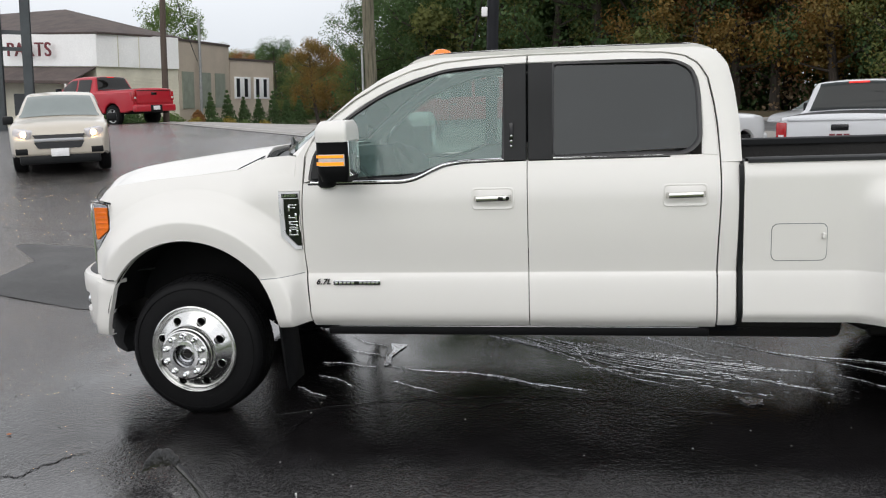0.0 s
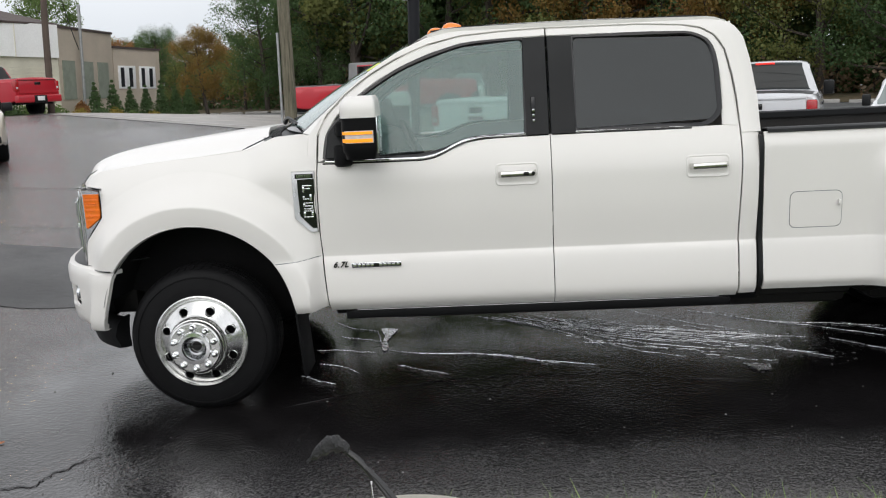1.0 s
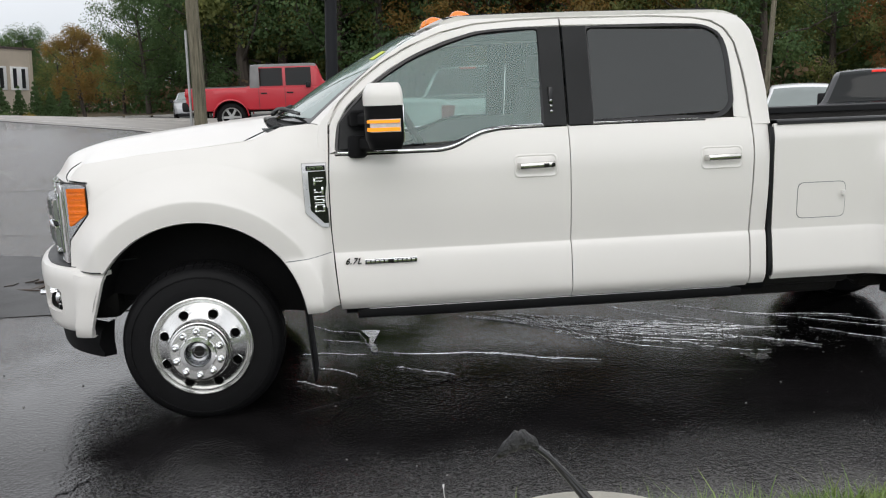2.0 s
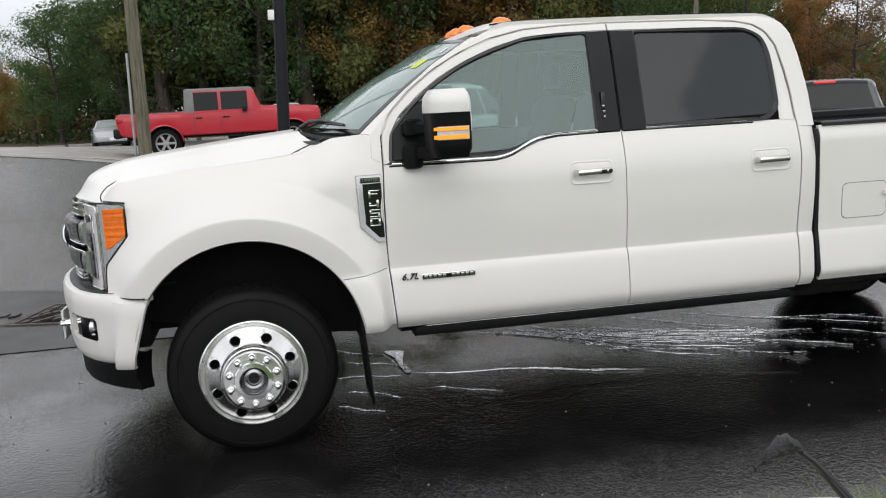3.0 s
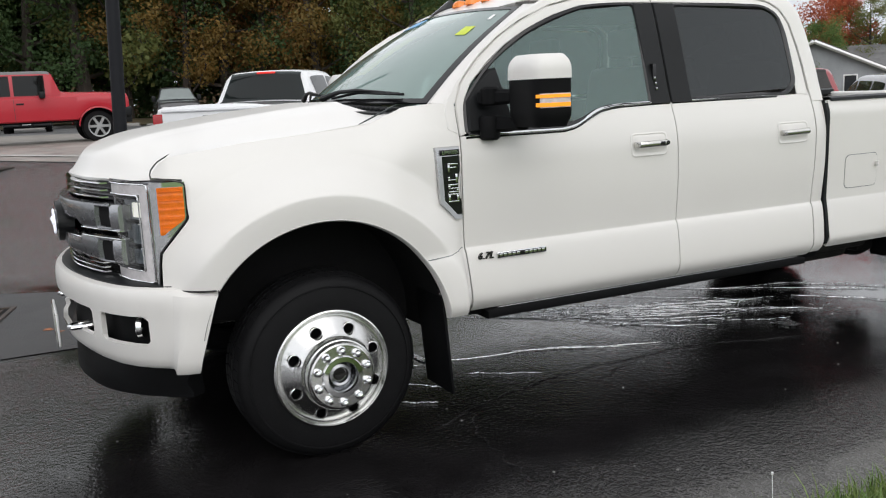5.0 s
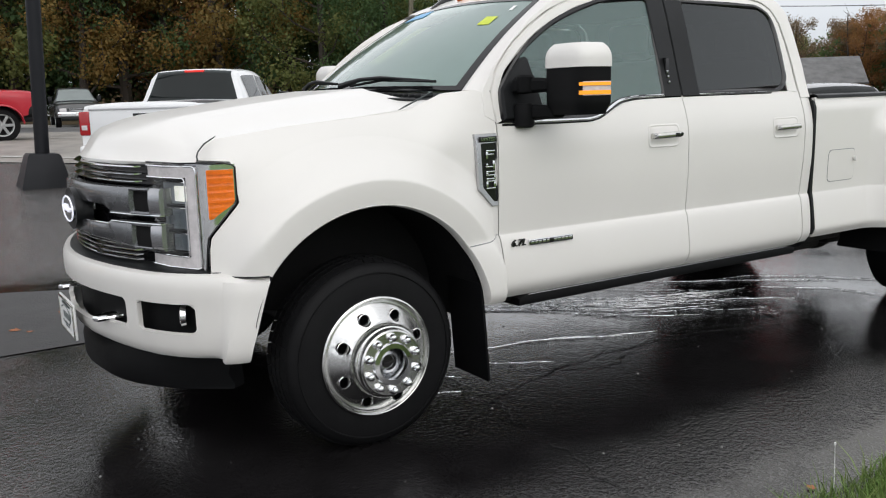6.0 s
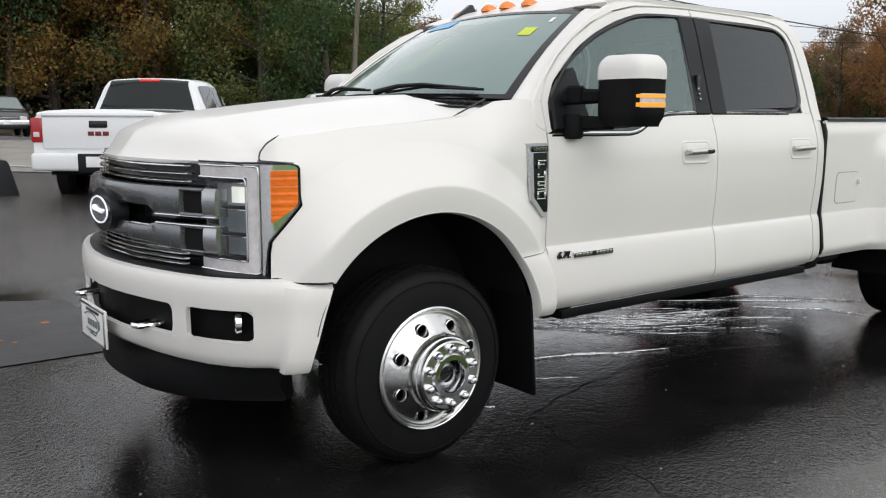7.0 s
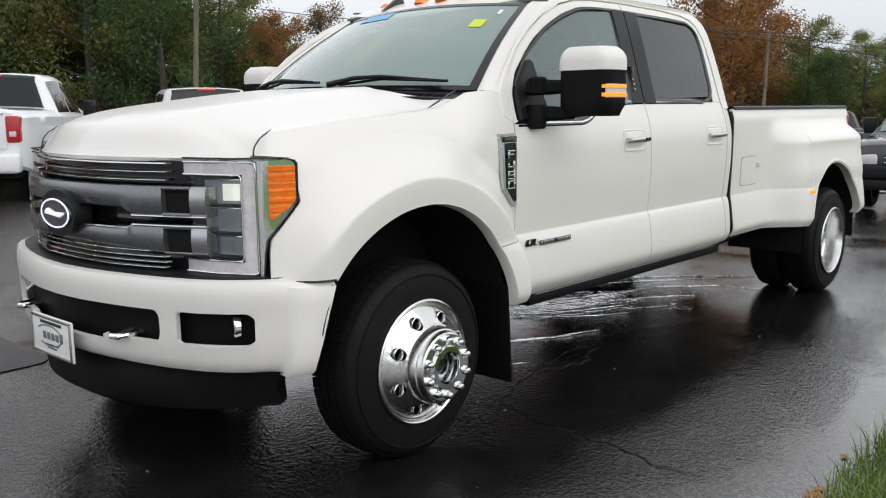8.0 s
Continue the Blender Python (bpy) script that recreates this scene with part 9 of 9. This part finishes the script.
def make_tree(seed, height, spread, material, label, leaves=2600, bare=0.0, size=0.30, low=0.16):
    rng2 = random.Random(seed)
    t = thing("tree", label, "tree", "trees round the lot")
    trunk = bmesh.new()
    h1 = height * rng2.uniform(0.55, 0.7)
    lean = Vector((rng2.uniform(-0.06, 0.06), rng2.uniform(-0.06, 0.06), 0))
    pts = [Vector((0, 0, -0.5)) + (lean * height * s + Vector((0.12 * math.sin(5 * s + seed), 0.12 * math.cos(4 * s + seed), height * 0.85 * s))) for s in lin(0, 1, 10)]
    r0 = height * 0.017
    tube(trunk, pts, [r0 * (1.25 - 1.1 * s) for s in lin(0, 1, 10)], 9)
    ends = []
    n = 17
    for k in range(n):
        s = low + (0.98 - low) * (k + rng2.random() * 0.6) / n
        i = min(8, int(s * 9))
        base = pts[i].lerp(pts[i + 1], s * 9 - i)
        a = k * 2.4 + rng2.uniform(-0.5, 0.5)
        reach = spread * (1.05 - 0.75 * s ** 1.6) * rng2.uniform(0.65, 1.15) * (0.72 + 0.5 * min(1, s / 0.4))
        end = base + Vector((math.cos(a) * reach, math.sin(a) * reach, reach * rng2.uniform(0.25, 0.8)))
        mid = base.lerp(end, 0.5) + Vector((0, 0, -0.1 * reach))
        tube(trunk, [base, mid, end], [r0 * 0.42 * (1 - 0.6 * s), r0 * 0.28 * (1 - 0.6 * s), 0.015], 5)
        for f in (0.45, 0.75, 1.0):
            q = base.lerp(end, f) + Vector((rng2.uniform(-0.4, 0.4), rng2.uniform(-0.4, 0.4), rng2.uniform(-0.2, 0.5)))
            ends.append((q, f))
            if f > 0.5:
                tube(trunk, [mid.lerp(end, max(0, (f - 0.5) * 1.6)), q + Vector((rng2.uniform(-0.8, 0.8), rng2.uniform(-0.8, 0.8), 0.6))], [r0 * 0.14, 0.008], 4)
    ends.append((pts[-1] + Vector((0, 0, 0.4)), 1))
    part("trunk", trunk, M["bark"], t)
    crown = bmesh.new()
    per = int(leaves / len(ends))
    for q, f in ends:
        if rng2.random() < bare:
            continue
        leaf_cloud(crown, q, spread * rng2.uniform(0.20, 0.38), int(per * rng2.uniform(0.6, 1.4)), size, rng2)
    part("crown", crown, material, t, recalc=False)
    return t


far = Matrix.Translation((0, -90, -40))
kinds = []
for i, (hgt, spr, mt, lab, bare) in enumerate(((13.5, 3.9, 0, "tall dark green tree at the wood's edge", 0.0), (12.0, 3.6, 1, "green broadleaf tree at the wood's edge", 0.0), (14.0, 3.8, 2, "olive and yellowing broadleaf tree", 0.05),
                                               (12.5, 3.6, 3, "rust-coloured autumn tree at the wood's edge", 0.1), (12.0, 3.5, 7, "ochre autumn tree beside the wood", 0.08), (13.0, 3.6, 5, "brown half-bare autumn tree", 0.25), (9.5, 3.4, 6, "red-leaved autumn tree near the house", 0.0),
                                               (14.5, 4.2, 0, "tall dark green tree at the wood's edge", 0.03), (11.5, 3.4, 2, "olive and yellowing broadleaf tree", 0.12), (12.5, 2.8, 5, "nearly bare grey autumn tree", 0.8))):
    kinds.append([make_tree(11 + i, hgt, spr, LEAVES[mt], lab, 17000, bare, 0.15), False])


def plant(kind, x, y, s=1.0, rz=0.0, z=None):
    src = kinds[kind]
    zz = ground_z(x, y) if z is None else z
    m = Matrix.Translation((x, y, zz + 0.1)) @ Matrix.Rotation(radians(rz), 4, "Z")
    if not src[1]:
        src[1] = True
        ob = src[0]
        ob.matrix_world = m
        ob.scale = (s, s, s)
        return ob
    ob = copy_thing(src[0], m)
    ob.scale = (s, s, s)
    return ob


rng = random.Random(2024)
EYE0 = Vector((0.0, -4.5))


def at(az, d):
    return EYE0.x + d * math.sin(radians(az)), EYE0.y + d * math.cos(radians(az))


# az: bearing from the lot, clockwise from north; the wood's edge by bearing, with its mix of colours
EDGE = hermite([(-60, 120), (-40, 105), (-22, 96), (-14, 74), (-8, 62), (5, 58), (20, 54), (32, 48), (40, 50), (47, 62), (56, 74), (66, 66), (80, 58), (100, 60)])
TALL = hermite([(-60, 0.7), (-40, 0.68), (-22, 0.68), (-15, 0.60), (-11.8, 0.64), (-9.0, 0.85), (-6.0, 1.6), (3, 1.68), (8, 1.45), (14, 1.32), (23, 1.18), (28, 0.92), (32, 0.74), (37, 0.56), (43, 0.52), (56, 0.66), (64, 0.82), (66.5, 0.72), (69, 0.53), (73, 0.54), (80, 0.48), (100, 0.42)])


def mix_for(az):
    for limit, kinds_here in ((-16, (1, 1, 3, 5, 0)), (-12, (3, 5, 2, 8)), (3, (0, 7, 0, 7, 8, 0)), (10, (4, 2, 0, 4, 8)), (13.5, (0, 7, 0)), (19, (4, 3, 2, 4)), (33, (1, 0, 1, 7, 2)),
                              (40, (1, 5, 3, 0)), (58, (1, 2, 5, 9, 8)), (67.5, (3, 5, 3, 2)), (200, (0, 5, 1, 2, 9))):
        if az < limit:
            return rng.choice(kinds_here)


az = -56.0
while az < 100:
    for ring_no in range(3):
        d = EDGE(az) + ring_no * 6.5 + rng.uniform(-2.0, 2.5)
        x, y = at(az + rng.uniform(-1.2, 1.2), d)
        if -34 < x < -14 and 28 < y < 52:
            continue
        plant(mix_for(az), x, y, TALL(az) * rng.uniform(0.85, 1.15), rng.uniform(0, 360))
    az += 3.0 * 55 / EDGE(az) * 1.05
# single trees that stand out
plant(4, *at(-15.5, 60), 0.55, 30)
plant(1, -31.0, 62.0, 0.95, 80)
plant(6, 52.0, 40.0, 1.0, 10, -1.4)
plant(6, 47.0, 45.0, 0.9, 200, -1.4)
plant(3, *at(64, 60), 1.05, 50)
plant(3, *at(65.0, 63), 1.0, 150)

# undergrowth that closes the view between the trunks
bm = bmesh.new()
rng = random.Random(8)
for i in range(2300):
    az = rng.uniform(-24, 92)
    d = EDGE(az) + rng.uniform(2.0, 20)
    x, y = at(az, d)
    leaf_cloud(bm, Vector((x, y, ground_z(x, y) + rng.uniform(0.3, 8.6) * TALL(az))), rng.uniform(1.2, 2.2), 60, 0.32, rng)
for i in range(900):
    az = rng.uniform(-24, 92)
    x, y = at(az, EDGE(az) + rng.uniform(5.0, 22))
    leaf_cloud(bm, Vector((x, y, ground_z(x, y) + rng.uniform(0.2, 3.0))), rng.uniform(1.0, 1.8), 55, 0.34, rng)
tagged(new("undergrowth", finish(bm, "undergrowth", LEAVES[0], recalc=False)), "dark undergrowth between the trunks", "undergrowth", kind="stuff")
bm = bmesh.new()
for i in range(220):
    az = rng.uniform(-24, 92)
    d = EDGE(az) + rng.uniform(-3.0, 6)
    x, y = at(az, d)
    leaf_cloud(bm, Vector((x, y, ground_z(x, y) + rng.uniform(0.2, 2.2))), rng.uniform(0.8, 1.5), 50, 0.24, rng)
tagged(new("undergrowth", finish(bm, "undergrowth", LEAVES[5], recalc=False)), "brown brush at the foot of the wood", "undergrowth", kind="stuff")


# shrubs by the shop
def shrub(x, y, h, w, material, label, conical=False, seed=1):
    r2 = random.Random(seed)
    t = thing("shrub", label, "shrub", "shrubs by the shop", m=pose(x, y, ground_z(x, y)))
    b = bmesh.new()
    tube(b, [(0, 0, 0), (0.02, 0, h * 0.4), (0, 0.02, h * 0.85)], [0.05, 0.03, 0.01], 6)
    part("stem", b, M["bark"], t)
    b = bmesh.new()
    n = 9
    for k in range(n):
        s = (k + 0.5) / n
        rr = w * (1.02 - s) if conical else w * math.sqrt(max(0.05, 1 - (2 * s - 0.85) ** 2)) * 0.8
        leaf_cloud(b, Vector((0, 0, h * s)), max(0.06, rr), int(230 * (1.1 - 0.6 * s)), 0.11, r2, 0.5)
    part("crown", b, material, t, recalc=False)
    return t


for k in range(7):
    p = Vector((-16.9 + 0.30 * k, 37.6 + 1.5 * k))
    shrub(p.x, p.y, 2.15 + 0.2 * math.sin(k * 2), 0.68, LEAVES[0], "dark green conical evergreen beside the tan wall", True, 50 + k)
for k, (f, o, mt, h, w) in enumerate(((-0.55, 1.6, 6, 1.1, 0.75), (-0.30, 1.3, 0, 0.95, 0.85), (-0.05, 1.2, 0, 0.95, 0.9), (0.18, 1.2, 0, 0.9, 0.9), (0.42, 1.3, 1, 0.85, 0.85), (0.66, 1.5, 1, 0.8, 0.8), (0.85, 2.2, 4, 0.6, 0.55), (0.98, 1.5, 3, 1.1, 0.5), (1.1, 2.2, 0, 0.6, 0.7), (1.28, 2.2, 4, 0.65, 0.6), (1.5, 2.2, 1, 0.5, 0.5), (1.8, 2.2, 4, 0.5, 0.5))):
    px, py = -20.6 + 2.4 * f + o * 0.83, 33.5 + 3.6 * f - o * 0.55
    shrub(px, py, h, w, LEAVES[mt], "rounded clipped shrub in front of the shop", False, 80 + k)
